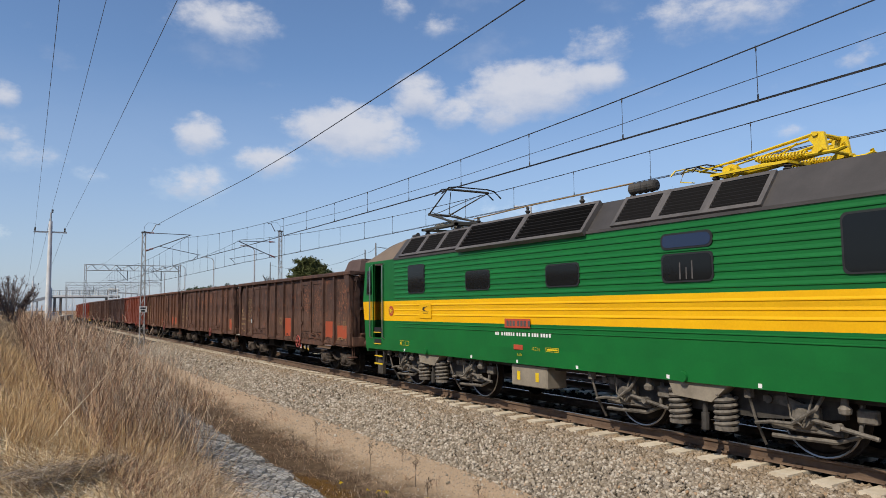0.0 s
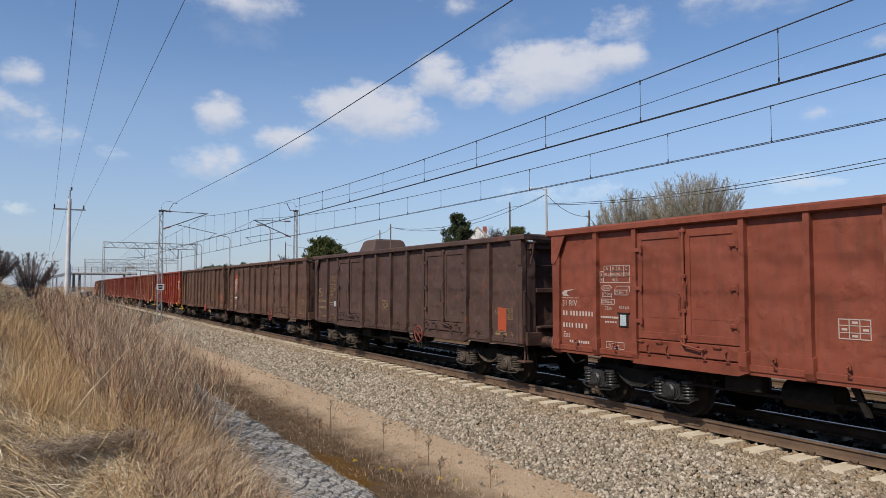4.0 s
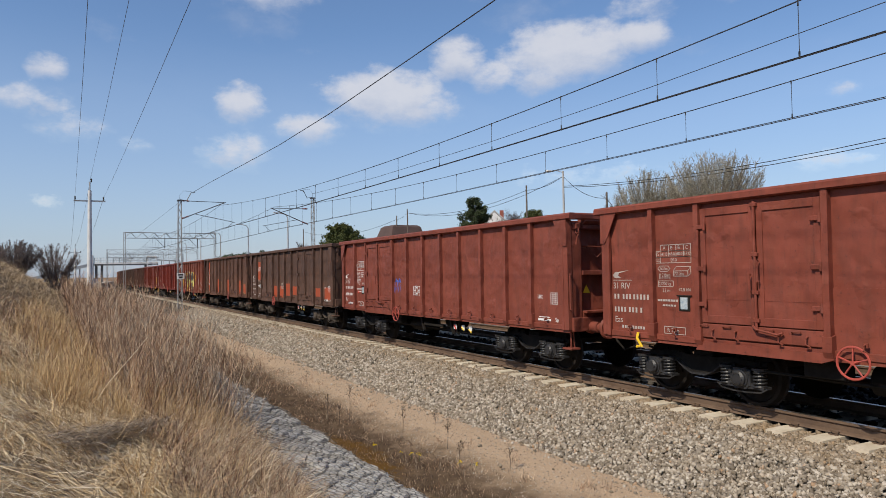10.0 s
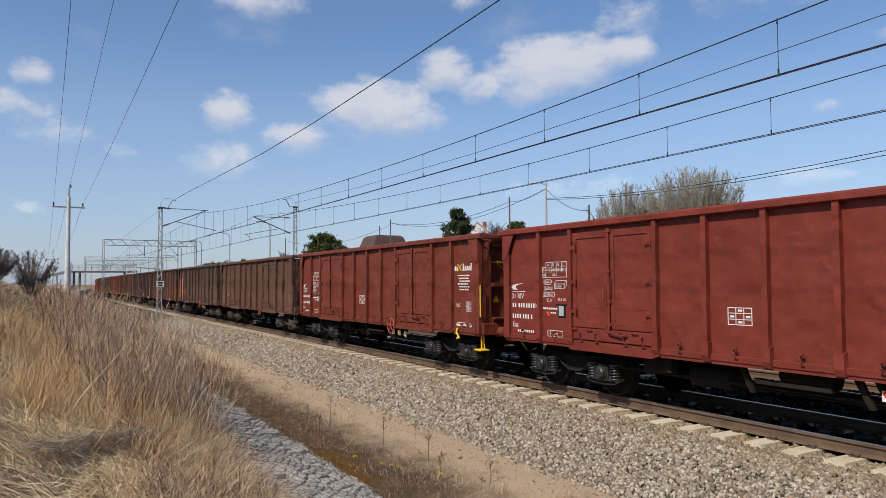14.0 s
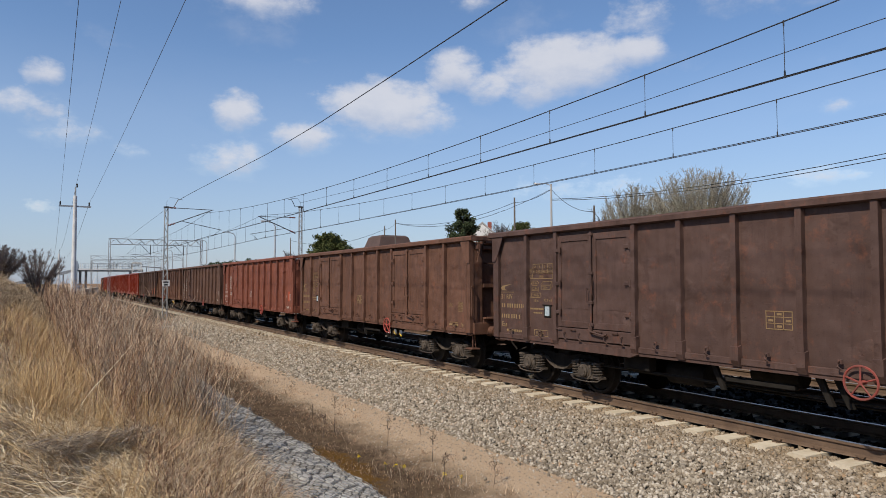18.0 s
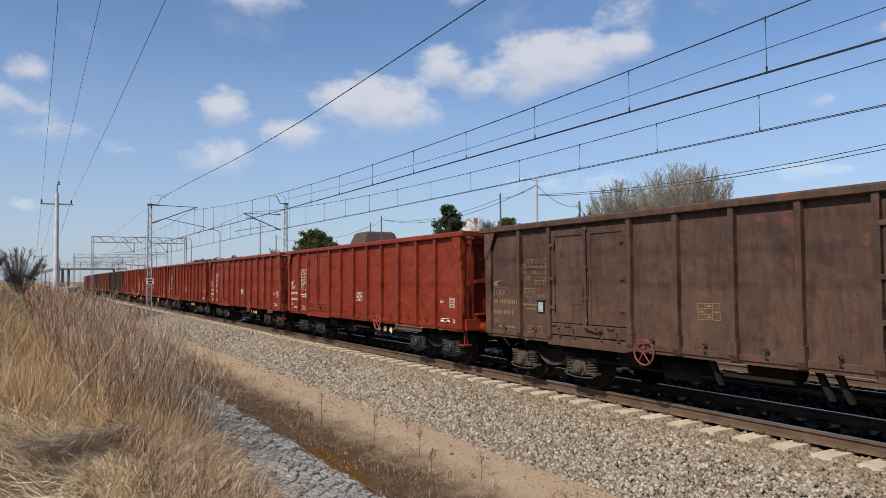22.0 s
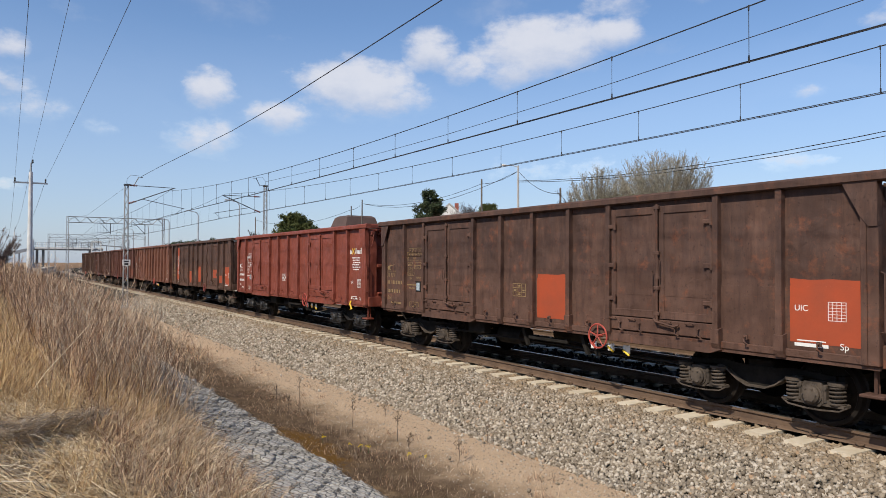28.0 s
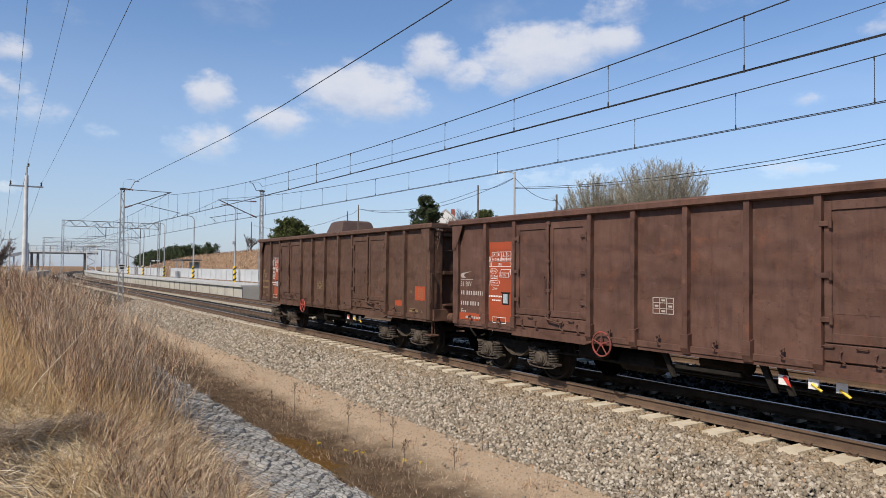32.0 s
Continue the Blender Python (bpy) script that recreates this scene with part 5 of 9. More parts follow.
def train():
    kit = WagonKit()
    k = kit.k
    protos = {2: kit.wagon(True), 1: kit.wagon(False)}
    made = []
    for n, (colour, wear, doors, fresh, patches, extra) in enumerate(WAGONS):
        w = copy_thing(protos[doors], line_pose(wagon_at(n, 0)))
        about = {0: "with ochre lettering", 1: "with faded white lettering", 2: "with fresh white lettering"}[fresh]
        more = " and yellow hook" if "hook" in extra else " and yellow handrails" if "yellow" in extra else " and orange primer patches" if len(patches) > 1 else " and graffiti" if extra in ("graffiti", "blue", "scrawl") else ""
        tagged(w, f"{NAMES[colour]} open wagon {about}{more}")
        rng = random.Random(n)
        c = tuple(v * rng.uniform(0.92, 1.08) for v in colour)
        kit.marks(w, fresh, {9: 1.1, 20: 1.1, 26: 0.8, 27: 0.8, 28: 0.8, 29: 0.8}.get(n, 0.0))
        for y0, y1, z0, z1 in patches:
            if 2.1 < abs((y0 + y1) / 2) < 3.9:
                p = ragged_patch(rng, -1.4355, -1.4325, y0, y1, z0, z1)
            else:
                p = ragged_patch(rng, -1.4005, -1.3975, y0, y1, z0, z1 if z1 < 1.88 else 1.885)
                if z1 > 1.88:
                    p = ragged_patch(rng, -1.3885, -1.3855, y0, y1, max(z0, 1.80), z1, p)
            part("primer_patch", p, ORANGE, w, "orange primer patch")
        if n in (2, 6, 7, 8, 11, 16, 27, 28, 33):
            part("warning_sign", k["warning_sign"], None, w, "yellow triangular warning sign").matrix_basis = pose(-1.93, -HALF + 0.05, 0.22)
        for y, z, sy, sz, count in SCUFFS.get(n + 1, ()):
            tagged(part("rust_scuff", scuff(rng, y, z, sy, sz, count), SCUFF, w, "orange rust showing through the paint"), kind="stuff")
        for o in w.children:
            kind_of = o.data.name.split(".")[0] if o.data else ""
            if kind_of in ("code", "end_grid") and any(a < -5.2 < b and d > 1.6 for a, b, c_, d in patches) or kind_of == "load_table" and any(a < 4.5 < b and d > 2.4 for a, b, c_, d in patches):
                swap(o, WHITE)
        rear = 1.64 if n + 1 in (10, 11, 12, 13, 15, 20, 25, 26, 29, 30, 38, 39, 40) else -1.77
        wheel = part("handwheel", k["handwheel"], None, w, "round red brake handwheel")
        wheel.matrix_basis = pose(0, rear, 0)
        if wear > 0.5 and n % 3:
            swap(wheel, RUSTRED)
        if n % 3 == 0 or fresh == 2 or n > 36:
            for i, y in enumerate((-1.45, -1.85, -2.2)):
                o = part("lever_plate", k["lever_plate"], None, w, "white brake lever plate")
                o.matrix_basis = pose(0, y if n < 36 else y + 0.05, 0.0, 0, 0, 0)
                tg = part("lever", k["lever"] if i else k["lever_tag"], None, w)
                tg.matrix_basis = pose(0, y, -0.03 * i)
        if "yellow" in extra:
            way = 1 if "rear" in extra else -1
            for o in list(w.children):
                if o.name.split(".")[0] in ("handrail", "step", "end_grip") and o.matrix_basis.translation.y * way > 0 and "hook" not in extra:
                    swap(o, YELLOW)
            hook = -5.3 if way < 0 else 5.3
            part("rope_hook", Build().tube([(-1.47, hook, 1.05), (-1.50, hook, 0.95), (-1.48, hook - 0.08, 0.82), (-1.46, hook + 0.05, 0.80)], 0.024, 6), YELLOW, w, "yellow tow hook")
        if "logo" in extra:
            for y_, z_ in [(-5.06 - 0.075 * i, 2.55 - 0.02 * i) for i in range(2)] + [(-5.42 - 0.085 * i, 2.60 if i in (0, 4) else 2.54) for i in range(5)]:
                part("logo", Build().prism([(y_, 2.43), (y_ - 0.05, 2.43), (y_ - 0.065, z_), (y_ - 0.015, z_)], "x", -1.390, -1.386), WHITE, w, "white logo stroke")
            for way_, x_ in ((1, -1.388), (-1, -1.392)):
                part("logo", Build().prism([(-5.29 + way_ * 0.11, 2.42), (-5.29 + way_ * 0.075, 2.42), (-5.29 - way_ * 0.11, 2.60), (-5.29 - way_ * 0.075, 2.60)], "x", x_ - 0.003, x_), YELLOW, w, "yellow cross stroke of the logo")
            rows = []
            for i in range(6):
                y_ = -5.20 - 0.04 * (i % 3)
                while y_ > -5.72 + 0.06 * (i % 2):
                    l_ = rng.uniform(0.04, 0.13)
                    rows.append((y_ - l_, y_, 2.30 - 0.068 * i, 2.328 - 0.068 * i))
                    y_ -= l_ + 0.025
            tagged(part("notice", flat_bars(rows, -1.386), WHITE, w, "small white printed notice"), kind="stuff")
        if extra == "graffiti":
            graffiti(w)
            scrawl(w, FADED, -4.3, 1.7, 0.4, "white sprayed scribble")
        if extra == "blue":
            scrawl(w, BLUE, 2.0, 1.75, 0.45, "blue sprayed scribble")
        if extra == "scrawl":
            scrawl(w, FADED, 5.6, 2.6, 0.6, "pale sprayed scribble")
        for o in (w, *w.children_recursive):
            o.color = (*c, 1.0 - wear)
        if wear < 0.5:
            for o in w.children_recursive:
                if o.name.split(".")[0] in ("axle_box", "spring", "swan_neck", "safety_strap"):
                    swap(o, AXLEBLACK)
        # the body stretches to its full length; the bogies stay where they are
        for o in w.children:
            kind_of = o.name.split(".")[0]
            if kind_of in ("buffer", "coupling"):
                shift = math.copysign(HALF * (LONG - 1), o.matrix_basis.translation.y)
                o.matrix_basis = Matrix.Translation((0, shift, 0)) @ o.matrix_basis @ Matrix.Diagonal((1, 0.72, 1, 1))
            elif kind_of != "bogie":
                o.matrix_basis = Matrix.Diagonal((1, LONG, 1, 1)) @ o.matrix_basis
        made.append(w)
    for p in protos.values():
        for o in (*p.children_recursive, p):
            bpy.data.objects.remove(o)
    return made


RUSTRED = surface("rusty_red", (0.30, 0.055, 0.04), (0.12, 0.05, 0.04), 0.7, 0, 8, 60)

# ---- ground ----
def side_offset(x, y):
    """How far a place lies to the right of the near track's axis, and how far along the line."""
    if y <= BEND_AT:
        return x, y
    dx, dy = x - BEND_R, y - BEND_AT
    return BEND_R - math.hypot(dx, dy), BEND_AT + BEND_R * math.atan2(dy, -dx)


PROFILE_X = [-400, -60, -24, -16.0, -14.2, -12.6, -11.2, -10.2, -9.2, -8.35, -8.05, -7.45, -6.3, -6.1, -5.2, -4.4, -3.6, -3.0, -2.4, 6.4, 8, 12, 14, 17, 24, 32, 45, 90, 400]
PROFILE_Z = [3.0, 3.2, 3.2, 3.1, 2.75, 1.75, 0.95, 0.50, 0.18, -0.14, -0.32, -0.55, -0.75, -1.00, -1.02, -0.94, -0.86, -0.86, -0.95, -0.95, -0.6, -0.4, 0.2, 1.6, 4.2, 4.9, 5.0, 5.5, 5.0]


def bank_rise(o, s):
    """The bank swells farther along the line."""
    return np.interp(s, [8, 26, 70, 110], [0.0, 1.0, 1.0, 0.4]) * np.interp(-o, [9.5, 11.4, 14, 30], [0.0, 0.60, 0.85, 1.0])


def ground_height(x, y):
    o, s = side_offset(x, y)
    z = float(np.interp(o, PROFILE_X, PROFILE_Z))
    if o > 12:
        z = -0.4 + (z + 0.4) * float(np.interp(s, [-50, 60, 110, 150, 260, 400], [1.0, 1.0, 1.12, 1.05, 0.5, 0.35]))
    if o < -7.5:
        far = float(np.interp(s, [40, 70, 110], [1.0, 0.75, 0.25]))
        z = -0.3 + (z + 0.3) * far
    if o < -9.5:
        z += bank_rise(o, s)
    if -4.4 > o or o > 12:
        z += 0.06 * noise.noise((x * 0.6, y * 0.6, 0.0)) * min(1.0, max(0.0, abs(o) - 8.0))
    return z


def ground_material():
    m, t, b = nodes_of("ground_soil")
    geo = t.nodes.new("ShaderNodeNewGeometry").outputs["Position"]
    sep = t.nodes.new("ShaderNodeSeparateXYZ")
    t.links.new(geo, sep.inputs[0])
    wob = calc(t, "MULTIPLY", calc(t, "SUBTRACT", noise_node(t, 1.3, 5, 0.65, geo), 0.5), 1.6)
    x = calc(t, "ADD", sep.outputs["X"], wob)
    fine = noise_node(t, 30, 4, 0.7, geo)
    mid = noise_node(t, 4.5, 5, 0.65, geo)
    big = noise_node(t, 0.35, 4, 0.6, geo)
    sand = mix(t, ramp(t, noise_node(t, 75, 3, 0.8, geo), (0.32, 0.0), (0.68, 1.0)), (0.27, 0.185, 0.115), (0.50, 0.385, 0.270))
    litter = ramp(t, mid, (0.3, (0.030, 0.020, 0.013)), (0.5, (0.075, 0.050, 0.031)), (0.7, (0.15, 0.105, 0.066)))
    litter = mix(t, calc(t, "MULTIPLY", fine, 0.5), litter, (0.15, 0.105, 0.066))
    straw = ramp(t, mid, (0.3, (0.11, 0.072, 0.042)), (0.55, (0.25, 0.172, 0.098)), (0.75, (0.40, 0.30, 0.18)))
    hill = ramp(t, big, (0.3, (0.19, 0.120, 0.074)), (0.6, (0.30, 0.205, 0.128)), (0.8, (0.25, 0.185, 0.105)))
    hill = mix(t, calc(t, "MULTIPLY", mid, 0.6), hill, (0.15, 0.085, 0.05))

    def above(edge, soft):
        return ramp_lin(t, x, edge - soft, edge + soft)

    col = mix(t, above(-5.9, 0.15), straw, litter)
    col = mix(t, above(-4.45, 0.45), col, sand)
    col = mix(t, above(7.5, 0.5), col, hill)
    dx = calc(t, "DIVIDE", calc(t, "ADD", sep.outputs["X"], 5.75), 0.55)
    dy = calc(t, "DIVIDE", calc(t, "ADD", sep.outputs["Y"], -6.8), 1.7)
    spot = calc(t, "SUBTRACT", 1.0, calc(t, "ADD", calc(t, "MULTIPLY", dx, dx), calc(t, "MULTIPLY", dy, dy)))
    moss = ramp_lin(t, calc(t, "ADD", spot, calc(t, "MULTIPLY", calc(t, "SUBTRACT", mid, 0.5), 3.0)), 0.0, 0.5)
    col = mix(t, calc(t, "MULTIPLY", moss, 0.8), col, (0.115, 0.058, 0.010))
    t.links.new(col, b.inputs["Base Color"])
    b.inputs["Roughness"].default_value = 1.0
    b.inputs["Specular IOR Level"].default_value = 0.05
    bump(t, b, calc(t, "ADD", fine, calc(t, "MULTIPLY", mid, 2.0)), 0.8, 0.02)
    return m


def ground():
    xs = sorted(set([-2500, -1200, -600, -300, -150, -90, -60, -40, -30, -24, -20, -18, -16, -15] + [round(-14 + 0.4 * i, 2) for i in range(16)] + [-8.35, -8.05, -7.6, -7.45, -6.7, -6.3, -6.1, -5.6, -5.2, -4.8, -4.4, -4.0, -3.6, -3.0, -2.4, 0, 3, 6.4, 8, 10, 12, 13, 14, 15.5, 17, 19, 21, 23, 25, 28, 32, 36, 40, 45, 55, 70, 90, 120, 160, 220, 300, 450, 700, 1200, 2500]))
    ys = sorted(set([-2500, -1000, -400, -150, -60, -30, -15, -10] + [round(-6 + 0.75 * i, 2) for i in range(50)] + [32 + 4 * i for i in range(16)] + [96 + 8 * i for i in range(60)] + [600, 700, 850, 1100, 1500, 2500]))
    v = [(x, y, ground_height(x, y)) for y in ys for x in xs]
    n = len(xs)
    f = [(j * n + i, j * n + i + 1, (j + 1) * n + i + 1, (j + 1) * n + i) for j in range(len(ys) - 1) for i in range(n - 1)]
    setting("ground", Build().add(v, f), GROUND, "sandy path, dry grass slope and brown hillside", "ground", True)


GROUND = ground_material()

# ---- clouds ----
# azimuth to the right of +y and height, then half width and half height, in degrees, and density
CLOUDS = [(24.6, 14.3, 6.2, 2.7, 1.15), (26.0, 13.2, 6.0, 2.2, 0.9), (30.6, 17.0, 2.7, 2.4, 0.95), (33.5, 15.6, 3.0, 1.7, 0.75), (39.7, 17.2, 6.6, 3.0, 1.20), (37.2, 15.4, 3.4, 1.8, 0.85), (45.3, 17.9, 3.0, 1.6, 1.0), (12.9, 13.3, 2.5, 2.1, 0.95), (18.3, 11.6, 3.6, 1.6, 0.90), (12.4, 9.6, 3.8, 2.0, 0.70), (59.4, 12.4, 1.6, 0.8, 0.50), (58.2, 7.5, 3.8, 1.1, 0.60), (41.5, 7.6, 8.0, 1.7, 0.42), (14.8, 21.9, 5.0, 2.2, 0.75), (55.2, 21.6, 7.6, 2.2, 0.60), (64.0, 16.8, 1.7, 1.2, 0.50), (-1.6, 12.6, 2.9, 1.6, 0.75), (-0.6, 14.9, 1.7, 1.4, 0.75), (1.4, 10.8, 3.6, 1.5, 0.50), (32.5, 22.3, 2.6, 1.3, 0.45), (45.6, 20.3, 3.5, 1.8, 0.45), (-0.8, 5.3, 2.2, 1.0, 0.50), (5.0, 9.8, 1.6, 0.9, 0.42), (28.9, 23.8, 1.9, 1.2, 0.45)]


def cloud_layer():
    m = bpy.data.materials.new("cloud_vapour")
    m.use_nodes = True
    t = m.node_tree
    t.nodes.remove(t.nodes["Principled BSDF"])
    co = t.nodes.new("ShaderNodeTexCoord").outputs["Object"]
    sep = t.nodes.new("ShaderNodeSeparateXYZ")
    t.links.new(co, sep.inputs[0])
    az = calc(t, "MULTIPLY", calc(t, "ARCTAN2", sep.outputs["X"], sep.outputs["Y"]), 57.2958)
    flat = calc(t, "SQRT", calc(t, "ADD", calc(t, "MULTIPLY", sep.outputs["X"], sep.outputs["X"]), calc(t, "MULTIPLY", sep.outputs["Y"], sep.outputs["Y"])))
    el = calc(t, "MULTIPLY", calc(t, "ARCTAN2", sep.outputs["Z"], flat), 57.2958)
    comb = t.nodes.new("ShaderNodeCombineXYZ")
    t.links.new(az, comb.inputs[0])
    t.links.new(calc(t, "MULTIPLY", el, 1.6), comb.inputs[1])
    vec = comb.outputs[0]
    puff = noise_node(t, 0.40, 9, 0.60, vec)
    mask = None
    under = None
    for a0, e0, w, h, dens in CLOUDS:
        u = calc(t, "DIVIDE", calc(t, "SUBTRACT", az, a0), w)
        q = calc(t, "DIVIDE", calc(t, "SUBTRACT", el, e0), h)
        d = calc(t, "MULTIPLY", calc(t, "SUBTRACT", 1.0, calc(t, "ADD", calc(t, "MULTIPLY", u, u), calc(t, "MULTIPLY", q, q))), dens)
        share = calc(t, "POWER", 8.0, calc(t, "MULTIPLY", d, 2.0))
        lean = calc(t, "MULTIPLY", share, q)
        total = share if mask is None else calc(t, "ADD", total, share)
        under = lean if mask is None else calc(t, "ADD", under, lean)
        mask = d if mask is None else calc(t, "MAXIMUM", mask, d)
    under = calc(t, "DIVIDE", under, calc(t, "ADD", total, 0.0001))
    body = calc(t, "ADD", mask, calc(t, "MULTIPLY", calc(t, "SUBTRACT", puff, 0.5), 1.7))
    # flat soft undersides, crisp sunlit crowns
    low = ramp_smooth(t, under, 0.35, -0.75)
    body = calc(t, "MULTIPLY", calc(t, "SUBTRACT", body, 0.12), calc(t, "SUBTRACT", 1.0, calc(t, "MULTIPLY", low, 0.42)))
    alpha = ramp_smooth(t, body, -0.06, 0.78)
    alpha_cloud = calc(t, "MULTIPLY", alpha, 0.84)
    veil = calc(t, "MULTIPLY", ramp_smooth(t, noise_node(t, 0.10, 6, 0.6, vec), 0.52, 0.80), 0.25)
    haze = calc(t, "MULTIPLY", ramp_smooth(t, el, 20.0, -1.0), 0.56)
    alpha = calc(t, "MAXIMUM", alpha_cloud, calc(t, "MAXIMUM", veil, haze))
    top = calc(t, "ADD", calc(t, "MULTIPLY", calc(t, "SUBTRACT", noise_node(t, 0.45, 5, 0.6, vec), 0.5), 1.5), calc(t, "SUBTRACT", 1.0, low))
    col = mix(t, ramp_smooth(t, top, -0.1, 1.15), (0.52, 0.565, 0.68), (0.71, 0.715, 0.765))
    col = mix(t, ramp_smooth(t, calc(t, "SUBTRACT", haze, alpha_cloud), -0.05, 0.30), col, (0.40, 0.46, 0.63))
    em = t.nodes.new("ShaderNodeEmission")
    t.links.new(col, em.inputs["Color"])
    em.inputs["Strength"].default_value = 1.0
    tr = t.nodes.new("ShaderNodeBsdfTransparent")
    mx = t.nodes.new("ShaderNodeMixShader")
    t.links.new(alpha, mx.inputs[0])
    t.links.new(tr.outputs[0], mx.inputs[1])
    t.links.new(em.outputs[0], mx.inputs[2])
    t.links.new(mx.outputs[0], t.nodes["Material Output"].inputs["Surface"])
    m.cycles.emission_sampling = "NONE"
    b = Build()
    n, rows, r = 64, 14, 3000.0
    v = [(r * math.cos(radians(e)) * math.sin(2 * math.pi * i / n), r * math.cos(radians(e)) * math.cos(2 * math.pi * i / n), r * math.sin(radians(e))) for e in [-1 + 36.0 * k / rows for k in range(rows + 1)] for i in range(n)]
    f = [(k * n + i, k * n + (i + 1) % n, (k + 1) * n + (i + 1) % n, (k + 1) * n + i) for k in range(rows) for i in range(n)]
    ob = setting("backdrop", b.add(v, f), m, "white cumulus clouds drifting over a blue sky", "clouds", True)
    ob.location = (-10.2, -4.8, 0)
    return ob


def ramp_smooth(t, val, a, c):
    n = t.nodes.new("ShaderNodeMapRange")
    n.interpolation_type = "SMOOTHSTEP"
    n.inputs["From Min"].default_value, n.inputs["From Max"].default_value = a, c
    t.links.new(val, n.inputs["Value"])
    return n.outputs["Result"]


# ---- the place ----
tracks()
ballast()
ground()
clouds = cloud_layer()
wagons = train()

# ---- locomotive ----
LOCO_AT = 6.4
GREEN = surface("green_enamel", (0.009, 0.150, 0.030), (0.007, 0.105, 0.023), 0.45, 0, 0.7, 30, 0.08, 20, 0.25, 0.002)
YELLOWBAND = surface("yellow_enamel", (0.86, 0.47, 0.003), (0.74, 0.38, 0.004), 0.5, 0, 0.8, 30, 0.08, 20, 0.22, 0.002)
ROOFGREY = surface("sooty_roof", (0.078, 0.070, 0.066), (0.042, 0.038, 0.036), 0.65, 0.1, 0.9, 30)
CABROOF = surface("dusty_cab_roof", (0.20, 0.145, 0.10), (0.11, 0.09, 0.075), 0.8, 0, 0.8, 30)
LOUVRE = plain("louvre_black", (0.010, 0.010, 0.011), 0.6)
SLAT = plain("louvre_slat", (0.014, 0.013, 0.013), 0.9, 0, 0.1)
FRAMEGREY = surface("vent_frame_grey", (0.145, 0.130, 0.120), (0.075, 0.068, 0.063), 0.6, 0.2, 1.5, 40)
GLASS = plain("dark_window_glass", (0.008, 0.009, 0.010), 0.08, 0, 0.25)
PANTOYELLOW = surface("pantograph_yellow", (0.80, 0.56, 0.012), (0.60, 0.40, 0.02), 0.45, 0, 6, 60, 0.1)
PLATERED = surface("cast_number_plate", (0.48, 0.075, 0.03), (0.36, 0.06, 0.03), 0.6, 0, 6, 50)
BOXBEIGE = surface("box_beige", (0.29, 0.25, 0.19), (0.17, 0.145, 0.11), 0.8)
LOCODUST = surface("loco_dust", (0.22, 0.195, 0.16), (0.05, 0.045, 0.040), 0.85, 0, 6, 50, 0.4, 20, 0.15)
# blue base colour imitates the sky mirrored in the upper pane
BLUEPANE = plain("sky_mirror_pane", (0.012, 0.022, 0.060), 0.06, 0, 0.5)
LOCOGRIME = surface("loco_grime", (0.082, 0.074, 0.064), (0.016, 0.015, 0.014), 0.75, 0.1, 3, 50)


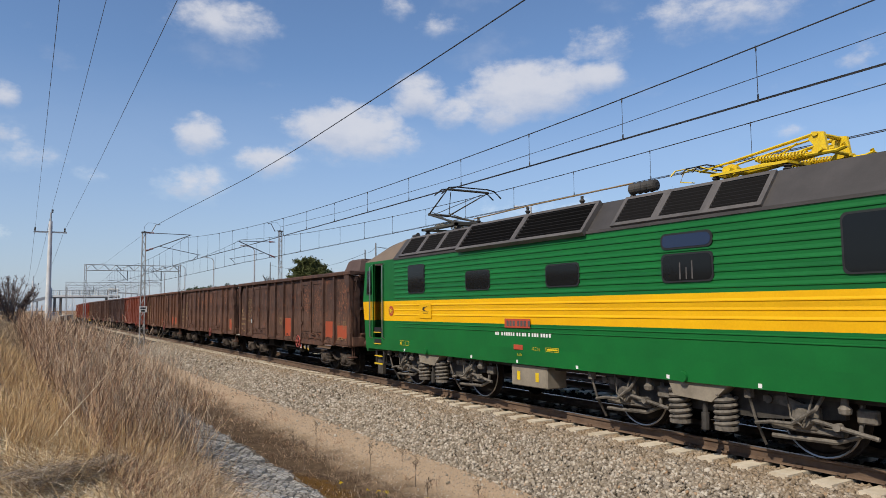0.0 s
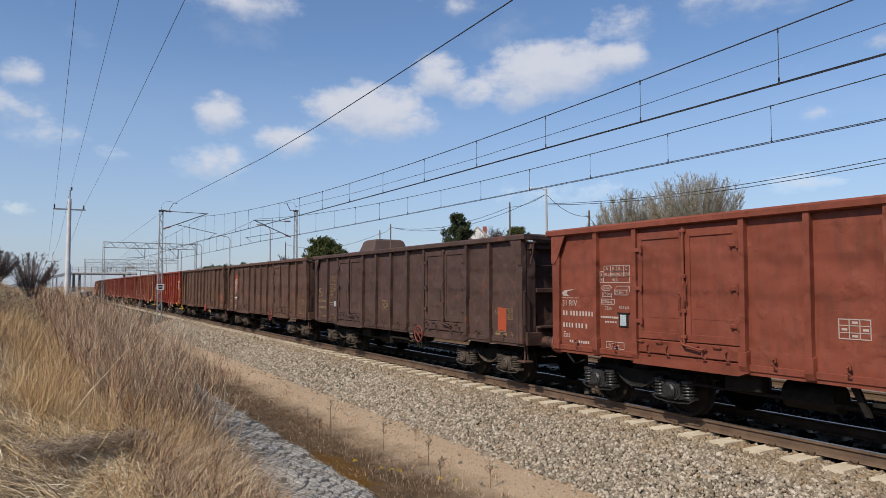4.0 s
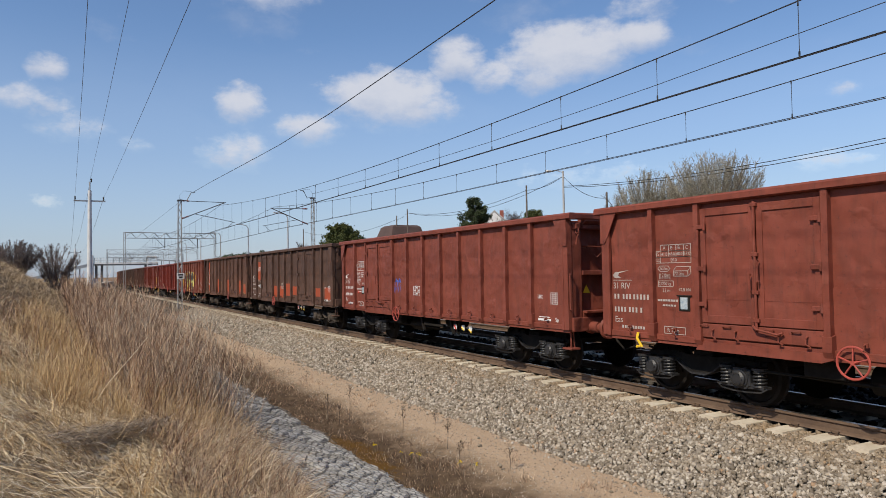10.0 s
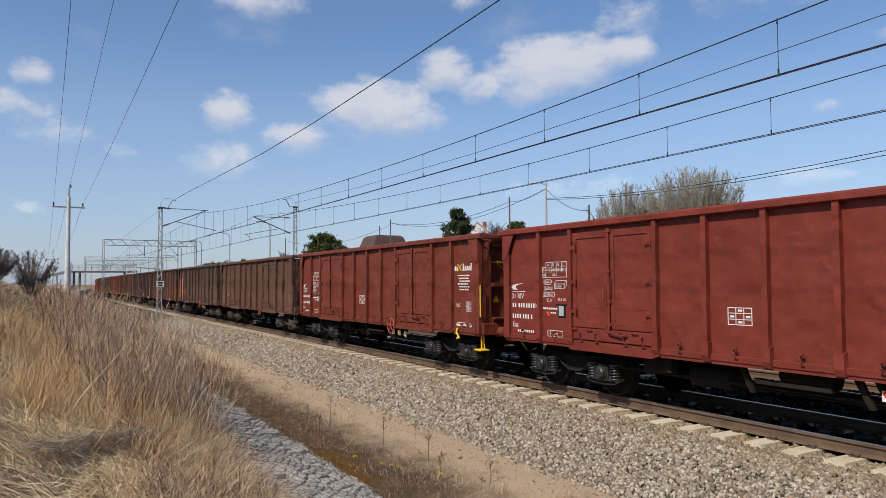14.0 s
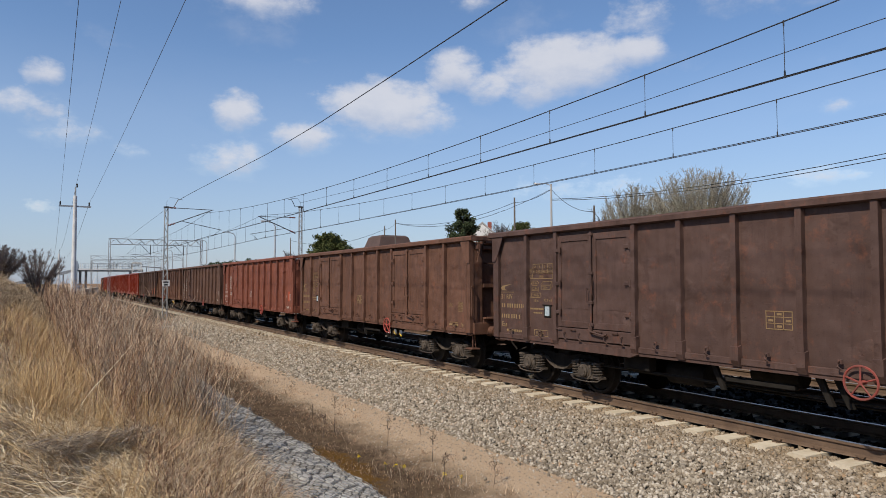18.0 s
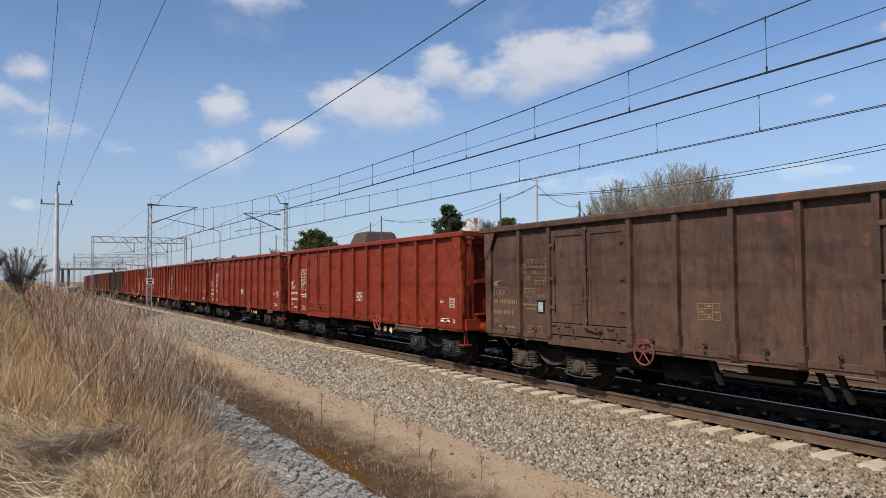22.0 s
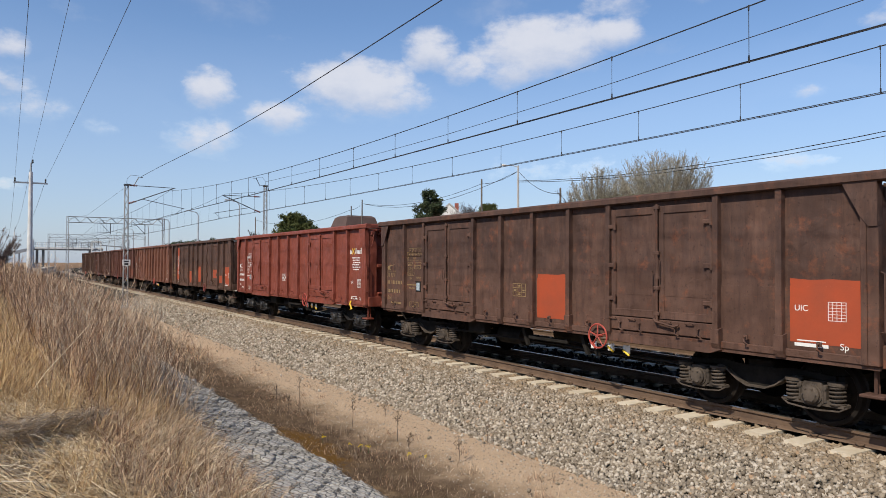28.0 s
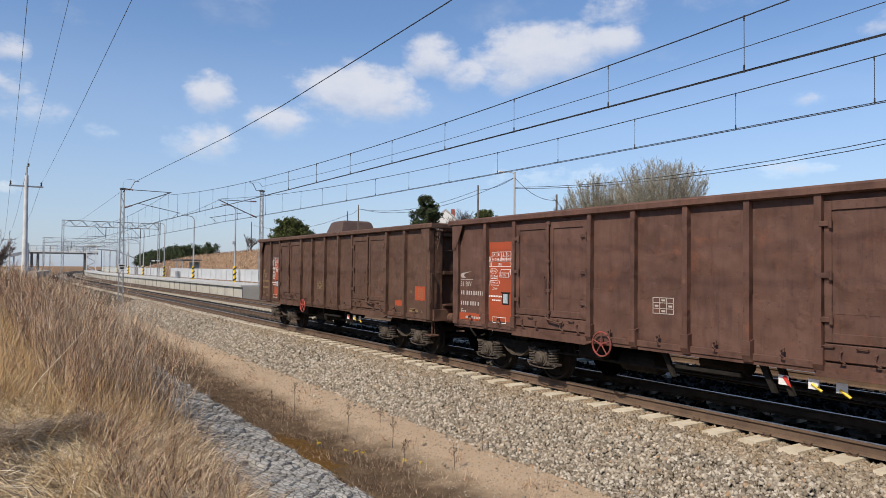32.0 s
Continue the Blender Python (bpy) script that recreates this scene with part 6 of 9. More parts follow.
def locomotive():
    lo = thing("electric_locomotive", "green electric locomotive with a yellow waist band and black roof vents", "locomotive", at=line_pose(LOCO_AT))
    W, Z0, Z1, Z2, ZE = 1.47, 0.95, 1.76, 2.30, 3.45
    door0, door1 = 6.47, 7.10
    back = [(7.58, Z0), (7.70, Z1), (7.80, Z2), (7.62, ZE)]

    def wall(name, z0, z1, material, label=""):
        b = Build()
        y_at = lambda z: float(np.interp(z, [p[1] for p in back], [p[0] for p in back]))
        for sx in (-1, 1):
            cuts = ((-7.7, door0), (door1, None)) if sx < 0 else ((-7.7, None),)
            for a, c in cuts:
                if c is None:
                    b.prism([(a, z0), (y_at(z0), z0), (y_at(z1), z1), (a, z1)], "x", sx * (W - 0.05), sx * W)
                else:
                    b.box(sx * (W - 0.05), sx * W, a, c, z0, z1)
        b.prism([(y_at(z0) - 0.05, z0), (y_at(z0), z0), (y_at(z1), z1), (y_at(z1) - 0.05, z1)], "x", -W + 0.05, W - 0.05)
        b.box(-W, W, -7.75, -7.7, z0, z1)
        return part(name, b, material, lo, label)

    wall("lower_body", Z0 + 0.32, Z1, GREEN, "green lower body side")
    wall("waist_band", Z1, Z2, YELLOWBAND, "yellow waist band")
    wall("upper_body", Z2, ZE - 0.07, GREEN, "green corrugated upper body side")
    skirt, eave = Build(), Build()
    for sx in (-1, 1):
        skirt.prism([(-7.7, Z0), (7.58, Z0), (7.64, Z0 + 0.32), (-7.7, Z0 + 0.32)], "x", sx * (W - 0.06), sx * W)
        eave.prism([(-7.7, ZE - 0.07), (7.64, ZE - 0.07), (7.62, ZE), (-7.7, ZE)], "x", sx * (W - 0.05), sx * W)
    part("skirt", skirt, GREEN, lo)
    part("eave", eave, GREEN, lo)
    # ribs of the corrugated side
    for i in range(9):
        z = 2.36 + 0.117 * i
        part("rib", Build().prism([(-W + 0.002, z), (-W - 0.014, z + 0.012), (-W - 0.014, z + 0.030), (-W + 0.002, z + 0.075)], "y", -7.6, 5.75), GREEN, lo)
    for z in (1.90, 2.03, 2.16):
        part("rib", Build().prism([(-W + 0.002, z), (-W - 0.012, z + 0.010), (-W - 0.012, z + 0.025), (-W + 0.002, z + 0.06)], "y", -7.6, 5.75), YELLOWBAND, lo)
    for z in (1.62, 1.71):
        part("rib", Build().prism([(-W + 0.002, z - 0.035), (-W - 0.014, z - 0.02), (-W - 0.014, z - 0.01), (-W + 0.002, z)], "y", -7.6, 5.7), GREEN, lo)
    # roof
    roof = Build()
    roof.prism([(-W, ZE), (-1.02, 4.02), (-0.5, 4.13), (0.5, 4.13), (1.02, 4.02), (W, ZE)], "y", -7.7, 5.85)
    part("roof", roof, ROOFGREY, lo, "sooty dark grey roof")
    cr = Build()
    a = [(-W, 5.85, ZE), (-1.02, 5.85, 4.02), (1.02, 5.85, 4.02), (W, 5.85, ZE), (-W, 7.62, ZE), (-0.95, 6.95, 3.92), (0.95, 6.95, 3.92), (W, 7.62, ZE), (-0.9, 7.55, 3.62), (0.9, 7.55, 3.62)]
    cr.add(a, [(0, 4, 8, 5, 1), (1, 5, 6, 2), (2, 6, 9, 7, 3), (5, 8, 9, 6), (4, 7, 9, 8), (0, 1, 2, 3)])
    part("cab_roof", cr, CABROOF, lo, "dusty brown cab roof")
    # bays of louvres on the roof slope
    slope = Vector((0.45, 0, 0.57)).normalized()
    for y0, y1, n, proud, foot in ((2.55, 5.50, 3, 0.05, 0.03), (-1.85, 2.45, 2, 0.10, -0.08), (-5.35, -2.45, 3, 0.05, 0.03)):
        def at(u, off):
            p = Vector((-W, 0, ZE)) + slope * u
            out = Vector((-0.785, 0, 0.62))
            return p + out * off
        bay = (y1 - y0) / n
        for i in range(n):
            fr = Build()
            a0, a1 = y0 + bay * i, y0 + bay * (i + 1)
            for ya, yb, u0, u1 in ((a0, a0 + 0.08, foot, 0.71), (a1 - 0.08, a1, foot, 0.71), (a0 + 0.08, a1 - 0.08, 0.645, 0.71), (a0 + 0.08, a1 - 0.08, foot, foot + 0.07)):
                v = [at(u, o) + Vector((0, y, 0)) for o in (0.0, proud) for y in (ya, yb) for u in (u0, u1)]
                fr.add(v, [(0, 1, 3, 2), (4, 6, 7, 5), (0, 4, 5, 1), (2, 3, 7, 6), (0, 2, 6, 4), (1, 5, 7, 3)])
            frame_part = part("vent_frame", fr, FRAMEGREY, lo, "grey roof vent frame")
            v = [at(u, 0.012) + Vector((0, y, 0)) for y in (a0 + 0.07, a1 - 0.07) for u in (foot + 0.06, 0.66)]
            part("vent_backing", Build().add(v, [(0, 1, 3, 2)]), LOUVRE, frame_part)
            for j in range(7):
                u = foot + 0.09 + (0.53 - foot) * j / 6.5
                v = [at(u + du, o) + Vector((0, y, 0)) for y in (a0 + 0.08, a1 - 0.08) for du, o in ((0, 0.015), (0.03, proud - 0.005), (0.042, proud - 0.005), (0.015, 0.015))]
                part("slat", Build().add(v, [(0, 1, 2, 3), (4, 7, 6, 5), (0, 4, 5, 1), (1, 5, 6, 2), (2, 6, 7, 3), (3, 7, 4, 0)]), SLAT, frame_part)
    part("gutter", Build().box(-W - 0.02, -W + 0.02, -7.6, 5.8, ZE - 0.03, ZE + 0.02), ROOFGREY, lo)
    # windows
    for y0, y1, z0, z1 in ((4.09, 4.94, 2.50, 3.21), (1.23, 2.16, 2.51, 2.92), (-1.62, -0.70, 2.50, 2.91), (-4.52, -3.58, 3.01, 3.23), (-4.52, -3.58, 2.49, 2.91), (-7.35, -6.45, 2.50, 3.24), (7.22, 7.50, 2.50, 3.20)):
        if y0 > 7:
            shape = lambda e: [(7.22 - e, 2.52 - e), (7.50 + e, 2.52 - e), (7.44 + e, 3.18 + e), (7.26 - e, 3.18 + e)]
        else:
            def shape(e):
                c = 0.095 if z1 - z0 < 0.3 else 0.085
                pts = []
                for sy_, sz_, a_ in ((y1 + e - c, z1 + e - c, 0), (y0 - e + c, z1 + e - c, 90), (y0 - e + c, z0 - e + c, 180), (y1 + e - c, z0 - e + c, 270)):
                    pts += [(sy_ + c * math.cos(radians(a_ + 22.5 * i)), sz_ + c * math.sin(radians(a_ + 22.5 * i))) for i in range(5)]
                return pts
        fr = part("window", Build().prism(shape(0.018), "x", -W - 0.022, -W + 0.01), BLACK, lo, "dark window with black rubber seal")
        part("pane", Build().prism(shape(-0.012), "x", -W - 0.027, -W - 0.021), BLUEPANE if z0 > 2.9 else GLASS, fr, "pane coloured blue like mirrored sky" if z0 > 2.9 else "")
        if y0 < -4 and z0 < 2.6 and y1 > -4:
            for y_, zt in ((-3.93, 2.78), (-4.05, 2.70), (-4.16, 2.80)):
                part("cab_fitting", Build().box(-W - 0.0285, -W - 0.0275, y_ - 0.012, y_ + 0.012, 2.52, zt), FRAMEGREY, fr)
    # cab door, open inwards
    part("doorway", Build().box(-0.60, -0.56, door0 - 0.3, door1 + 0.3, 1.2, 3.4).box(-1.42, -0.6, door0 - 0.34, door0 - 0.30, 1.2, 3.4).box(-1.42, -0.6, door0 - 0.3, door1 + 0.2, 1.18, 1.22), BLACK, lo, "dark cab interior behind the open door")
    door = part("cab_door", Build().box(-1.20, -1.16, door0 + 0.12, door1 + 0.05, 1.25, 1.76).box(-1.20, -1.16, door0 + 0.12, door1 + 0.05, 2.30, 2.62).box(-1.20, -1.16, door0 + 0.12, door0 + 0.2, 2.62, 3.3).box(-1.20, -1.16, door1 - 0.08, door1 + 0.05, 2.62, 3.3), GREEN, lo, "green inner cab door standing open")
    part("door_band", Build().box(-1.201, -1.159, door0 + 0.12, door1 + 0.05, 1.762, 2.298), YELLOWBAND, door)
    part("door_frame", Build().box(-W - 0.012, -W + 0.03, door0 - 0.03, door0, 1.27, 3.38).box(-W - 0.012, -W + 0.03, door1, door1 + 0.03, 1.27, 3.38), GREEN, lo)
    for y in (door0 - 0.08, door1 + 0.09):
        part("grab_rail", Build().tube([(-W, y, 1.25), (-W - 0.07, y, 1.30), (-W - 0.07, y, 3.30), (-W, y, 3.36)], 0.02, 8), BRIGHT, lo, "long pale steel grab rail")
    for z in (1.10, 1.42):
        st = part("step_recess", Build().box(-W - 0.006, -W + 0.02, 6.58, 7.02, z, z + 0.14), BLACK, lo)
        part("tread", Build().box(-W - 0.03, -W - 0.007, 6.58, 7.02, z - 0.01, z + 0.015), PANTOYELLOW, st, "yellow step tread")
    part("hanging_step", Build().box(-1.44, -1.2, 6.55, 7.05, 0.52, 0.55).box(-1.42, -1.38, 6.55, 6.59, 0.52, 0.97).box(-1.42, -1.38, 7.01, 7.05, 0.52, 0.97), LOCOGRIME, lo)
    part("tread", Build().box(-1.46, -1.44, 6.55, 7.05, 0.52, 0.56).box(-1.46, -1.44, 6.55, 7.05, 0.74, 0.77), PANTOYELLOW, lo, "yellow step edge")
    # marks
    part("round_badge", Build().lathe([(-W - 0.016, 0.02), (-W - 0.016, 0.135), (-W + 0.01, 0.14)], (0, 5.95, 2.03), 24), PLATERED, lo, "round red badge with a yellow diode sign")
    part("badge_sign", Build().prism([(6.02, 1.95), (6.02, 2.11), (5.90, 2.03)], "x", -W - 0.022, -W - 0.017).box(-W - 0.022, -W - 0.017, 5.875, 5.895, 1.95, 2.11).box(-W - 0.022, -W - 0.017, 5.83, 6.07, 2.022, 2.038), PANTOYELLOW, lo)
    part("number_plate", Build().box(-W - 0.03, -W - 0.01, -0.17, 0.68, 1.68, 1.87, 0.006), PLATERED, lo, "cast red number plate")
    part("plate_bars", flat_bars([(0.60 - 0.105 * i - 0.07, 0.60 - 0.105 * i, 1.72, 1.83) for i in (0, 1, 2, 3.5, 4.5, 5.5, 6.8)], -W - 0.030), FRAMEGREY, lo)
    part("company_panel", Build().box(-W - 0.020, -W - 0.012, 3.75, 4.35, 1.84, 2.24, 0.003), YELLOWBAND, lo, "yellow panel with a small dark swoosh")
    part("swoosh", Build().prism([(4.20, 2.07), (4.14, 2.12), (3.92, 2.15), (4.08, 2.09), (4.10, 2.06), (3.98, 2.03), (4.14, 2.03)], "x", -W - 0.024, -W - 0.021), BLACK, lo)
    part("company_bars", flat_bars([(4.15 - 0.045 * i - 0.03, 4.15 - 0.045 * i, 1.965, 1.985) for i in range(6)] + [(3.86, 4.22, 2.005, 2.012)], -W - 0.021), BLACK, lo)
    part("registration_bars", flat_bars([(1.05 - 0.078 * i - 0.05, 1.05 - 0.078 * i, 1.515, 1.585) for i in (0, 1, 2.8, 4, 5, 6, 7, 8, 9.6, 10.6, 12, 13, 14.6, 16, 17, 18, 19.6, 20.6, 21.6, 22.8)], -W - 0.001), WHITE, lo)
    part("maker_plate", Build().box(-W - 0.015, -W, 0.10, 0.40, 1.24, 1.34, 0.004), PLATERED, lo)
    part("data_panel", flat_bars(outline_bars(4.95, 5.45, 1.12, 1.24, 0.008) + [(5.35, 5.36, 1.12, 1.24), (5.15, 5.16, 1.12, 1.24), (5.37, 5.43, 1.15, 1.20)], -W - 0.001), PANTOYELLOW, lo)
    o = part("length_text", words("17.21m", 0.09, PANTOYELLOW), None, lo, "small yellow length marking")
    o.matrix_basis = pose(-W - 0.004, -0.18, 1.25)
    o = part("length_text", words("8.17m", 0.07, PANTOYELLOW), None, lo)
    o.matrix_basis = pose(-W - 0.004, 0.30, 1.12)
    part("data_bars", flat_bars(outline_bars(-1.0, -0.62, 1.24, 1.32, 0.008) + [(-0.97, -0.65, 1.265, 1.295)], -W - 0.001), PANTOYELLOW, lo)
    for y in (5.2, 2.0, -1.5, -3.6, -5.2, 0.3):
        part("jacking_mark", flat_bars([(y - 0.03, y + 0.03, 0.97, 1.03)], -W - 0.001), WHITE, lo)
    for y in (4.05, -3.9):
        part("jacking_pad", Build().lathe([(-W - 0.05, 0.03), (-W - 0.05, 0.08), (-W + 0.02, 0.09)], (0, y, 1.02), 14), GREEN, lo)
    # running gear
    for by in (4.05, -4.05):
        bog = part("bogie", Build().prism([(-2.1, 0.62), (-2.1, 0.85), (2.1, 0.85), (2.1, 0.62), (0.9, 0.50), (-0.9, 0.50)], "x", -1.12, -1.02).prism([(-2.1, 0.62), (-2.1, 0.85), (2.1, 0.85), (2.1, 0.62), (0.9, 0.50), (-0.9, 0.50)], "x", 1.02, 1.12).box(-1.02, 1.02, -0.35, 0.35, 0.55, 0.85), LOCOGRIME, lo, "grimy locomotive bogie")
        bog.matrix_basis = pose(0, by, 0)
        for wy in (-1.6, 1.6):
            ws = Build().cyl((-1.0, 0, 0), (1.0, 0, 0), 0.09, 10)
            for sx in (-1, 1):
                ws.lathe([(sx * d, r) for d, r in ((0.685, 0.1), (0.685, 0.63), (0.705, 0.63), (0.72, 0.605), (0.82, 0.595), (0.825, 0.52), (0.79, 0.50), (0.77, 0.24), (0.83, 0.17), (0.83, 0.1))], (0, 0, 0), 32)
            w = part("wheelset", ws.mesh("wheelset", TREAD, True), None, bog)
            w.matrix_parent_inverse = Matrix.Translation((0, wy, 0.6))
            part("axle_box", Build().box(-1.22, -1.05, wy - 0.2, wy + 0.2, 0.42, 0.78, 0.04).lathe([(-1.30, 0.03), (-1.29, 0.13), (-1.22, 0.15)], (0, wy, 0.6), 14).box(-1.2, -1.05, wy - 0.5, wy + 0.5, 0.40, 0.48, 0.02), LOCODUST, bog)
            part("hose", Build().tube([(-1.25, wy - 0.3, 0.92), (-1.35, wy - 0.25, 0.75), (-1.33, wy + 0.1, 0.52), (-1.28, wy + 0.45, 0.50), (-1.25, wy + 0.7, 0.45)], 0.028, 6), LOCODUST, bog)
            part("sandbox_pipe", Build().cyl((-1.30, wy + 0.75, 0.93), (-1.30, wy + 0.75, 0.80), 0.07, 8).tube([(-1.30, wy + 0.75, 0.80), (-1.22, wy + 0.70, 0.45), (-1.0, wy + 0.72, 0.12)], 0.022, 6), LOCODUST, bog)
            part("brake_rigging", Build().tube([(-1.16, wy - 0.75, 0.85), (-1.18, wy - 0.72, 0.45), (-1.16, wy - 0.40, 0.33), (-1.16, wy + 0.5, 0.30)], 0.035, 6).box(-1.24, -1.12, wy - 0.95, wy - 0.7, 0.62, 0.80, 0.02), LOCODUST, bog)
        for wy in (-1.6, 1.6):
            part("wheel_rim", Build().ring((-0.828, wy, 0.6), (1, 0, 0), 0.565, 0.016, 36, 5), BRIGHT, bog, "bright worn wheel rim")
            part("guide_arm", Build().prism([(wy - 0.15, 0.72), (wy + 0.25, 0.86), (wy + 0.60, 0.84), (wy + 0.60, 0.76), (wy + 0.25, 0.72), (wy - 0.1, 0.55)], "x", -1.20, -1.13).cyl((-1.24, wy + 0.50, 0.80), (-1.12, wy + 0.50, 0.80), 0.06, 10), LOCODUST, bog)
            part("cable_loop", Build().tube([(-1.30, wy - 0.2, 0.93), (-1.36, wy - 0.15, 0.70), (-1.35, wy - 0.05, 0.52), (-1.32, wy + 0.12, 0.60), (-1.28, wy + 0.2, 0.93)], 0.014, 5), LOCODUST, bog)
            part("valve", Build().lathe([(0.72, 0.03), (0.74, 0.075), (0.80, 0.085), (0.84, 0.05), (0.95, 0.04)], (-1.33, wy - 0.62, 0), 10, "z"), LOCODUST, bog)
            part("link_bar", Build().tube([(-1.24, wy + 0.05, 0.62), (-1.30, wy - 0.5, 0.55), (-1.30, wy - 1.0, 0.47)], 0.03, 6).cyl((-1.34, wy - 0.5, 0.55), (-1.24, wy - 0.5, 0.55), 0.055, 8), LOCODUST, bog)
        for sy in (-0.42, 0.42):
            part("spring", Build().coil((-1.25, sy, 0), 0.15, 0.035, 0.33, 0.80, 5.5, 12).cyl((-1.25, sy, 0.28), (-1.25, sy, 0.34), 0.17, 14).cyl((-1.25, sy, 0.3), (-1.25, sy, 0.8), 0.10, 10), LOCODUST, bog, "large grey coil spring")
        part("damper", Build().cyl((-1.32, -0.1, 0.35), (-1.32, -0.12, 0.9), 0.04, 8).cyl((-1.32, -0.1, 0.25), (-1.32, -0.11, 0.5), 0.06, 8), LOCOGRIME, bog)
        part("bracket_box", Build().prism([(-0.55, 0.95), (0.55, 0.95), (0.45, 0.72), (-0.25, 0.68)], "x", -1.42, -1.2), BOXBEIGE, lo, "dusty grey bracket under the body").matrix_basis = pose(0, by + (-0.05), 0)
    part("battery_box", Build().box(-1.40, -0.9, -0.56, 0.60, 0.50, 0.94, 0.02), BOXBEIGE, lo, "dusty beige equipment box")
    for y in (-0.25, 0.35):
        part("box_sign", flat_bars([(y - 0.05, y + 0.05, 0.62, 0.80)], -1.401), PANTOYELLOW, lo)
    part("underframe", Build().box(-1.2, 1.2, -7.4, 7.4, 0.86, 1.0), LOCOGRIME, lo)
    for y, sg in ((7.7, 1), (-7.7, -1)):
        part("headstock", Build().box(-1.40, 1.40, y - 0.15, y + 0.02, 0.85, 1.28, 0.02), GREEN, lo)
        for x in (-0.875, 0.875):
            bu = Build().lathe([(0, 0.14), (0.05, 0.15), (0.06, 0.11), (0.32, 0.11), (0.325, 0.09), (0.55, 0.09), (0.56, 0.21), (0.60, 0.22), (0.63, 0.1)], (0, 0, 0), 18, "y")
            o = part("buffer", bu.mesh("buffer", LOCOGRIME, True), None, lo)
            o.matrix_basis = pose(x, y, 1.04) if sg > 0 else pose(x, y, 1.04, 0, 0, 180)
    part("snow_plough", Build().box(-1.15, -1.0, 7.2, 7.5, 0.18, 0.75, 0.03), LOCOGRIME, lo)
    part("brake_hose", Build().tube([(-0.6, 7.7, 0.9), (-0.62, 7.95, 0.75), (-0.55, 8.05, 0.45), (-0.4, 8.1, 0.40)], 0.03, 6), BLACK, lo)
    # roof gear
    def pantograph(y, raised, material, label, flip=1):
        p = part("pantograph", Build().box(-0.75, 0.75, -0.9, -0.8, 4.22, 4.28).box(-0.75, 0.75, 0.8, 0.9, 4.22, 4.28).box(-0.75, -0.68, -0.9, 0.9, 4.22, 4.28).box(0.68, 0.75, -0.9, 0.9, 4.22, 4.28), material, lo, label)
        p.matrix_basis = pose(0, y, 0, 0, 0, 0 if flip > 0 else 180)
        knee = (1.2, 4.75) if raised else (1.15, 4.40)
        head = (-0.35, 5.22) if raised else (-0.85, 4.55)
        for sx in (-0.55, 0.55):
            part("lower_arm", Build().tube([(sx, -0.7, 4.28), (sx * 0.6, knee[0], knee[1])], [0.034, 0.026], 8), material, p)
            part("upper_arm", Build().tube([(sx * 0.6, knee[0], knee[1]), (sx * 1.2, head[0], head[1])], [0.022, 0.016], 8), material, p)
            part("tie_rod", Build().tube([(sx * 0.8, -0.4, 4.30), (sx * 0.5, knee[0] - 0.1, knee[1] + 0.06)], 0.012, 5).tube([(sx * 0.4, knee[0] - 0.2, knee[1]), (-sx * 0.9, head[0] + 0.1, head[1] - 0.05)], 0.011, 5), material, p)
            part("spring", Build().coil((0, 0, 0), 0.07, 0.014, -0.55, 0.55, 16, 8).mesh("spring", material), None, p).matrix_basis = pose(sx * 0.5, 0.35, 4.36, 90)
        part("cross_tube", Build().cyl((-0.7, -0.7, 4.28), (0.7, -0.7, 4.28), 0.06, 8).cyl((-0.35, knee[0], knee[1]), (0.35, knee[0], knee[1]), 0.035, 8).cyl((-0.66, head[0], head[1]), (0.66, head[0], head[1]), 0.03, 8), material, p)
        for dy in (-0.18, 0.18):
            part("collector_strip", Build().tube([(-0.95, head[0] + dy, head[1] - 0.16), (-0.72, head[0] + dy, head[1] + 0.02), (-0.5, head[0] + dy, head[1] + 0.05), (0.5, head[0] + dy, head[1] + 0.05), (0.72, head[0] + dy, head[1] + 0.02), (0.95, head[0] + dy, head[1] - 0.16)], 0.018, 6), BLACK if raised else material, p)
        for sx in (-0.6, 0.6):
            for sy in (-0.8, 0.8):
                part("insulator", Build().lathe([(4.02, 0.06), (4.06, 0.09), (4.10, 0.05), (4.14, 0.09), (4.18, 0.05), (4.23, 0.07)], (sx, sy, 0), 10, "z"), LOCOGRIME, p)

    pantograph(4.6, True, PANTODARK, "raised dark pantograph with yellow joints")
    # the other pantograph lies folded; its knee points to the near end
    py = -4.35
    p = part("pantograph", Build().box(-0.72, 0.72, 0.75, 0.87, 4.20, 4.27).box(-0.72, 0.72, -0.95, -0.83, 4.20, 4.27).box(-0.72, -0.64, -0.83, 0.75, 4.20, 4.27).box(0.64, 0.72, -0.83, 0.75, 4.20, 4.27), PANTOYELLOW, lo, "folded yellow pantograph")
    p.matrix_basis = Matrix.Translation((0, py - 0.2, 4.20)) @ Matrix.Diagonal((0.9, 0.74, 0.58, 1)) @ Matrix.Translation((0, 0, -4.20))
    part("main_shaft", Build().cyl((-0.62, 0.55, 4.36), (0.62, 0.55, 4.36), 0.10, 12).cyl((-0.50, 0.55, 4.36), (-0.40, 0.55, 4.36), 0.17, 12).cyl((0.40, 0.55, 4.36), (0.50, 0.55, 4.36), 0.17, 12), PANTOYELLOW, p)
    part("lower_arm", Build().tube([(0, 0.55, 4.38), (0, -0.5, 4.48), (0, -1.45, 4.56)], [0.13, 0.10, 0.07], 10), PANTOYELLOW, p)
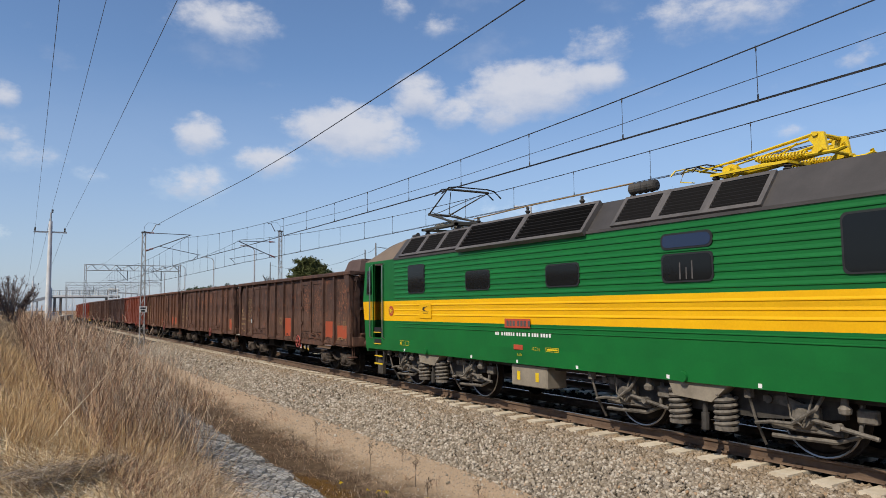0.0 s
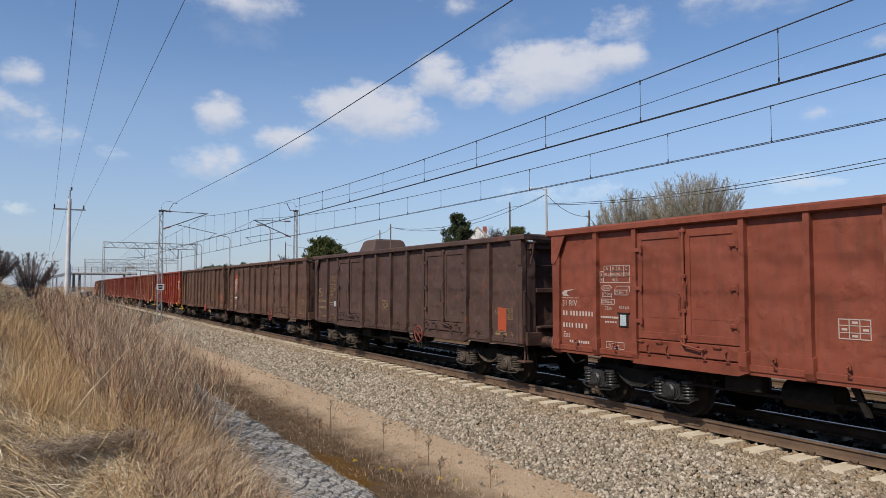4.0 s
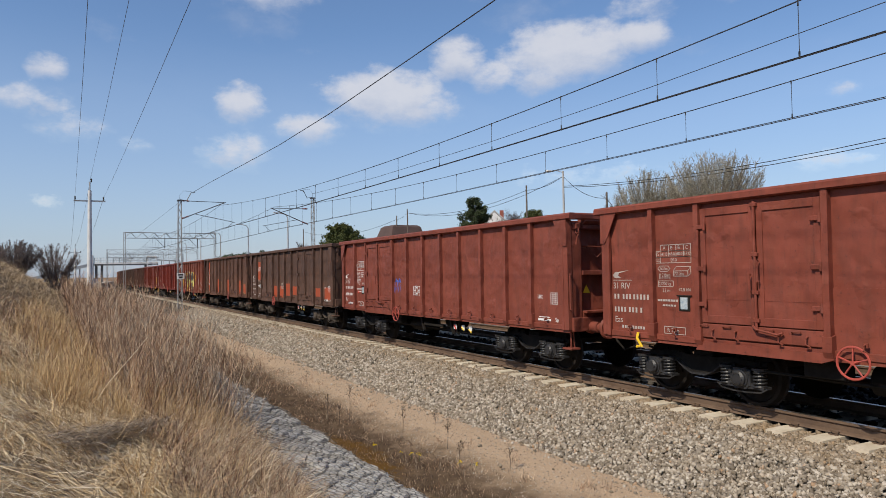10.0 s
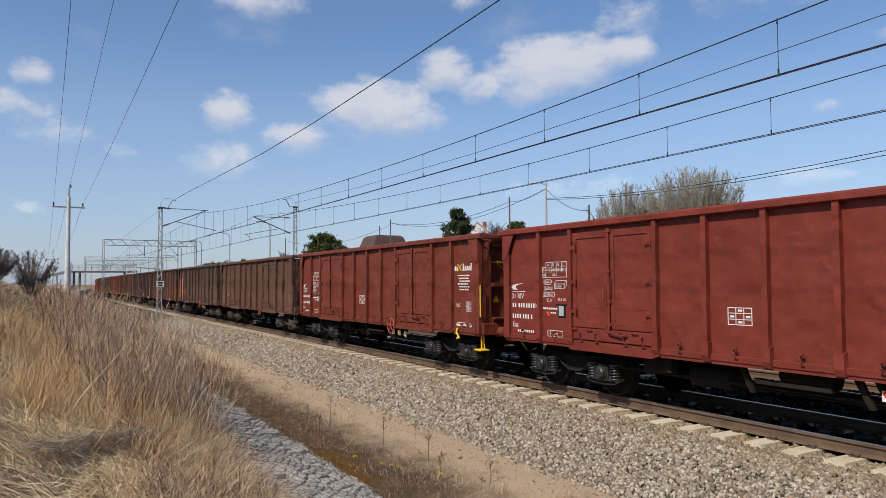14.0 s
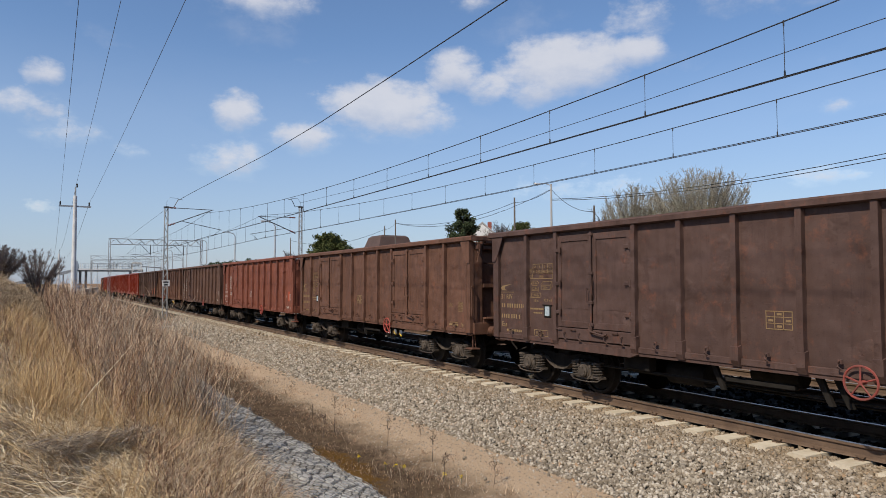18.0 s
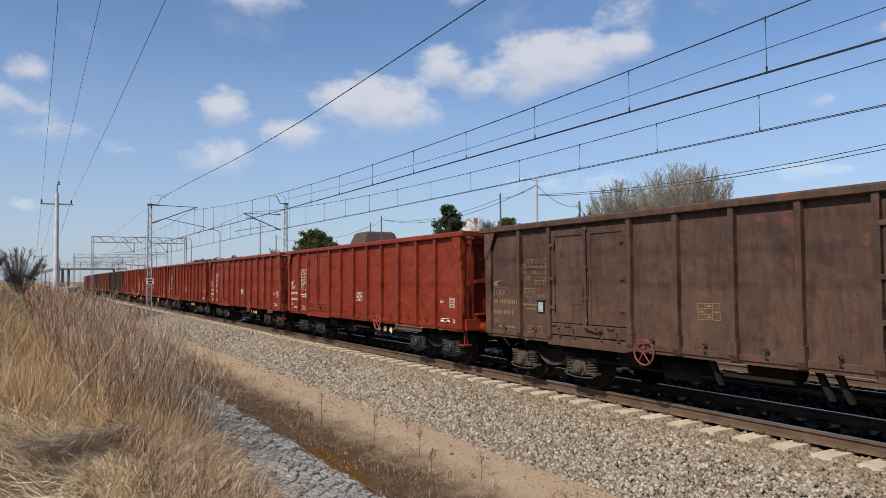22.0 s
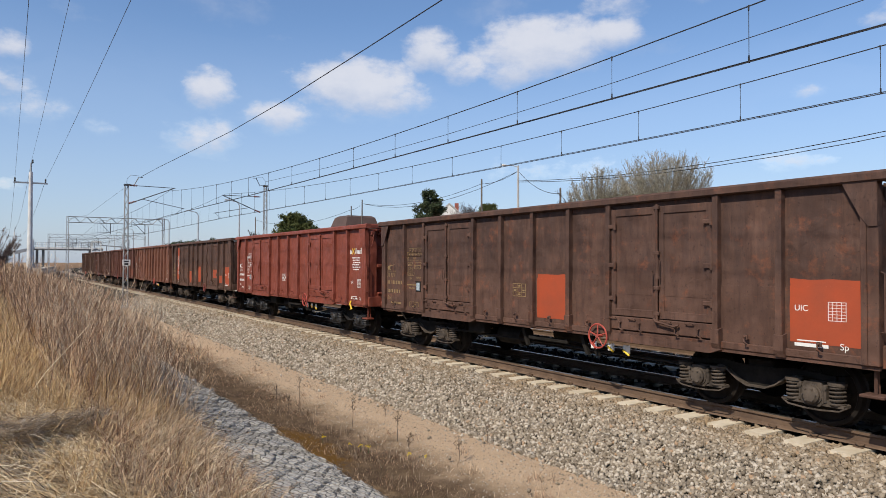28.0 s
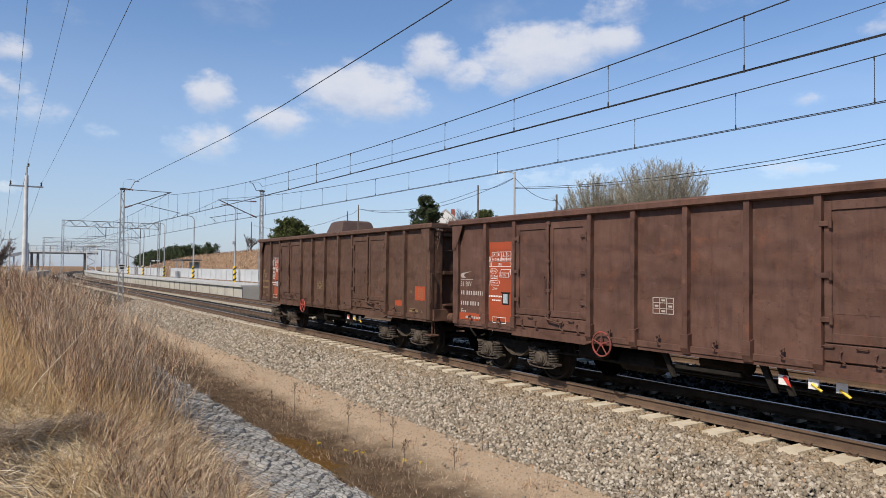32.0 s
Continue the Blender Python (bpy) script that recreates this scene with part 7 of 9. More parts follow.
    for sx in (-0.42, 0.42):
        sp = part("spring", Build().coil((0, 0, 0), 0.085, 0.020, -0.55, 0.55, 15, 10).cyl((0, 0, -0.6), (0, 0, 0.6), 0.045, 8).mesh("spring", PANTOYELLOW), None, p)
        sp.matrix_basis = pose(sx, -0.62, 4.46, 95)
        part("upper_arm", Build().tube([(sx * 0.8, -1.30, 4.92), (sx * 0.9, 0.1, 4.70), (sx * 1.2, 1.35, 4.47)], [0.045, 0.038, 0.028], 8), PANTOYELLOW, p)
        part("knee_plate", Build().prism([(-1.10, 4.34), (-1.52, 4.40), (-1.46, 4.92), (-1.22, 4.98), (-1.14, 4.80), (-1.26, 4.60)], "x", sx * 0.8 - 0.03, sx * 0.8 + 0.03), PANTOYELLOW, p)
        part("tie_rod", Build().tube([(sx * 0.8, -1.30, 4.80), (sx, 0.45, 4.50)], 0.024, 6).tube([(sx, -0.95, 4.74), (sx, -0.55, 4.50)], 0.022, 6), PANTOYELLOW, p)
        part("foot_hook", Build().tube([(sx, -1.10, 4.38), (sx, -1.75, 4.36), (sx, -1.92, 4.42), (sx, -1.86, 4.48)], 0.05, 7), PANTOYELLOW, p)
        for sy in (-0.88, 0.80):
            part("insulator", Build().lathe([(4.02, 0.06), (4.06, 0.09), (4.10, 0.05), (4.14, 0.09), (4.20, 0.05)], (sx * 1.5, sy, 0), 10, "z"), LOCOGRIME, p)
    part("cross_tube", Build().cyl((-0.40, -1.30, 4.90), (0.40, -1.30, 4.90), 0.06, 8).cyl((-0.55, 1.30, 4.48), (0.55, 1.30, 4.48), 0.03, 8).cyl((-0.5, -1.45, 4.45), (0.5, -1.45, 4.45), 0.05, 8), PANTOYELLOW, p)
    for dy in (0.95, 1.25, 1.55):
        part("collector_strip", Build().tube([(-1.0, dy + 0.12, 4.34), (-0.92, dy + 0.06, 4.50), (-0.72, dy, 4.57), (0.72, dy, 4.57), (0.92, dy + 0.06, 4.50), (1.0, dy + 0.12, 4.34)], 0.020, 6), BLACK if dy < 1.5 else PANTOYELLOW, p)
    part("earth_lead", Build().tube([(-0.5, 0.9, 4.40), (-0.55, 1.3, 4.62), (-0.5, 1.8, 4.55), (-0.45, 1.95, 4.30), (-0.4, 1.6, 4.22)], 0.018, 6), PANTOYELLOW, p)
    part("roof_cable", Build().tube([(-0.4, 3.4, 4.35), (-0.4, 1.0, 4.40), (-0.4, -2.0, 4.42)], 0.016, 6), OCHRE, lo)
    for y in (3.2, 1.2, -0.6, -2.0):
        part("insulator", Build().lathe([(4.12, 0.03), (4.17, 0.065), (4.22, 0.03), (4.27, 0.065), (4.31, 0.03), (4.37, 0.035)], (-0.4, y, 0), 10, "z"), LOCOGRIME, lo)
    part("surge_arrester", Build().lathe([(-0.36, 0.05), (-0.34, 0.10), (-0.22, 0.115), (-0.18, 0.09), (-0.08, 0.115), (-0.04, 0.09), (0.06, 0.115), (0.10, 0.09), (0.24, 0.11), (0.28, 0.05)], (-0.55, -2.35, 4.27), 14, "y"), LOCOGRIME, lo)
    part("horn", Build().lathe([(5.6, 0.07), (5.65, 0.05), (5.9, 0.03)], (-0.8, 0, 4.12), 10, "y"), ROOFGREY, lo)
    return lo


PANTODARK = surface("pantograph_dark", (0.10, 0.09, 0.06), (0.045, 0.042, 0.038), 0.5, 0.3, 5, 50)
loco = locomotive()

# ---- overhead line ----
def wire(points, r=0.009, n=5):
    return Build().tube(points, r, n)


def hang(s, supports, top, low):
    """Height of a wire that hangs between supports along the line."""
    for a, b in zip(supports, supports[1:]):
        if a <= s <= b:
            u = (s - a) / (b - a)
            return top - (top - low) * min(1.0, ((b - a) / 64.0) ** 2) * 4 * u * (1 - u)
    return top


SUPPORTS = [-80.0, -16.0, 48.0, 91.0, 153.0, 187.0, 240.0, 300.0, 360.0]


def overhead_lines():
    for x in TRACKS:
        line = thing("overhead_line", "dark overhead contact line with thin droppers above the track", "overhead line", "overhead lines", "structure")
        ss = [-30 + 3 * i for i in range(110)]
        cat = lambda s: hang(s, SUPPORTS, 7.32, 6.12)
        con = lambda s: hang(s, SUPPORTS, 5.56, 5.42)
        part("catenary_wire", wire([on_line(s, x, cat(s)) for s in ss], 0.012), WIRE, line)
        for dx in (-0.05, 0.05):
            part("contact_wire", wire([on_line(s, x + dx, con(s) + dx * 0.5) for s in ss], 0.010), WIRE, line)
        s = 2.05 - 15 if x == 0 else 1.95 - 15
        while s < 170:
            p0, p1 = on_line(s, x, con(s)), on_line(s, x, cat(s))
            b = wire([p0, p1], 0.007, 4)
            b.cyl(p0 - Vector((0, 0, 0.02)), p0 + Vector((0, 0, 0.10)), 0.016, 5).cyl(p1 - Vector((0, 0, 0.07)), p1 + Vector((0, 0, 0.02)), 0.014, 5)
            part("dropper", b, WIRE, line)
            s += 3.0
    f = thing("feeder_wire", "dark feeder wire strung along the masts", "overhead line", "", "structure")
    part("wire", wire([on_line(s, -2.3, z) for s, z in ((-25, 8.9), (-10, 8.3), (0, 8.02), (7.6, 7.8), (11.5, 7.7), (17.5, 7.56), (23.8, 7.54), (31.2, 7.68), (39, 7.84), (45.4, 7.92))], 0.014), WIRE, f)
    part("wire", wire([on_line(45.6, -3.2, 7.2), on_line(70, -3.2, 6.7), on_line(91, -3.3, 7.4)], 0.008), WIRE, f)
    part("wire", wire([on_line(s, 7.2, z) for s, z in ((-30, 9.2), (-12, 8.95), (3.2, 8.53), (12.3, 8.27), (22.4, 8.14), (36, 8.2), (48.6, 8.5))], 0.012), WIRE, f)


def lattice(b, x, s, z0, z1, w0, w1):
    """A four-legged lattice post with zigzag bracing."""
    at = lambda sx, sy, u: on_line(s, x, 0) + Vector((sx * (w0 + (w1 - w0) * u) / 2, sy * (w0 + (w1 - w0) * u) / 2, z0 + (z1 - z0) * u))
    for sx in (-1, 1):
        for sy in (-1, 1):
            b.tube([at(sx, sy, 0), at(sx, sy, 1)], 0.024, 4)
    n = int((z1 - z0) / 0.42)
    for i in range(n):
        u, w, e = i / n, (i + 1) / n, 1 if i % 2 else -1
        for q in (-1, 1):
            b.tube([at(e, q, u), at(-e, q, w)], 0.013, 4)
            b.tube([at(q, e, u), at(q, -e, w)], 0.013, 4)
    return b


def cantilever(mast, x0, x1, s, z_top, z_con):
    """Tube arms from a mast at x0 that hold the wires over x1."""
    p = lambda x, z, ds=0.0: on_line(s + ds, x, z)
    d = 1 if x1 > x0 else -1
    b = Build().tube([p(x0 + d * 0.2, z_con + 0.6), p(x1 - d * 0.1, z_top)], 0.035, 6)
    b.tube([p(x0 + d * 0.2, z_top + 0.05), p(x1, z_top + 0.02)], 0.025, 6)
    b.tube([p(x0 + d * 1.1, z_con + 0.95), p(x1 + d * 0.6, z_con + 0.42)], 0.022, 6)
    b.tube([p(x1 + d * 0.5, z_con + 0.44), p(x1, z_con)], 0.014, 5)
    part("cantilever", b, GALVDARK, mast)
    ins = Build()
    for a, c in ((p(x0 + d * 0.25, z_con + 0.63), p(x0 + d * 0.7, z_con + 0.80)), (p(x0 + d * 0.3, z_top + 0.05), p(x0 + d * 0.75, z_top + 0.045))):
        for i in range(5):
            q = a.lerp(c, i / 5)
            ins.cyl(q, a.lerp(c, i / 5 + 0.09), 0.065, 8)
    part("insulator", ins, RUSTRED, mast)


def masts():
    for x, s, top, over in ((-3.2, 45.4, 7.25, 0.0), (7.2, 48.5, 8.1, 4.0), (-3.2, -18.0, 8.4, 0.0), (7.2, -15.0, 8.4, 4.0)):
        m = thing("catenary_mast", "grey galvanised lattice mast with a bracket for the overhead wires", "mast", "catenary masts")
        part("lattice_post", lattice(Build(), x, s, -1.0, top, 0.30, 0.20), MASTGREY, m)
        cantilever(m, x, over, s + (0.6 if s > 0 else 0), 7.3, 5.5)
        d = 1 if over > x else -1
        c = on_line(s, x, top)
        b = Build().box(c.x - 0.16, c.x + 0.16, c.y - 0.16, c.y + 0.16, c.z, c.z + 0.10)
        b.tube([c + Vector((0, 0, 0.12)), c + Vector((0.45 * d, 0, 0.05)), c + Vector((0.75 * d, 0, 0.62)), c + Vector((1.0 * d, 0, 0.62))], 0.03, 6)
        b.tube([c + Vector((0, 0, 0.12)), c + Vector((0.02 * d, 0, 0.45)), c + Vector((0.25 * d, 0, 0.72)), c + Vector((0.75 * d, 0, 0.70))], 0.010, 5)
        part("top_bracket", b, GALVDARK, m)
        if x < 0 and s > 0:
            part("sign_plate", Build().box(c.x - 0.24, c.x + 0.24, c.y - 0.32, c.y - 0.30, 1.95, 2.35), WHITE, m, "small white sign plate")
            part("sign_bars", Build().box(c.x - 0.16, c.x + 0.16, c.y - 0.325, c.y - 0.321, 2.18, 2.28).box(c.x - 0.12, c.x + 0.12, c.y - 0.325, c.y - 0.321, 2.0, 2.12), BLACK, m)
        q = on_line(s, x, -1.05)
        part("foundation", Build().box(q.x - 0.4, q.x + 0.4, q.y - 0.4, q.y + 0.4, -1.3, -0.72, 0.03), CONCRETE, m)


MASTGREY = surface("mast_grey", (0.30, 0.31, 0.32), (0.19, 0.195, 0.20), 0.6, 0.2, 1.5, 30, 0.15)
GALVDARK = surface("weathered_steel_tube", (0.13, 0.135, 0.14), (0.08, 0.08, 0.085), 0.5, 0.5, 2, 40, 0.1)


def portals():
    for s, x0, x1, top in ((90.5, -3.4, 7.5, 7.75), (153, -3.6, 14.0, 7.8), (187, -3.6, 14.0, 7.8), (236, -3.6, 14.5, 8.0)):
        g = thing("catenary_portal", "grey lattice gantry spanning the tracks with hanging wire supports", "gantry", "catenary portals")
        for x in (x0, x1):
            part("post", lattice(Build(), x, s, -0.9, top, 0.24, 0.22), MASTGREY, g)
        beam = Build()
        n = 16
        for k in range(n):
            a, c = x0 + (x1 - x0) * k / n, x0 + (x1 - x0) * (k + 1) / n
            for dy in (-0.2, 0.2):
                for z in (top - 0.05, top - 0.75):
                    beam.tube([on_line(s + dy, a, z), on_line(s + dy, c, z)], 0.032, 4)
                beam.tube([on_line(s + dy, a, top - (0.05 if k % 2 else 0.75)), on_line(s + dy, c, top - (0.75 if k % 2 else 0.05))], 0.025, 4)
        part("beam", beam, MASTGREY, g)
        for x in TRACKS:
            part("drop_post", Build().tube([on_line(s, x + 1.3, top - 0.7), on_line(s, x + 1.3, 5.7)], 0.05, 5).tube([on_line(s, x + 1.3, 5.9), on_line(s, x - 0.9, 5.75)], 0.025, 5).tube([on_line(s, x + 1.3, 5.8), on_line(s, x, 7.2)], 0.03, 5), GALVDARK, g)


def power_line():
    poles = []
    for y, h in ((61.0, 9.5), (172.0, 8.65)):
        x = -8.2 + 0.0045 * (y - 61)
        z0 = ground_height(x, y) - 0.3
        p = thing("power_pole", "tall pale concrete power pole with a steel crossarm", "utility pole", "power poles")
        part("shaft", Build().lathe([(z0, 0.23), (4.0, 0.20), (4.05, 0.185), (h, 0.14)], (x, y, 0), 14, "z").mesh("shaft", POLEWHITE, True), None, p)
        part("crossarm", Build().box(x - 1.2, x + 1.2, y - 0.06, y + 0.06, h - 0.95, h - 0.83).tube([(x, y, h), (x, y, h + 0.75)], 0.07, 6), GALV, p)
        for dx, z in ((-1.1, h - 0.83), (1.05, h - 0.83), (0.12, h + 0.7)):
            part("insulator", Build().lathe([(z, 0.03), (z + 0.08, 0.07), (z + 0.16, 0.05), (z + 0.24, 0.07), (z + 0.34, 0.03)], (x + dx, y, 0), 8, "z"), BLACK, p)
    w = thing("power_cables", "three thin dark power cables between concrete poles", "cable", "", "structure")
    for dx, z in ((-1.1, 8.95), (1.05, 8.9), (0.05, 10.5)):
        pts = []
        for i in range(15):
            y = 61 - 72 * i / 14
            u = i / 14
            pts.append((-8.2 - 0.0085 * (61 - y) + dx, y, z - 0.25 * 4 * u * (1 - u)))
        part("cable", wire(pts, 0.0075), WIRE, w)
        pts = [(-8.2 + 0.0045 * (y - 61) + dx, y, z - 0.85 * (y - 61) / 111 - 1.4 * 4 * ((y - 61) / 111) * (1 - (y - 61) / 111)) for y in (61, 80, 98, 116, 135, 153, 172)]
        part("cable", wire(pts, 0.012), WIRE, w)


POLEWHITE = surface("spun_concrete", (0.68, 0.68, 0.67), (0.47, 0.47, 0.46), 0.8, 0, 0.9, 30)


# ---- station ----
def platform():
    pl = thing("platform", "pale concrete station platform with a fence along its back", "platform", "", "structure")
    ss = [48.4] + [52 + 6 * i for i in range(35)]
    part("base", strip(Build(), ss, [(5.78, -0.95), (5.78, 0.66), (9.2, 0.66), (9.2, -0.95)]), PLATFORM, pl)
    part("edge_slab", strip(Build(), ss, [(5.62, 0.66), (5.62, 0.80), (9.3, 0.80), (9.3, 0.66)]), CONCRETE, pl)
    for i in range(60):
        s = 48.4 + 2.4 * i
        a = part("joint", Build().box(5.755, 5.785, -0.015, 0.015, -0.9, 0.64), FRAMEGREY, pl)
        a.matrix_basis = line_pose(s) @ pose(0, 0, 0)
    post = Build().box(-0.05, 0.05, -0.05, 0.05, 0.8, 2.05).mesh("fence_post", GALVPALE)
    pan = Build().box(-0.02, 0.02, 0.05, 1.95, 0.92, 1.98).box(-0.03, 0.03, 0.05, 1.95, 1.94, 2.0).mesh("fence_panel", FENCE)
    f = thing("fence", "pale grey panel fence along the platform", "fence")
    for i in range(70):
        s = 50.5 + 2.0 * i
        part("fence_post", post, None, f).matrix_basis = line_pose(s, 9.05)
        if i not in (20, 21, 33, 34):
            part("fence_panel", pan, None, f).matrix_basis = line_pose(s, 9.05)
    for i, s in enumerate((60.0, 76.0, 92.0, 108.0, 124.0, 140.0, 156.0, 172.0)):
        lp = thing("platform_lamp", "tall grey platform lamp with a yellow and black striped foot", "street lamp", "platform lamps", at=line_pose(s, 8.5))
        part("post", Build().cyl((0, 0, 0.8), (0, 0, 7.5), 0.10, 10, 0.06), GALVPALE, lp)
        part("arm", Build().tube([(0, 0, 7.5), (-0.2, 0, 7.8), (-0.9, 0, 7.95)], 0.045, 6), GALVPALE, lp)
        part("lamp_head", Build().box(-1.35, -0.8, -0.12, 0.12, 7.9, 8.0, 0.02), GALVPALE, lp)
        part("striped_foot", Build().cyl((0, 0, 0.8), (0, 0, 2.3), 0.125, 10), YELLOW, lp, "yellow foot with black stripes")
        for k in range(3):
            part("stripe", Build().tube([(-0.13, -0.02, 0.95 + 0.5 * k), (0.0, -0.14, 1.08 + 0.5 * k), (0.13, 0.0, 1.2 + 0.5 * k)], 0.075, 5), BLACK, lp)
        part("speaker", Build().box(-0.25, 0.0, -0.12, 0.12, 4.3, 4.6, 0.03), GALVPALE, lp)
    sh = thing("platform_shelter", "small flat-roofed platform shelter with glass walls", "shelter", at=line_pose(88.0, 10.4))
    part("roof", Build().box(-1.2, 1.2, -3.0, 3.0, 2.95, 3.12, 0.03), FRAMEGREY, sh)
    for x in (-1.0, 1.0):
        for y in (-2.6, -0.9, 0.9, 2.6):
            part("post", Build().box(x - 0.04, x + 0.04, y - 0.04, y + 0.04, 0.5, 2.95), GALVPALE, sh)
    part("wall", Build().box(0.96, 1.0, -2.6, 2.6, 0.9, 2.8), FENCE, sh)
    sg = thing("station_sign", "dark station name board on two posts", "sign", at=line_pose(100.0, 8.9))
    part("board", Build().box(-0.8, 0.8, -0.04, 0.04, 2.75, 3.25), BLACK, sg)
    part("name_bars", Build().box(-0.6, -0.1, -0.05, -0.041, 2.92, 3.08).box(0.05, 0.55, -0.05, -0.041, 2.92, 3.08), WHITE, sg)
    for x in (-0.7, 0.7):
        part("post", Build().cyl((x, 0, 0.8), (x, 0, 2.75), 0.04, 6), GALVPALE, sg)
    bin_ = thing("litter_bin", "small grey litter bin on the platform", "bin", at=line_pose(85.0, 8.7))
    part("body", Build().cyl((0, 0, 0.8), (0, 0, 1.65), 0.25, 10), GALV, bin_)


PLATFORM = surface("platform_wall", (0.50, 0.47, 0.40), (0.36, 0.33, 0.28), 0.9, 0, 0.5, 20)
GALVPALE = surface("pale_galvanised", (0.50, 0.51, 0.52), (0.38, 0.39, 0.40), 0.5, 0.3, 1.5, 30, 0.1)
FENCE = surface("fence_panel", (0.52, 0.53, 0.54), (0.42, 0.43, 0.44), 0.7, 0, 1.0, 40, 0.2)


BRIDGEDARK = surface("bridge_beam", (0.12, 0.125, 0.13), (0.07, 0.072, 0.075), 0.7, 0, 0.8, 20)


def footbridge():
    s = 250.0
    fb = thing("footbridge", "grey steel footbridge with white railings and an open stair tower", "bridge", at=line_pose(s))
    part("deck", Build().box(-10.0, 9.5, -1.3, 1.3, 6.0, 6.5), BRIDGEDARK, fb)
    part("deck_edge", Build().box(-10.0, 9.5, -1.36, -1.30, 6.45, 6.95), WHITEWALL, fb, "white edge beam")
    for k in range(30):
        x = -9.8 + 0.62 * k
        part("railing_bar", Build().box(x, x + 0.12, -1.34, -1.28, 6.95, 8.45), WHITEWALL if k % 3 else GALVDARK, fb)
    part("handrail", Build().box(-10, 9.5, -1.35, -1.27, 8.42, 8.52).box(-10, 9.5, -1.35, -1.27, 7.65, 7.72), GALV, fb)
    part("lift_tower", Build().box(-11.6, -10.2, -1.6, 1.6, -0.8, 9.4, 0.05), WHITEWALL, fb, "slim white lift tower")
    for x in (-9.3, -7.6, 5.6):
        part("support", Build().box(x - 0.35, x + 0.35, -0.6, 0.6, -0.9, 6.0), BRIDGEDARK, fb)
    tower = part("stair_tower", Build().box(6.0, 6.25, -2, -1.7, -0.8, 9.0).box(8.7, 9.0, -2, -1.7, -0.8, 9.0).box(6.0, 6.25, 1.7, 2, -0.8, 9.0).box(8.7, 9.0, 1.7, 2, -0.8, 9.0).box(6.0, 9.0, -2, 2, 8.6, 9.1, 0.03), WHITEWALL, fb, "open white stair tower")
    for k in range(4):
        z = 0.4 + 1.55 * k
        ends_ = [(6.2, z), (8.8, z + 1.4)] if k % 2 else [(8.8, z), (6.2, z + 1.4)]
        (xa, za), (xb, zb) = ends_
        part("flight", Build().prism([(xa, za), (xb, zb), (xb, zb + 0.32), (xa, za + 0.32)], "y", -1.9, -0.5), GALVPALE, tower)
        part("flight_rail", Build().prism([(xa, za + 1.1), (xb, zb + 1.1), (xb, zb + 1.2), (xa, za + 1.2)], "y", -1.95, -1.85), WHITEWALL, tower)
        part("landing", Build().box(xb - 0.3, xb + 0.3, -1.9, 1.7, zb + 0.1, zb + 0.3), GALVPALE, tower)
    part("stair_roof", Build().prism([(9.0, 7.6), (15.0, 7.1), (21.0, 4.6), (21.0, 4.9), (15.0, 7.4), (9.0, 7.9)], "y", -2.2, 0.6), GALV, fb, "pale roof over the far stairs")
    for x, z in ((10.5, 7.4), (13.0, 7.2), (15.0, 7.0), (18.0, 5.8), (20.5, 4.8)):
        part("roof_post", Build().box(x - 0.1, x + 0.1, -2.1, -1.9, 0.6, z), BRIDGEDARK, fb)
    part("ramp", Build().prism([(-11.6, 5.6), (-11.6, 6.6), (-31.0, 1.5), (-31.0, 0.6)], "y", -2.2, -0.6), GALV, fb)
    for x in (-14, -19, -24):
        part("ramp_post", Build().box(x - 0.2, x + 0.2, -1.6, -1.2, -0.9, 5.6 - (abs(x) - 11.6) * 0.26), GALV, fb)
    # low walls and rails of the platforms beyond
    wf = thing("station_fence", "pale fence on the far platform below the footbridge", "fence")
    for i in range(22):
        part("fence_panel", Build().box(-0.03, 0.03, 0, 1.8, 0.4, 1.7), FENCE, wf).matrix_basis = line_pose(205 + 2 * i, -8.5)
    lp = thing("far_platform", "pale platform on the near side before the footbridge", "platform", "", "structure")
    part("base", strip(Build(), [195 + 6 * i for i in range(14)], [(-9.0, -0.95), (-9.0, 0.6), (-5.2, 0.6), (-5.2, -0.95)]), PLATFORM, lp)


WHITEWALL = surface("white_render", (0.72, 0.72, 0.70), (0.6, 0.6, 0.58), 0.8, 0, 0.6, 20)


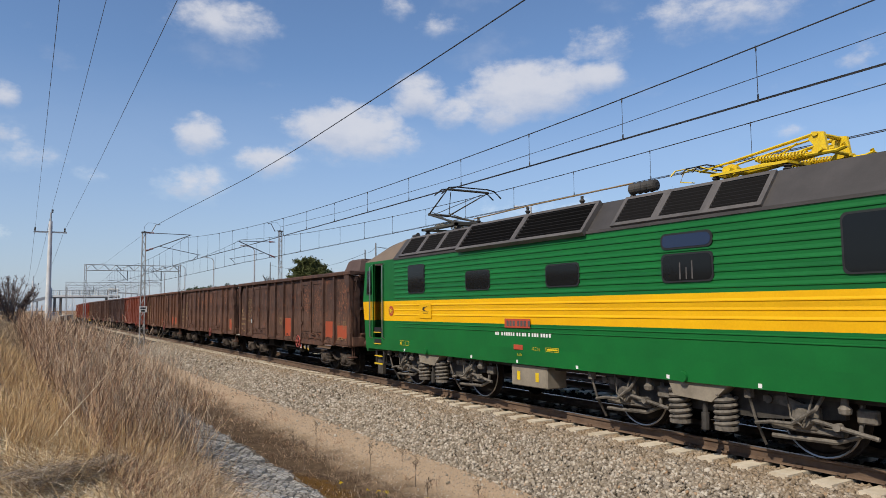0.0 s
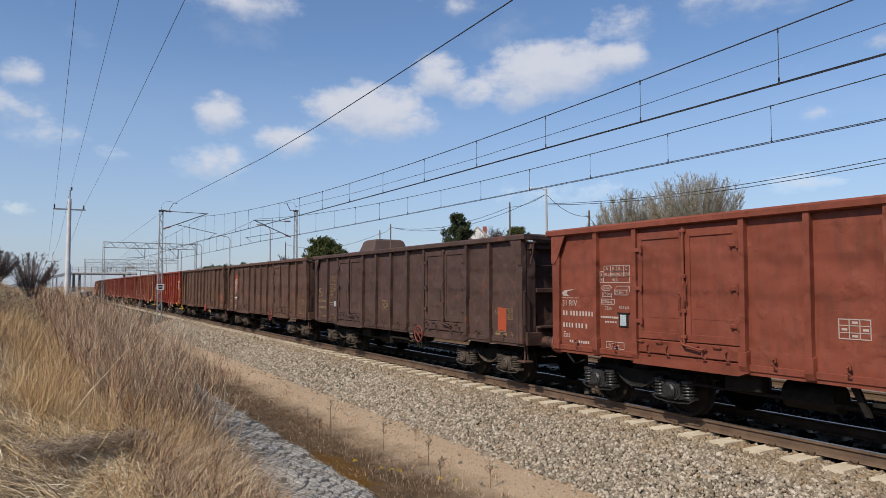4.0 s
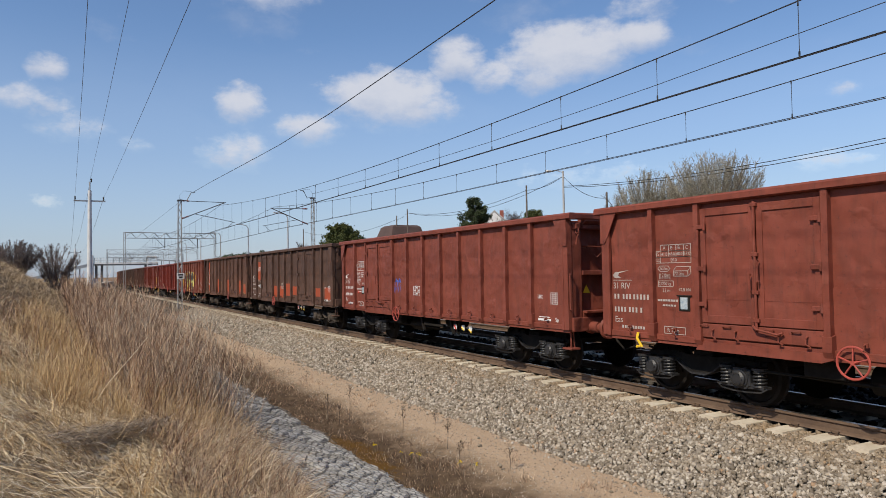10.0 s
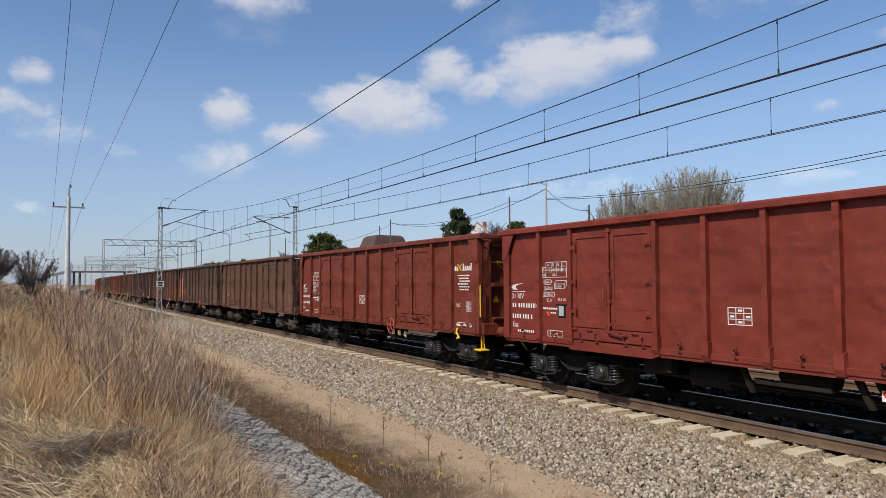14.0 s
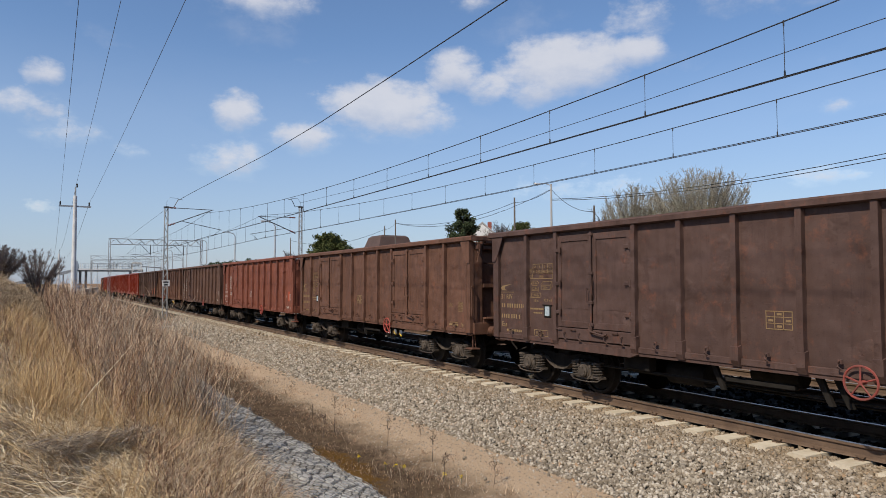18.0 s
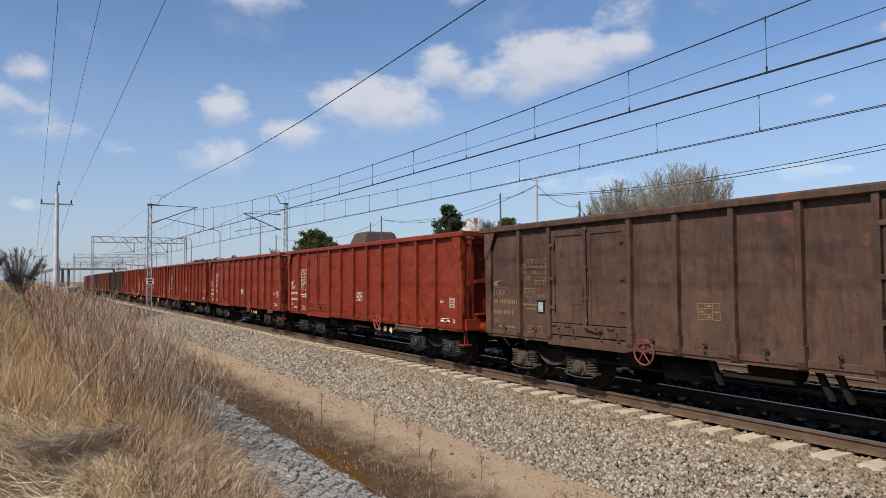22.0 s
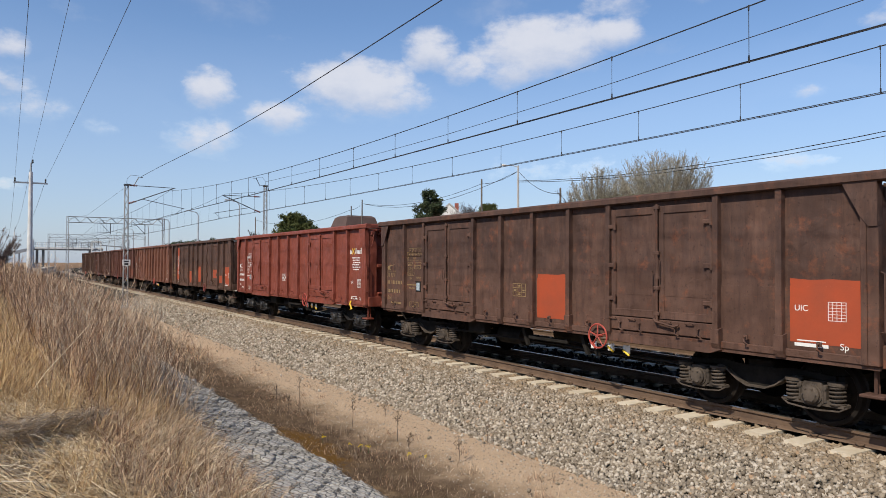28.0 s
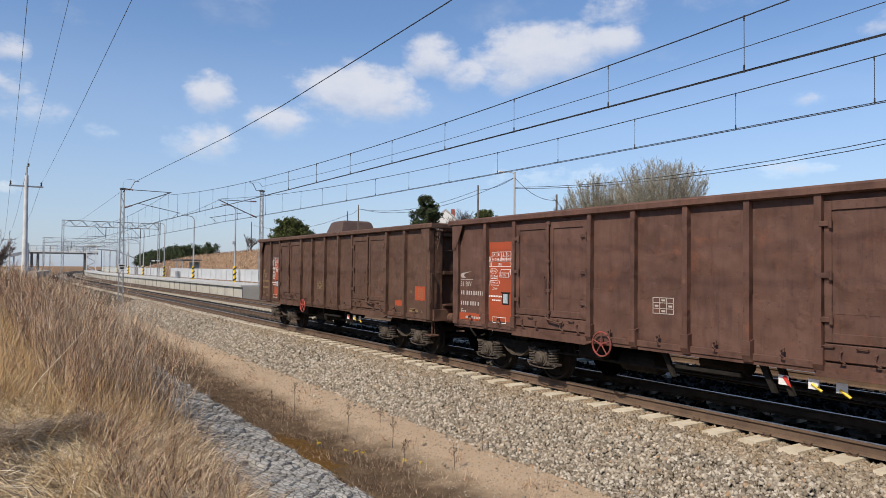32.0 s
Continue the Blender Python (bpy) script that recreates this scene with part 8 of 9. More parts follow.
# ---- houses, poles and trees on the hill ----
def hill_poles():
    spots = [(29.5, 45.0, 6.4, True), (31.5, 53.5, 6.0, False), (30.5, 79.5, 5.6, False), (31.0, 84.0, 5.0, False), (31.0, 41.0, 4.0, False), (30.0, 124.0, 5.5, False)]
    tops = []
    for x, y, h, lamp in spots:
        z = ground_height(x, y)
        p = thing("utility_pole", "slim grey roadside pole" + (" with a street lamp arm" if lamp else " carrying cables"), "utility pole", "hill poles")
        part("shaft", Build().cyl((x, y, z - 0.2), (x, y, z + h), 0.11, 8, 0.08), POLEGREY if lamp else POLEWOOD, p)
        if lamp:
            part("lamp_arm", Build().tube([(x, y, z + h - 0.15), (x - 0.5, y + 0.25, z + h + 0.02), (x - 1.0, y + 0.5, z + h)], 0.04, 5), GALVPALE, p)
            part("lamp_head", Build().box(x - 1.45, x - 0.95, y + 0.4, y + 0.6, z + h - 0.08, z + h + 0.06, 0.03), WHITE, p)
        tops.append(Vector((x, y, z + h - 0.5)))
    c = thing("village_cables", "thin dark cables between the hill poles", "cable", "", "structure")

    def span(a, b, sag, r=0.022):
        part("cable", wire([a.lerp(b, i / 10) - Vector((0, 0, sag * 4 * (i / 10) * (1 - i / 10))) for i in range(11)], r, 4), WIRE, c)

    span(tops[0], tops[1], 0.3)
    low = tops[0] - Vector((0, 0, 0.9))
    span(low, Vector((28.0, 2.0, 10.0)), 1.1)
    span(low - Vector((0, 0, 0.1)), Vector((28.0, 2.0, 9.75)), 1.15)
    span(tops[1], tops[2], 1.0)
    span(tops[0], tops[2], 1.6)
    span(tops[2], tops[3], 0.2)
    span(tops[3], tops[5], 1.4)
    span(tops[0], tops[4], 0.6)


POLEGREY = surface("pole_concrete", (0.45, 0.44, 0.42), (0.34, 0.33, 0.32), 0.85, 0, 1.0, 30)
POLEWOOD = surface("pole_wood", (0.17, 0.14, 0.115), (0.10, 0.085, 0.07), 0.9, 0, 1.5, 30)
ROOFBROWN = surface("roof_tiles", (0.105, 0.066, 0.055), (0.070, 0.045, 0.039), 0.85, 0, 0.8, 12)
REDTILE = surface("red_roof_tiles", (0.33, 0.09, 0.055), (0.24, 0.07, 0.05), 0.8, 0, 0.8, 12)


def houses():
    z = ground_height(31.5, 82)
    h = thing("house", "low house with a dark brown mansard roof", "house", "houses on the hill", at=pose(32.5, 86.0, z, 0, 0, 0))
    part("wall", Build().box(-2.4, 2.4, -2.4, 2.4, -0.3, 1.9), WHITEWALL, h)
    r = Build()
    v = [(sx * w_, sy * w_, z_) for w_, z_ in ((2.75, 1.7), (2.15, 3.45), (1.8, 3.7)) for sx, sy in ((-1, -1), (1, -1), (1, 1), (-1, 1))]
    r.add(v, [(0, 1, 5, 4), (1, 2, 6, 5), (2, 3, 7, 6), (3, 0, 4, 7), (4, 5, 9, 8), (5, 6, 10, 9), (6, 7, 11, 10), (7, 4, 8, 11), (8, 9, 10, 11), (3, 2, 1, 0)])
    part("roof", r, ROOFBROWN, h, "dark brown mansard roof")
    part("window", Build().box(-2.43, -2.38, -1.0, 1.0, 0.6, 1.5), GLASS, h)
    z = ground_height(46, 80)
    g = thing("house", "white gabled house with a pale roof and red chimney", "house", "houses on the hill", at=pose(47, 83.5, z, 0, 0, -33))
    part("wall", Build().box(-3.2, 3.2, -4.0, 4.0, -0.3, 2.6).prism([(-3.2, 2.6), (3.2, 2.6), (0, 5.4)], "y", -4.0, 4.0), WHITEWALL, g)
    part("roof", Build().prism([(-3.5, 2.45), (0, 5.5), (0, 5.75), (-3.75, 2.45)], "y", -3.9, 4.3).prism([(3.5, 2.45), (3.75, 2.45), (0, 5.75), (0, 5.5)], "y", -3.9, 4.3), POLEGREY, g, "pale grey roof")
    part("chimney", Build().box(0.8, 1.4, 1.0, 1.6, 4.2, 6.1), REDTILE, g)
    part("window", Build().box(-0.6, 0.6, -4.04, -3.98, 1.0, 2.2), GLASS, g)


def leaf_material(name, a, b_, spec=0.2):
    m, t, b = nodes_of(name)
    g = t.nodes.new("ShaderNodeNewGeometry")
    col = ramp(t, g.outputs["Random Per Island"], (0.0, a), (1.0, b_))
    co = place_of(t)
    col = mix(t, calc(t, "MULTIPLY", noise_node(t, 1.2, 4, 0.6, co), 0.5), col, tuple(c * 0.5 for c in a))
    t.links.new(col, b.inputs["Base Color"])
    b.inputs["Roughness"].default_value = 0.8
    b.inputs["Specular IOR Level"].default_value = spec
    return m


BARK = surface("bark", (0.14, 0.115, 0.09), (0.07, 0.058, 0.048), 0.95, 0, 3, 30)
TWIG = surface("pale_twigs", (0.36, 0.335, 0.265), (0.22, 0.20, 0.155), 0.9, 0, 2, 30)
TWIGPURPLE = surface("purple_brown_twigs", (0.22, 0.175, 0.160), (0.12, 0.095, 0.088), 0.9, 0, 2, 30)
TWIGDARK = surface("dark_twigs", (0.12, 0.085, 0.066), (0.07, 0.05, 0.042), 0.9, 0, 2, 30)
NEEDLE = leaf_material("pine_needles", (0.034, 0.050, 0.024), (0.085, 0.105, 0.048))
NEEDLEPALE = leaf_material("yellow_pine_needles", (0.05, 0.065, 0.02), (0.11, 0.12, 0.04))


def clumps(places, size, rng, material, name, leaves=14):
    """Little crossed leaves scattered round each place."""
    n = len(places) * leaves
    c = np.repeat(np.asarray(places), leaves, 0) + rng.normal(0, size * 0.55, (n, 3))
    d = rng.normal(size=(n, 3))
    d /= np.linalg.norm(d, axis=1, keepdims=True)
    e = np.cross(d, rng.normal(size=(n, 3)))
    e /= np.linalg.norm(e, axis=1, keepdims=True)
    l = (size * rng.uniform(0.25, 0.6, n))[:, None]
    v = np.stack([c - d * l, c + e * l * 0.45, c + d * l, c - e * l * 0.45], 1)
    return quick_mesh(name, v.reshape(-1, 3), np.arange(4 * n).reshape(-1, 4), material)


def pine(x, y, top, width, seed, material, label):
    rng = np.random.default_rng(seed)
    z0 = ground_height(x, y)
    h = top - z0
    t = thing("pine_tree", label, "tree", "trees on the hill", at=pose(x, y, z0))
    part("trunk", Build().tube([(0, 0, -0.2), (0.1, 0, h * 0.5), (0.05, 0.05, h * 0.95)], [0.16, 0.11, 0.03], 7), BARK, t)
    limbs, places = Build(), []
    for i in range(62):
        u = rng.uniform(0.12, 0.97)
        a = rng.uniform(0, 2 * math.pi)
        r = width / 2 * math.sqrt(max(0.02, 1 - u ** 2.4)) * rng.uniform(0.55, 1.1)
        p = (r * math.cos(a), r * math.sin(a), h * u + r * 0.35)
        limbs.tube([(0.05, 0, h * u), (p[0] * 0.6, p[1] * 0.6, h * u + r * 0.12), p], [0.035, 0.025, 0.012], 4)
        for k in range(5):
            q = rng.uniform(0.45, 1.05)
            places.append((p[0] * q + rng.normal(0, 0.12), p[1] * q + rng.normal(0, 0.12), h * u + r * 0.35 * q + rng.normal(0, 0.14)))
    part("crown_frame", limbs, BARK, t)
    part("crown", clumps(places, width * 0.060, rng, material, "crown", 56), None, t)


def bare_bush(name, x, y, top, width, seed, twig, label, stems=22, buds=None, forks=3, thick=1.0, depth=4):
    """A leafless shrub or tree: stems that fork upwards into fine twigs."""
    rng = random.Random(seed)
    z0 = ground_height(x, y)
    h = top - z0
    t = thing(name, label, "tree" if h > 2.5 else "bush", "bare trees", at=pose(x, y, z0))
    b, tips = Build(), []

    def grow(p, d, length, r, level):
        q = p + d * length + Vector((rng.gauss(0, 0.05), rng.gauss(0, 0.05), 0)) * length
        b.tube([p, (p + q) / 2 + Vector((rng.gauss(0, 0.04), rng.gauss(0, 0.04), 0)) * length, q], [r, r * 0.8, r * 0.6], 3 if level else 4)
        if level >= depth:
            tips.append(q)
            return
        for _ in range(forks if level else forks + 1):
            n = (d + Vector((rng.gauss(0, 0.36), rng.gauss(0, 0.36), rng.uniform(-0.05, 0.22)))).normalized()
            grow(p.lerp(q, rng.uniform(0.55, 1.0)), n, length * rng.uniform(0.58, 0.86), r * 0.6, level + 1)

    for _ in range(stems):
        a, lean = rng.uniform(0, 2 * math.pi), rng.uniform(0.05, 0.75)
        d = Vector((math.cos(a) * lean * width / h * 0.75, math.sin(a) * lean * width / h * 0.75, 1)).normalized()
        grow(Vector((math.cos(a) * lean * width * 0.2, math.sin(a) * lean * width * 0.2, -0.1)), d, h * 0.34 * rng.uniform(0.8, 1.1) * (1 - 0.3 * lean), 0.055 * thick, 0)
    part("bare_crown", b, twig, t)
    if buds:
        tagged(part("bud_haze", clumps([tuple(p) for p in tips], 0.06, np.random.default_rng(seed), buds, "buds", 3), None, t), kind="stuff")


def strands(name, base, off, arch, width, material, rng, segs=4):
    """Ribbons that run from base by off and bow upwards by arch; one mesh."""
    n = len(base)
    a = rng.uniform(0, math.pi, n)
    side = np.column_stack([np.cos(a), np.sin(a), rng.uniform(-0.5, 0.5, n)]) * (width / 2)[:, None]
    kink = rng.normal(0, 0.06, (n, 3)) * np.linalg.norm(off, axis=1, keepdims=True)
    rows = []
    for i in range(segs + 1):
        u = i / segs
        p = base + off * u + kink * math.sin(2.6 * math.pi * u) * 0.5
        p[:, 2] += arch * 4 * u * (1 - u)
        w = side * (1.0 - 0.75 * u)
        rows += [p - w, p + w]
    v = np.stack(rows, 1)
    k = 2 * (segs + 1) * np.arange(n)[:, None]
    f = np.concatenate([k + [2 * i, 2 * i + 1, 2 * i + 3, 2 * i + 2] for i in range(segs)], 0)
    return quick_mesh(name, v.reshape(-1, 3), f, material)


def dome_tree(name, x, y, top, width, seed, twig, label, stems, shoots, thick, base_spread=0.18, tips=7):
    """A bare tree whose stems fan from the foot into a round crown of fine shoots."""
    rng = np.random.default_rng(seed)
    z0 = ground_height(x, y)
    h = top - z0
    t = thing(name, label, "tree", "bare trees", at=pose(x, y, z0))
    a, c = rng.uniform(0, 2 * math.pi, stems), rng.uniform(0.0, 1.0, stems) ** 0.6 * 1.35
    reach = rng.uniform(0.80, 0.92, stems)
    foot = np.column_stack([np.cos(a) * c, np.sin(a) * c, np.zeros(stems)]) * width * base_spread * 0.5
    foot[:, 2] = -0.1
    tip = np.column_stack([np.cos(a) * np.sin(c) * width / 2, np.sin(a) * np.sin(c) * width / 2, h * (0.25 + 0.75 * np.cos(c * 0.82))]) * reach[:, None]
    limb = Build()
    for p, q in zip(foot, tip):
        m = p + (q - p) * 0.5 + np.array([0, 0, 0.06 * h])
        limb.tube([p, m, q], [0.05 * thick, 0.032 * thick, 0.012 * thick], 4)
    tagged(part("crown_frame", limb, twig, t), kind="stuff")

    def along(p, d, n, lo, hi, size, wide, spread_):
        u = rng.uniform(lo, hi, (len(p), n))
        b = (p[:, None] + d[:, None] * u[..., None]).reshape(-1, 3)
        g = np.repeat(d / np.linalg.norm(d, axis=1, keepdims=True), n, 0) + rng.normal(0, spread_, (len(b), 3)) + np.array([0, 0, 0.08])
        g /= np.linalg.norm(g, axis=1, keepdims=True)
        l = rng.uniform(0.5, 1.0, len(b)) * size * (1.25 - 0.6 * u.reshape(-1))
        return b, g * l[:, None], np.full(len(b), wide)

    b1, d1, w1 = along(foot, tip - foot, shoots, 0.30, 1.0, h * 0.15, 0.028 * thick, 0.50)
    b2, d2, w2 = along(b1, d1, tips, 0.25, 1.0, h * 0.075, 0.020 * thick, 0.60)
    tagged(part("bare_crown", strands("bare_crown", b1, d1, rng.normal(0.02, 0.02, len(b1)), w1, twig, rng, 2), None, t), kind="stuff")
    tagged(part("twig_haze", strands("twig_haze", b2, d2, rng.normal(0.0, 0.01, len(b2)), w2, twig, rng, 2), None, t), kind="stuff")


def far_woods():
    rng = np.random.default_rng(11)
    places, trunks = [], Build()
    for i in range(190):
        p = Vector((36 + rng.uniform(0, 12), rng.uniform(212, 292), 0))
        z = ground_height(p.x, p.y)
        h = rng.uniform(4.0, 5.8)
        trunks.cyl((p.x, p.y, z - 0.3), (p.x, p.y, z + h * 0.8), 0.12, 5)
        for k in range(26):
            u = rng.uniform(0.25, 1)
            r = 1.9 * (1.15 - u)
            a = rng.uniform(0, 2 * math.pi)
            places.append((p.x + r * math.cos(a), p.y + r * math.sin(a), z + h * u))
    w = thing("far_woods", "dark green pine wood on the far hillside", "woods", "", "stuff")
    part("crowns", clumps(places, 0.62, rng, NEEDLE, "crowns", 22), None, w)
    part("trunks", trunks, BARK, w)


overhead_lines()
masts()
portals()
power_line()
platform()
footbridge()
hill_poles()
houses()
pine(30.0, 61.2, 9.9, 3.9, 1, NEEDLE, "small dense dark green pine on the hill")
pine(29.4, 102.0, 9.5, 6.2, 2, NEEDLEPALE, "broad yellowish pine beside the track hill")
pine(33.0, 107.0, 8.6, 5.5, 3, NEEDLE, "broad dark pine beside the track hill")
pine(34.0, 55.5, 8.3, 3.2, 4, NEEDLEPALE, "low yellowish pine behind the poles")
dome_tree("willow_tree", 31.0, 36.3, 10.4, 6.4, 21, TWIG, "budding grey-green willow with many upright stems", 110, 20, 1.0, 0.25)
dome_tree("willow_tree", 31.0, 29.8, 10.9, 8.6, 22, TWIG, "tall budding willow with fine spreading twigs", 150, 20, 1.0, 0.25)
dome_tree("willow_tree", 33.0, 34.0, 9.6, 5.0, 31, TWIG, "smaller budding willow between the taller ones", 60, 18, 1.0, 0.25)
bare_bush("bare_tree", 33.2, 59.0, 9.4, 4.2, 23, TWIGDARK, "bare brown tree by the white house", 14, None, 3, 1.7)
bare_bush("bare_bush", 31.5, 40.0, 8.7, 4.6, 24, TWIGDARK, "low bare bush beside the willow", 20, None, 3, 1.3)
bare_bush("bare_bush", 31.0, 71.0, 7.6, 5.0, 25, TWIGDARK, "low bare bush near the brown roof", 14, None, 3, 1.3)
bare_bush("bare_tree", 27.0, 117.0, 9.2, 3.8, 26, TWIGDARK, "bare tree on the hill crest", 4, None, 3, 1.6)
dome_tree("bare_tree", -11.0, 82.0, 6.3, 6.0, 27, TWIGPURPLE, "spreading bare tree behind the grass slope", 44, 24, 1.2, 0.10, 9)
dome_tree("bare_tree", -14.6, 80.0, 6.4, 6.0, 28, TWIGPURPLE, "bushy bare tree behind the grass slope", 80, 24, 1.2, 0.20, 10)
dome_tree("bare_tree", -18.4, 84.0, 7.0, 7.0, 29, TWIGPURPLE, "bushy bare tree behind the grass slope", 80, 24, 1.2, 0.20, 10)
far_woods()

# ---- gabion mattress and plants ----
def slope(x, y):
    """Ground height near the camera, for arrays."""
    z = np.interp(x, PROFILE_X, PROFILE_Z)
    far = np.interp(y, [40, 70, 110], [1.0, 0.75, 0.25])
    z = np.where(x < -8.0, -0.3 + (z + 0.3) * far, z)
    return z + np.where(x < -9.5, bank_rise(x, y), 0.0)


def gabion_top(x):
    return np.interp(x, [-8.1, -7.6, -7.1, -6.68, -6.43, -6.33], [-0.25, -0.36, -0.43, -0.51, -0.56, -0.62])


def island_material(name, stops, rough=0.9, mottled=0.4, through_light=0.0):
    m, t, b = nodes_of(name)
    g = t.nodes.new("ShaderNodeNewGeometry")
    col = ramp(t, g.outputs["Random Per Island"], *stops)
    co = place_of(t)
    col = mix(t, calc(t, "MULTIPLY", noise_node(t, 14, 4, 0.65, co), mottled), col, tuple(c * 0.45 for c in stops[0][1]))
    t.links.new(col, b.inputs["Base Color"])
    b.inputs["Roughness"].default_value = rough
    b.inputs["Specular IOR Level"].default_value = 0.2
    if through_light:
        tl = t.nodes.new("ShaderNodeBsdfTranslucent")
        t.links.new(col, tl.inputs["Color"])
        mx = t.nodes.new("ShaderNodeMixShader")
        mx.inputs[0].default_value = through_light
        t.links.new(b.outputs[0], mx.inputs[1])
        t.links.new(tl.outputs[0], mx.inputs[2])
        t.links.new(mx.outputs[0], t.nodes["Material Output"].inputs["Surface"])
    return m


def slab_cells(rng, x0, x1, y0, y1, step_x, step_y):
    """Packed irregular outlines that fill a strip: each cell is what lies nearest to its own seed."""
    nx, ny = int((x1 - x0) / step_x), int((y1 - y0) / step_y)
    seeds = []
    for j in range(ny):
        for i in range(nx):
            if rng.random() < 0.13:
                continue
            seeds.append((x0 + (i + 0.5 + (0.5 if j % 2 else 0.0) * 0.9) * step_x + rng.normal(0, 0.20) * step_x, y0 + (j + 0.5) * step_y + rng.normal(0, 0.22) * step_y))
    seeds = np.array(seeds)
    cells = []
    for k, s in enumerate(seeds):
        d = np.hypot(*(seeds - s).T)
        near = np.argsort(d)[1:16]
        poly = [(s[0] + a, s[1] + b) for a, b in ((-0.26, -0.26), (0.26, -0.26), (0.26, 0.26), (-0.26, 0.26))]
        for m in near:
            mid, nrm = (s + seeds[m]) / 2, seeds[m] - s
            side = [(p[0] - mid[0]) * nrm[0] + (p[1] - mid[1]) * nrm[1] for p in poly]
            out = []
            for a in range(len(poly)):
                b = (a + 1) % len(poly)
                if side[a] <= 0:
                    out.append(poly[a])
                if side[a] * side[b] < 0:
                    u = side[a] / (side[a] - side[b])
                    out.append((poly[a][0] + u * (poly[b][0] - poly[a][0]), poly[a][1] + u * (poly[b][1] - poly[a][1])))
            poly = out
            if len(poly) < 3:
                break
        poly = [(min(p[0], x1 + 0.03), p[1]) for p in poly]
        if len(poly) >= 3 and max(p[0] for p in poly) - min(p[0] for p in poly) > 0.06:
            cells.append((s, poly))
    return cells


def slab(rng, centre, poly):
    """A broken stone with a tilted flat top and chipped edges, about its own centre."""
    cx, cy = sum(p[0] for p in poly) / len(poly), sum(p[1] for p in poly) / len(poly)
    n = len(poly)
    tx, ty = rng.normal(0, 0.06, 2)
    lift = rng.normal(0, 0.008)
    gap = rng.uniform(0.93, 0.99)
    wear = rng.uniform(0.94, 1.04, n)

    def ring(k, z, flat=True):
        r = []
        for (px, py), q in zip(poly, wear):
            dx, dy = (px - cx) * k * q, (py - cy) * k * q
            r.append((dx, dy, z + (dx * tx + dy * ty + lift if flat else 0.0)))
        return r

    v = ring(gap * 0.96, -0.10, False) + ring(gap, 0.012) + ring(gap * rng.uniform(0.84, 0.93), 0.030)
    v.append((0, 0, 0.036 + lift + rng.uniform(-0.006, 0.008)))
    f = [(k * n + i, k * n + (i + 1) % n, (k + 1) * n + (i + 1) % n, (k + 1) * n + i) for k in (0, 1) for i in range(n)]
    f += [(2 * n + i, 2 * n + (i + 1) % n, 3 * n) for i in range(n)]
    return (cx, cy), v, f


def gabion_hump(x, y):
    return 0.030 * np.sin(2.3 * x + 1.9 * y) * np.sin(1.1 * y - 0.7 * x) + 0.018 * np.sin(5.1 * y + 3.0 * x)


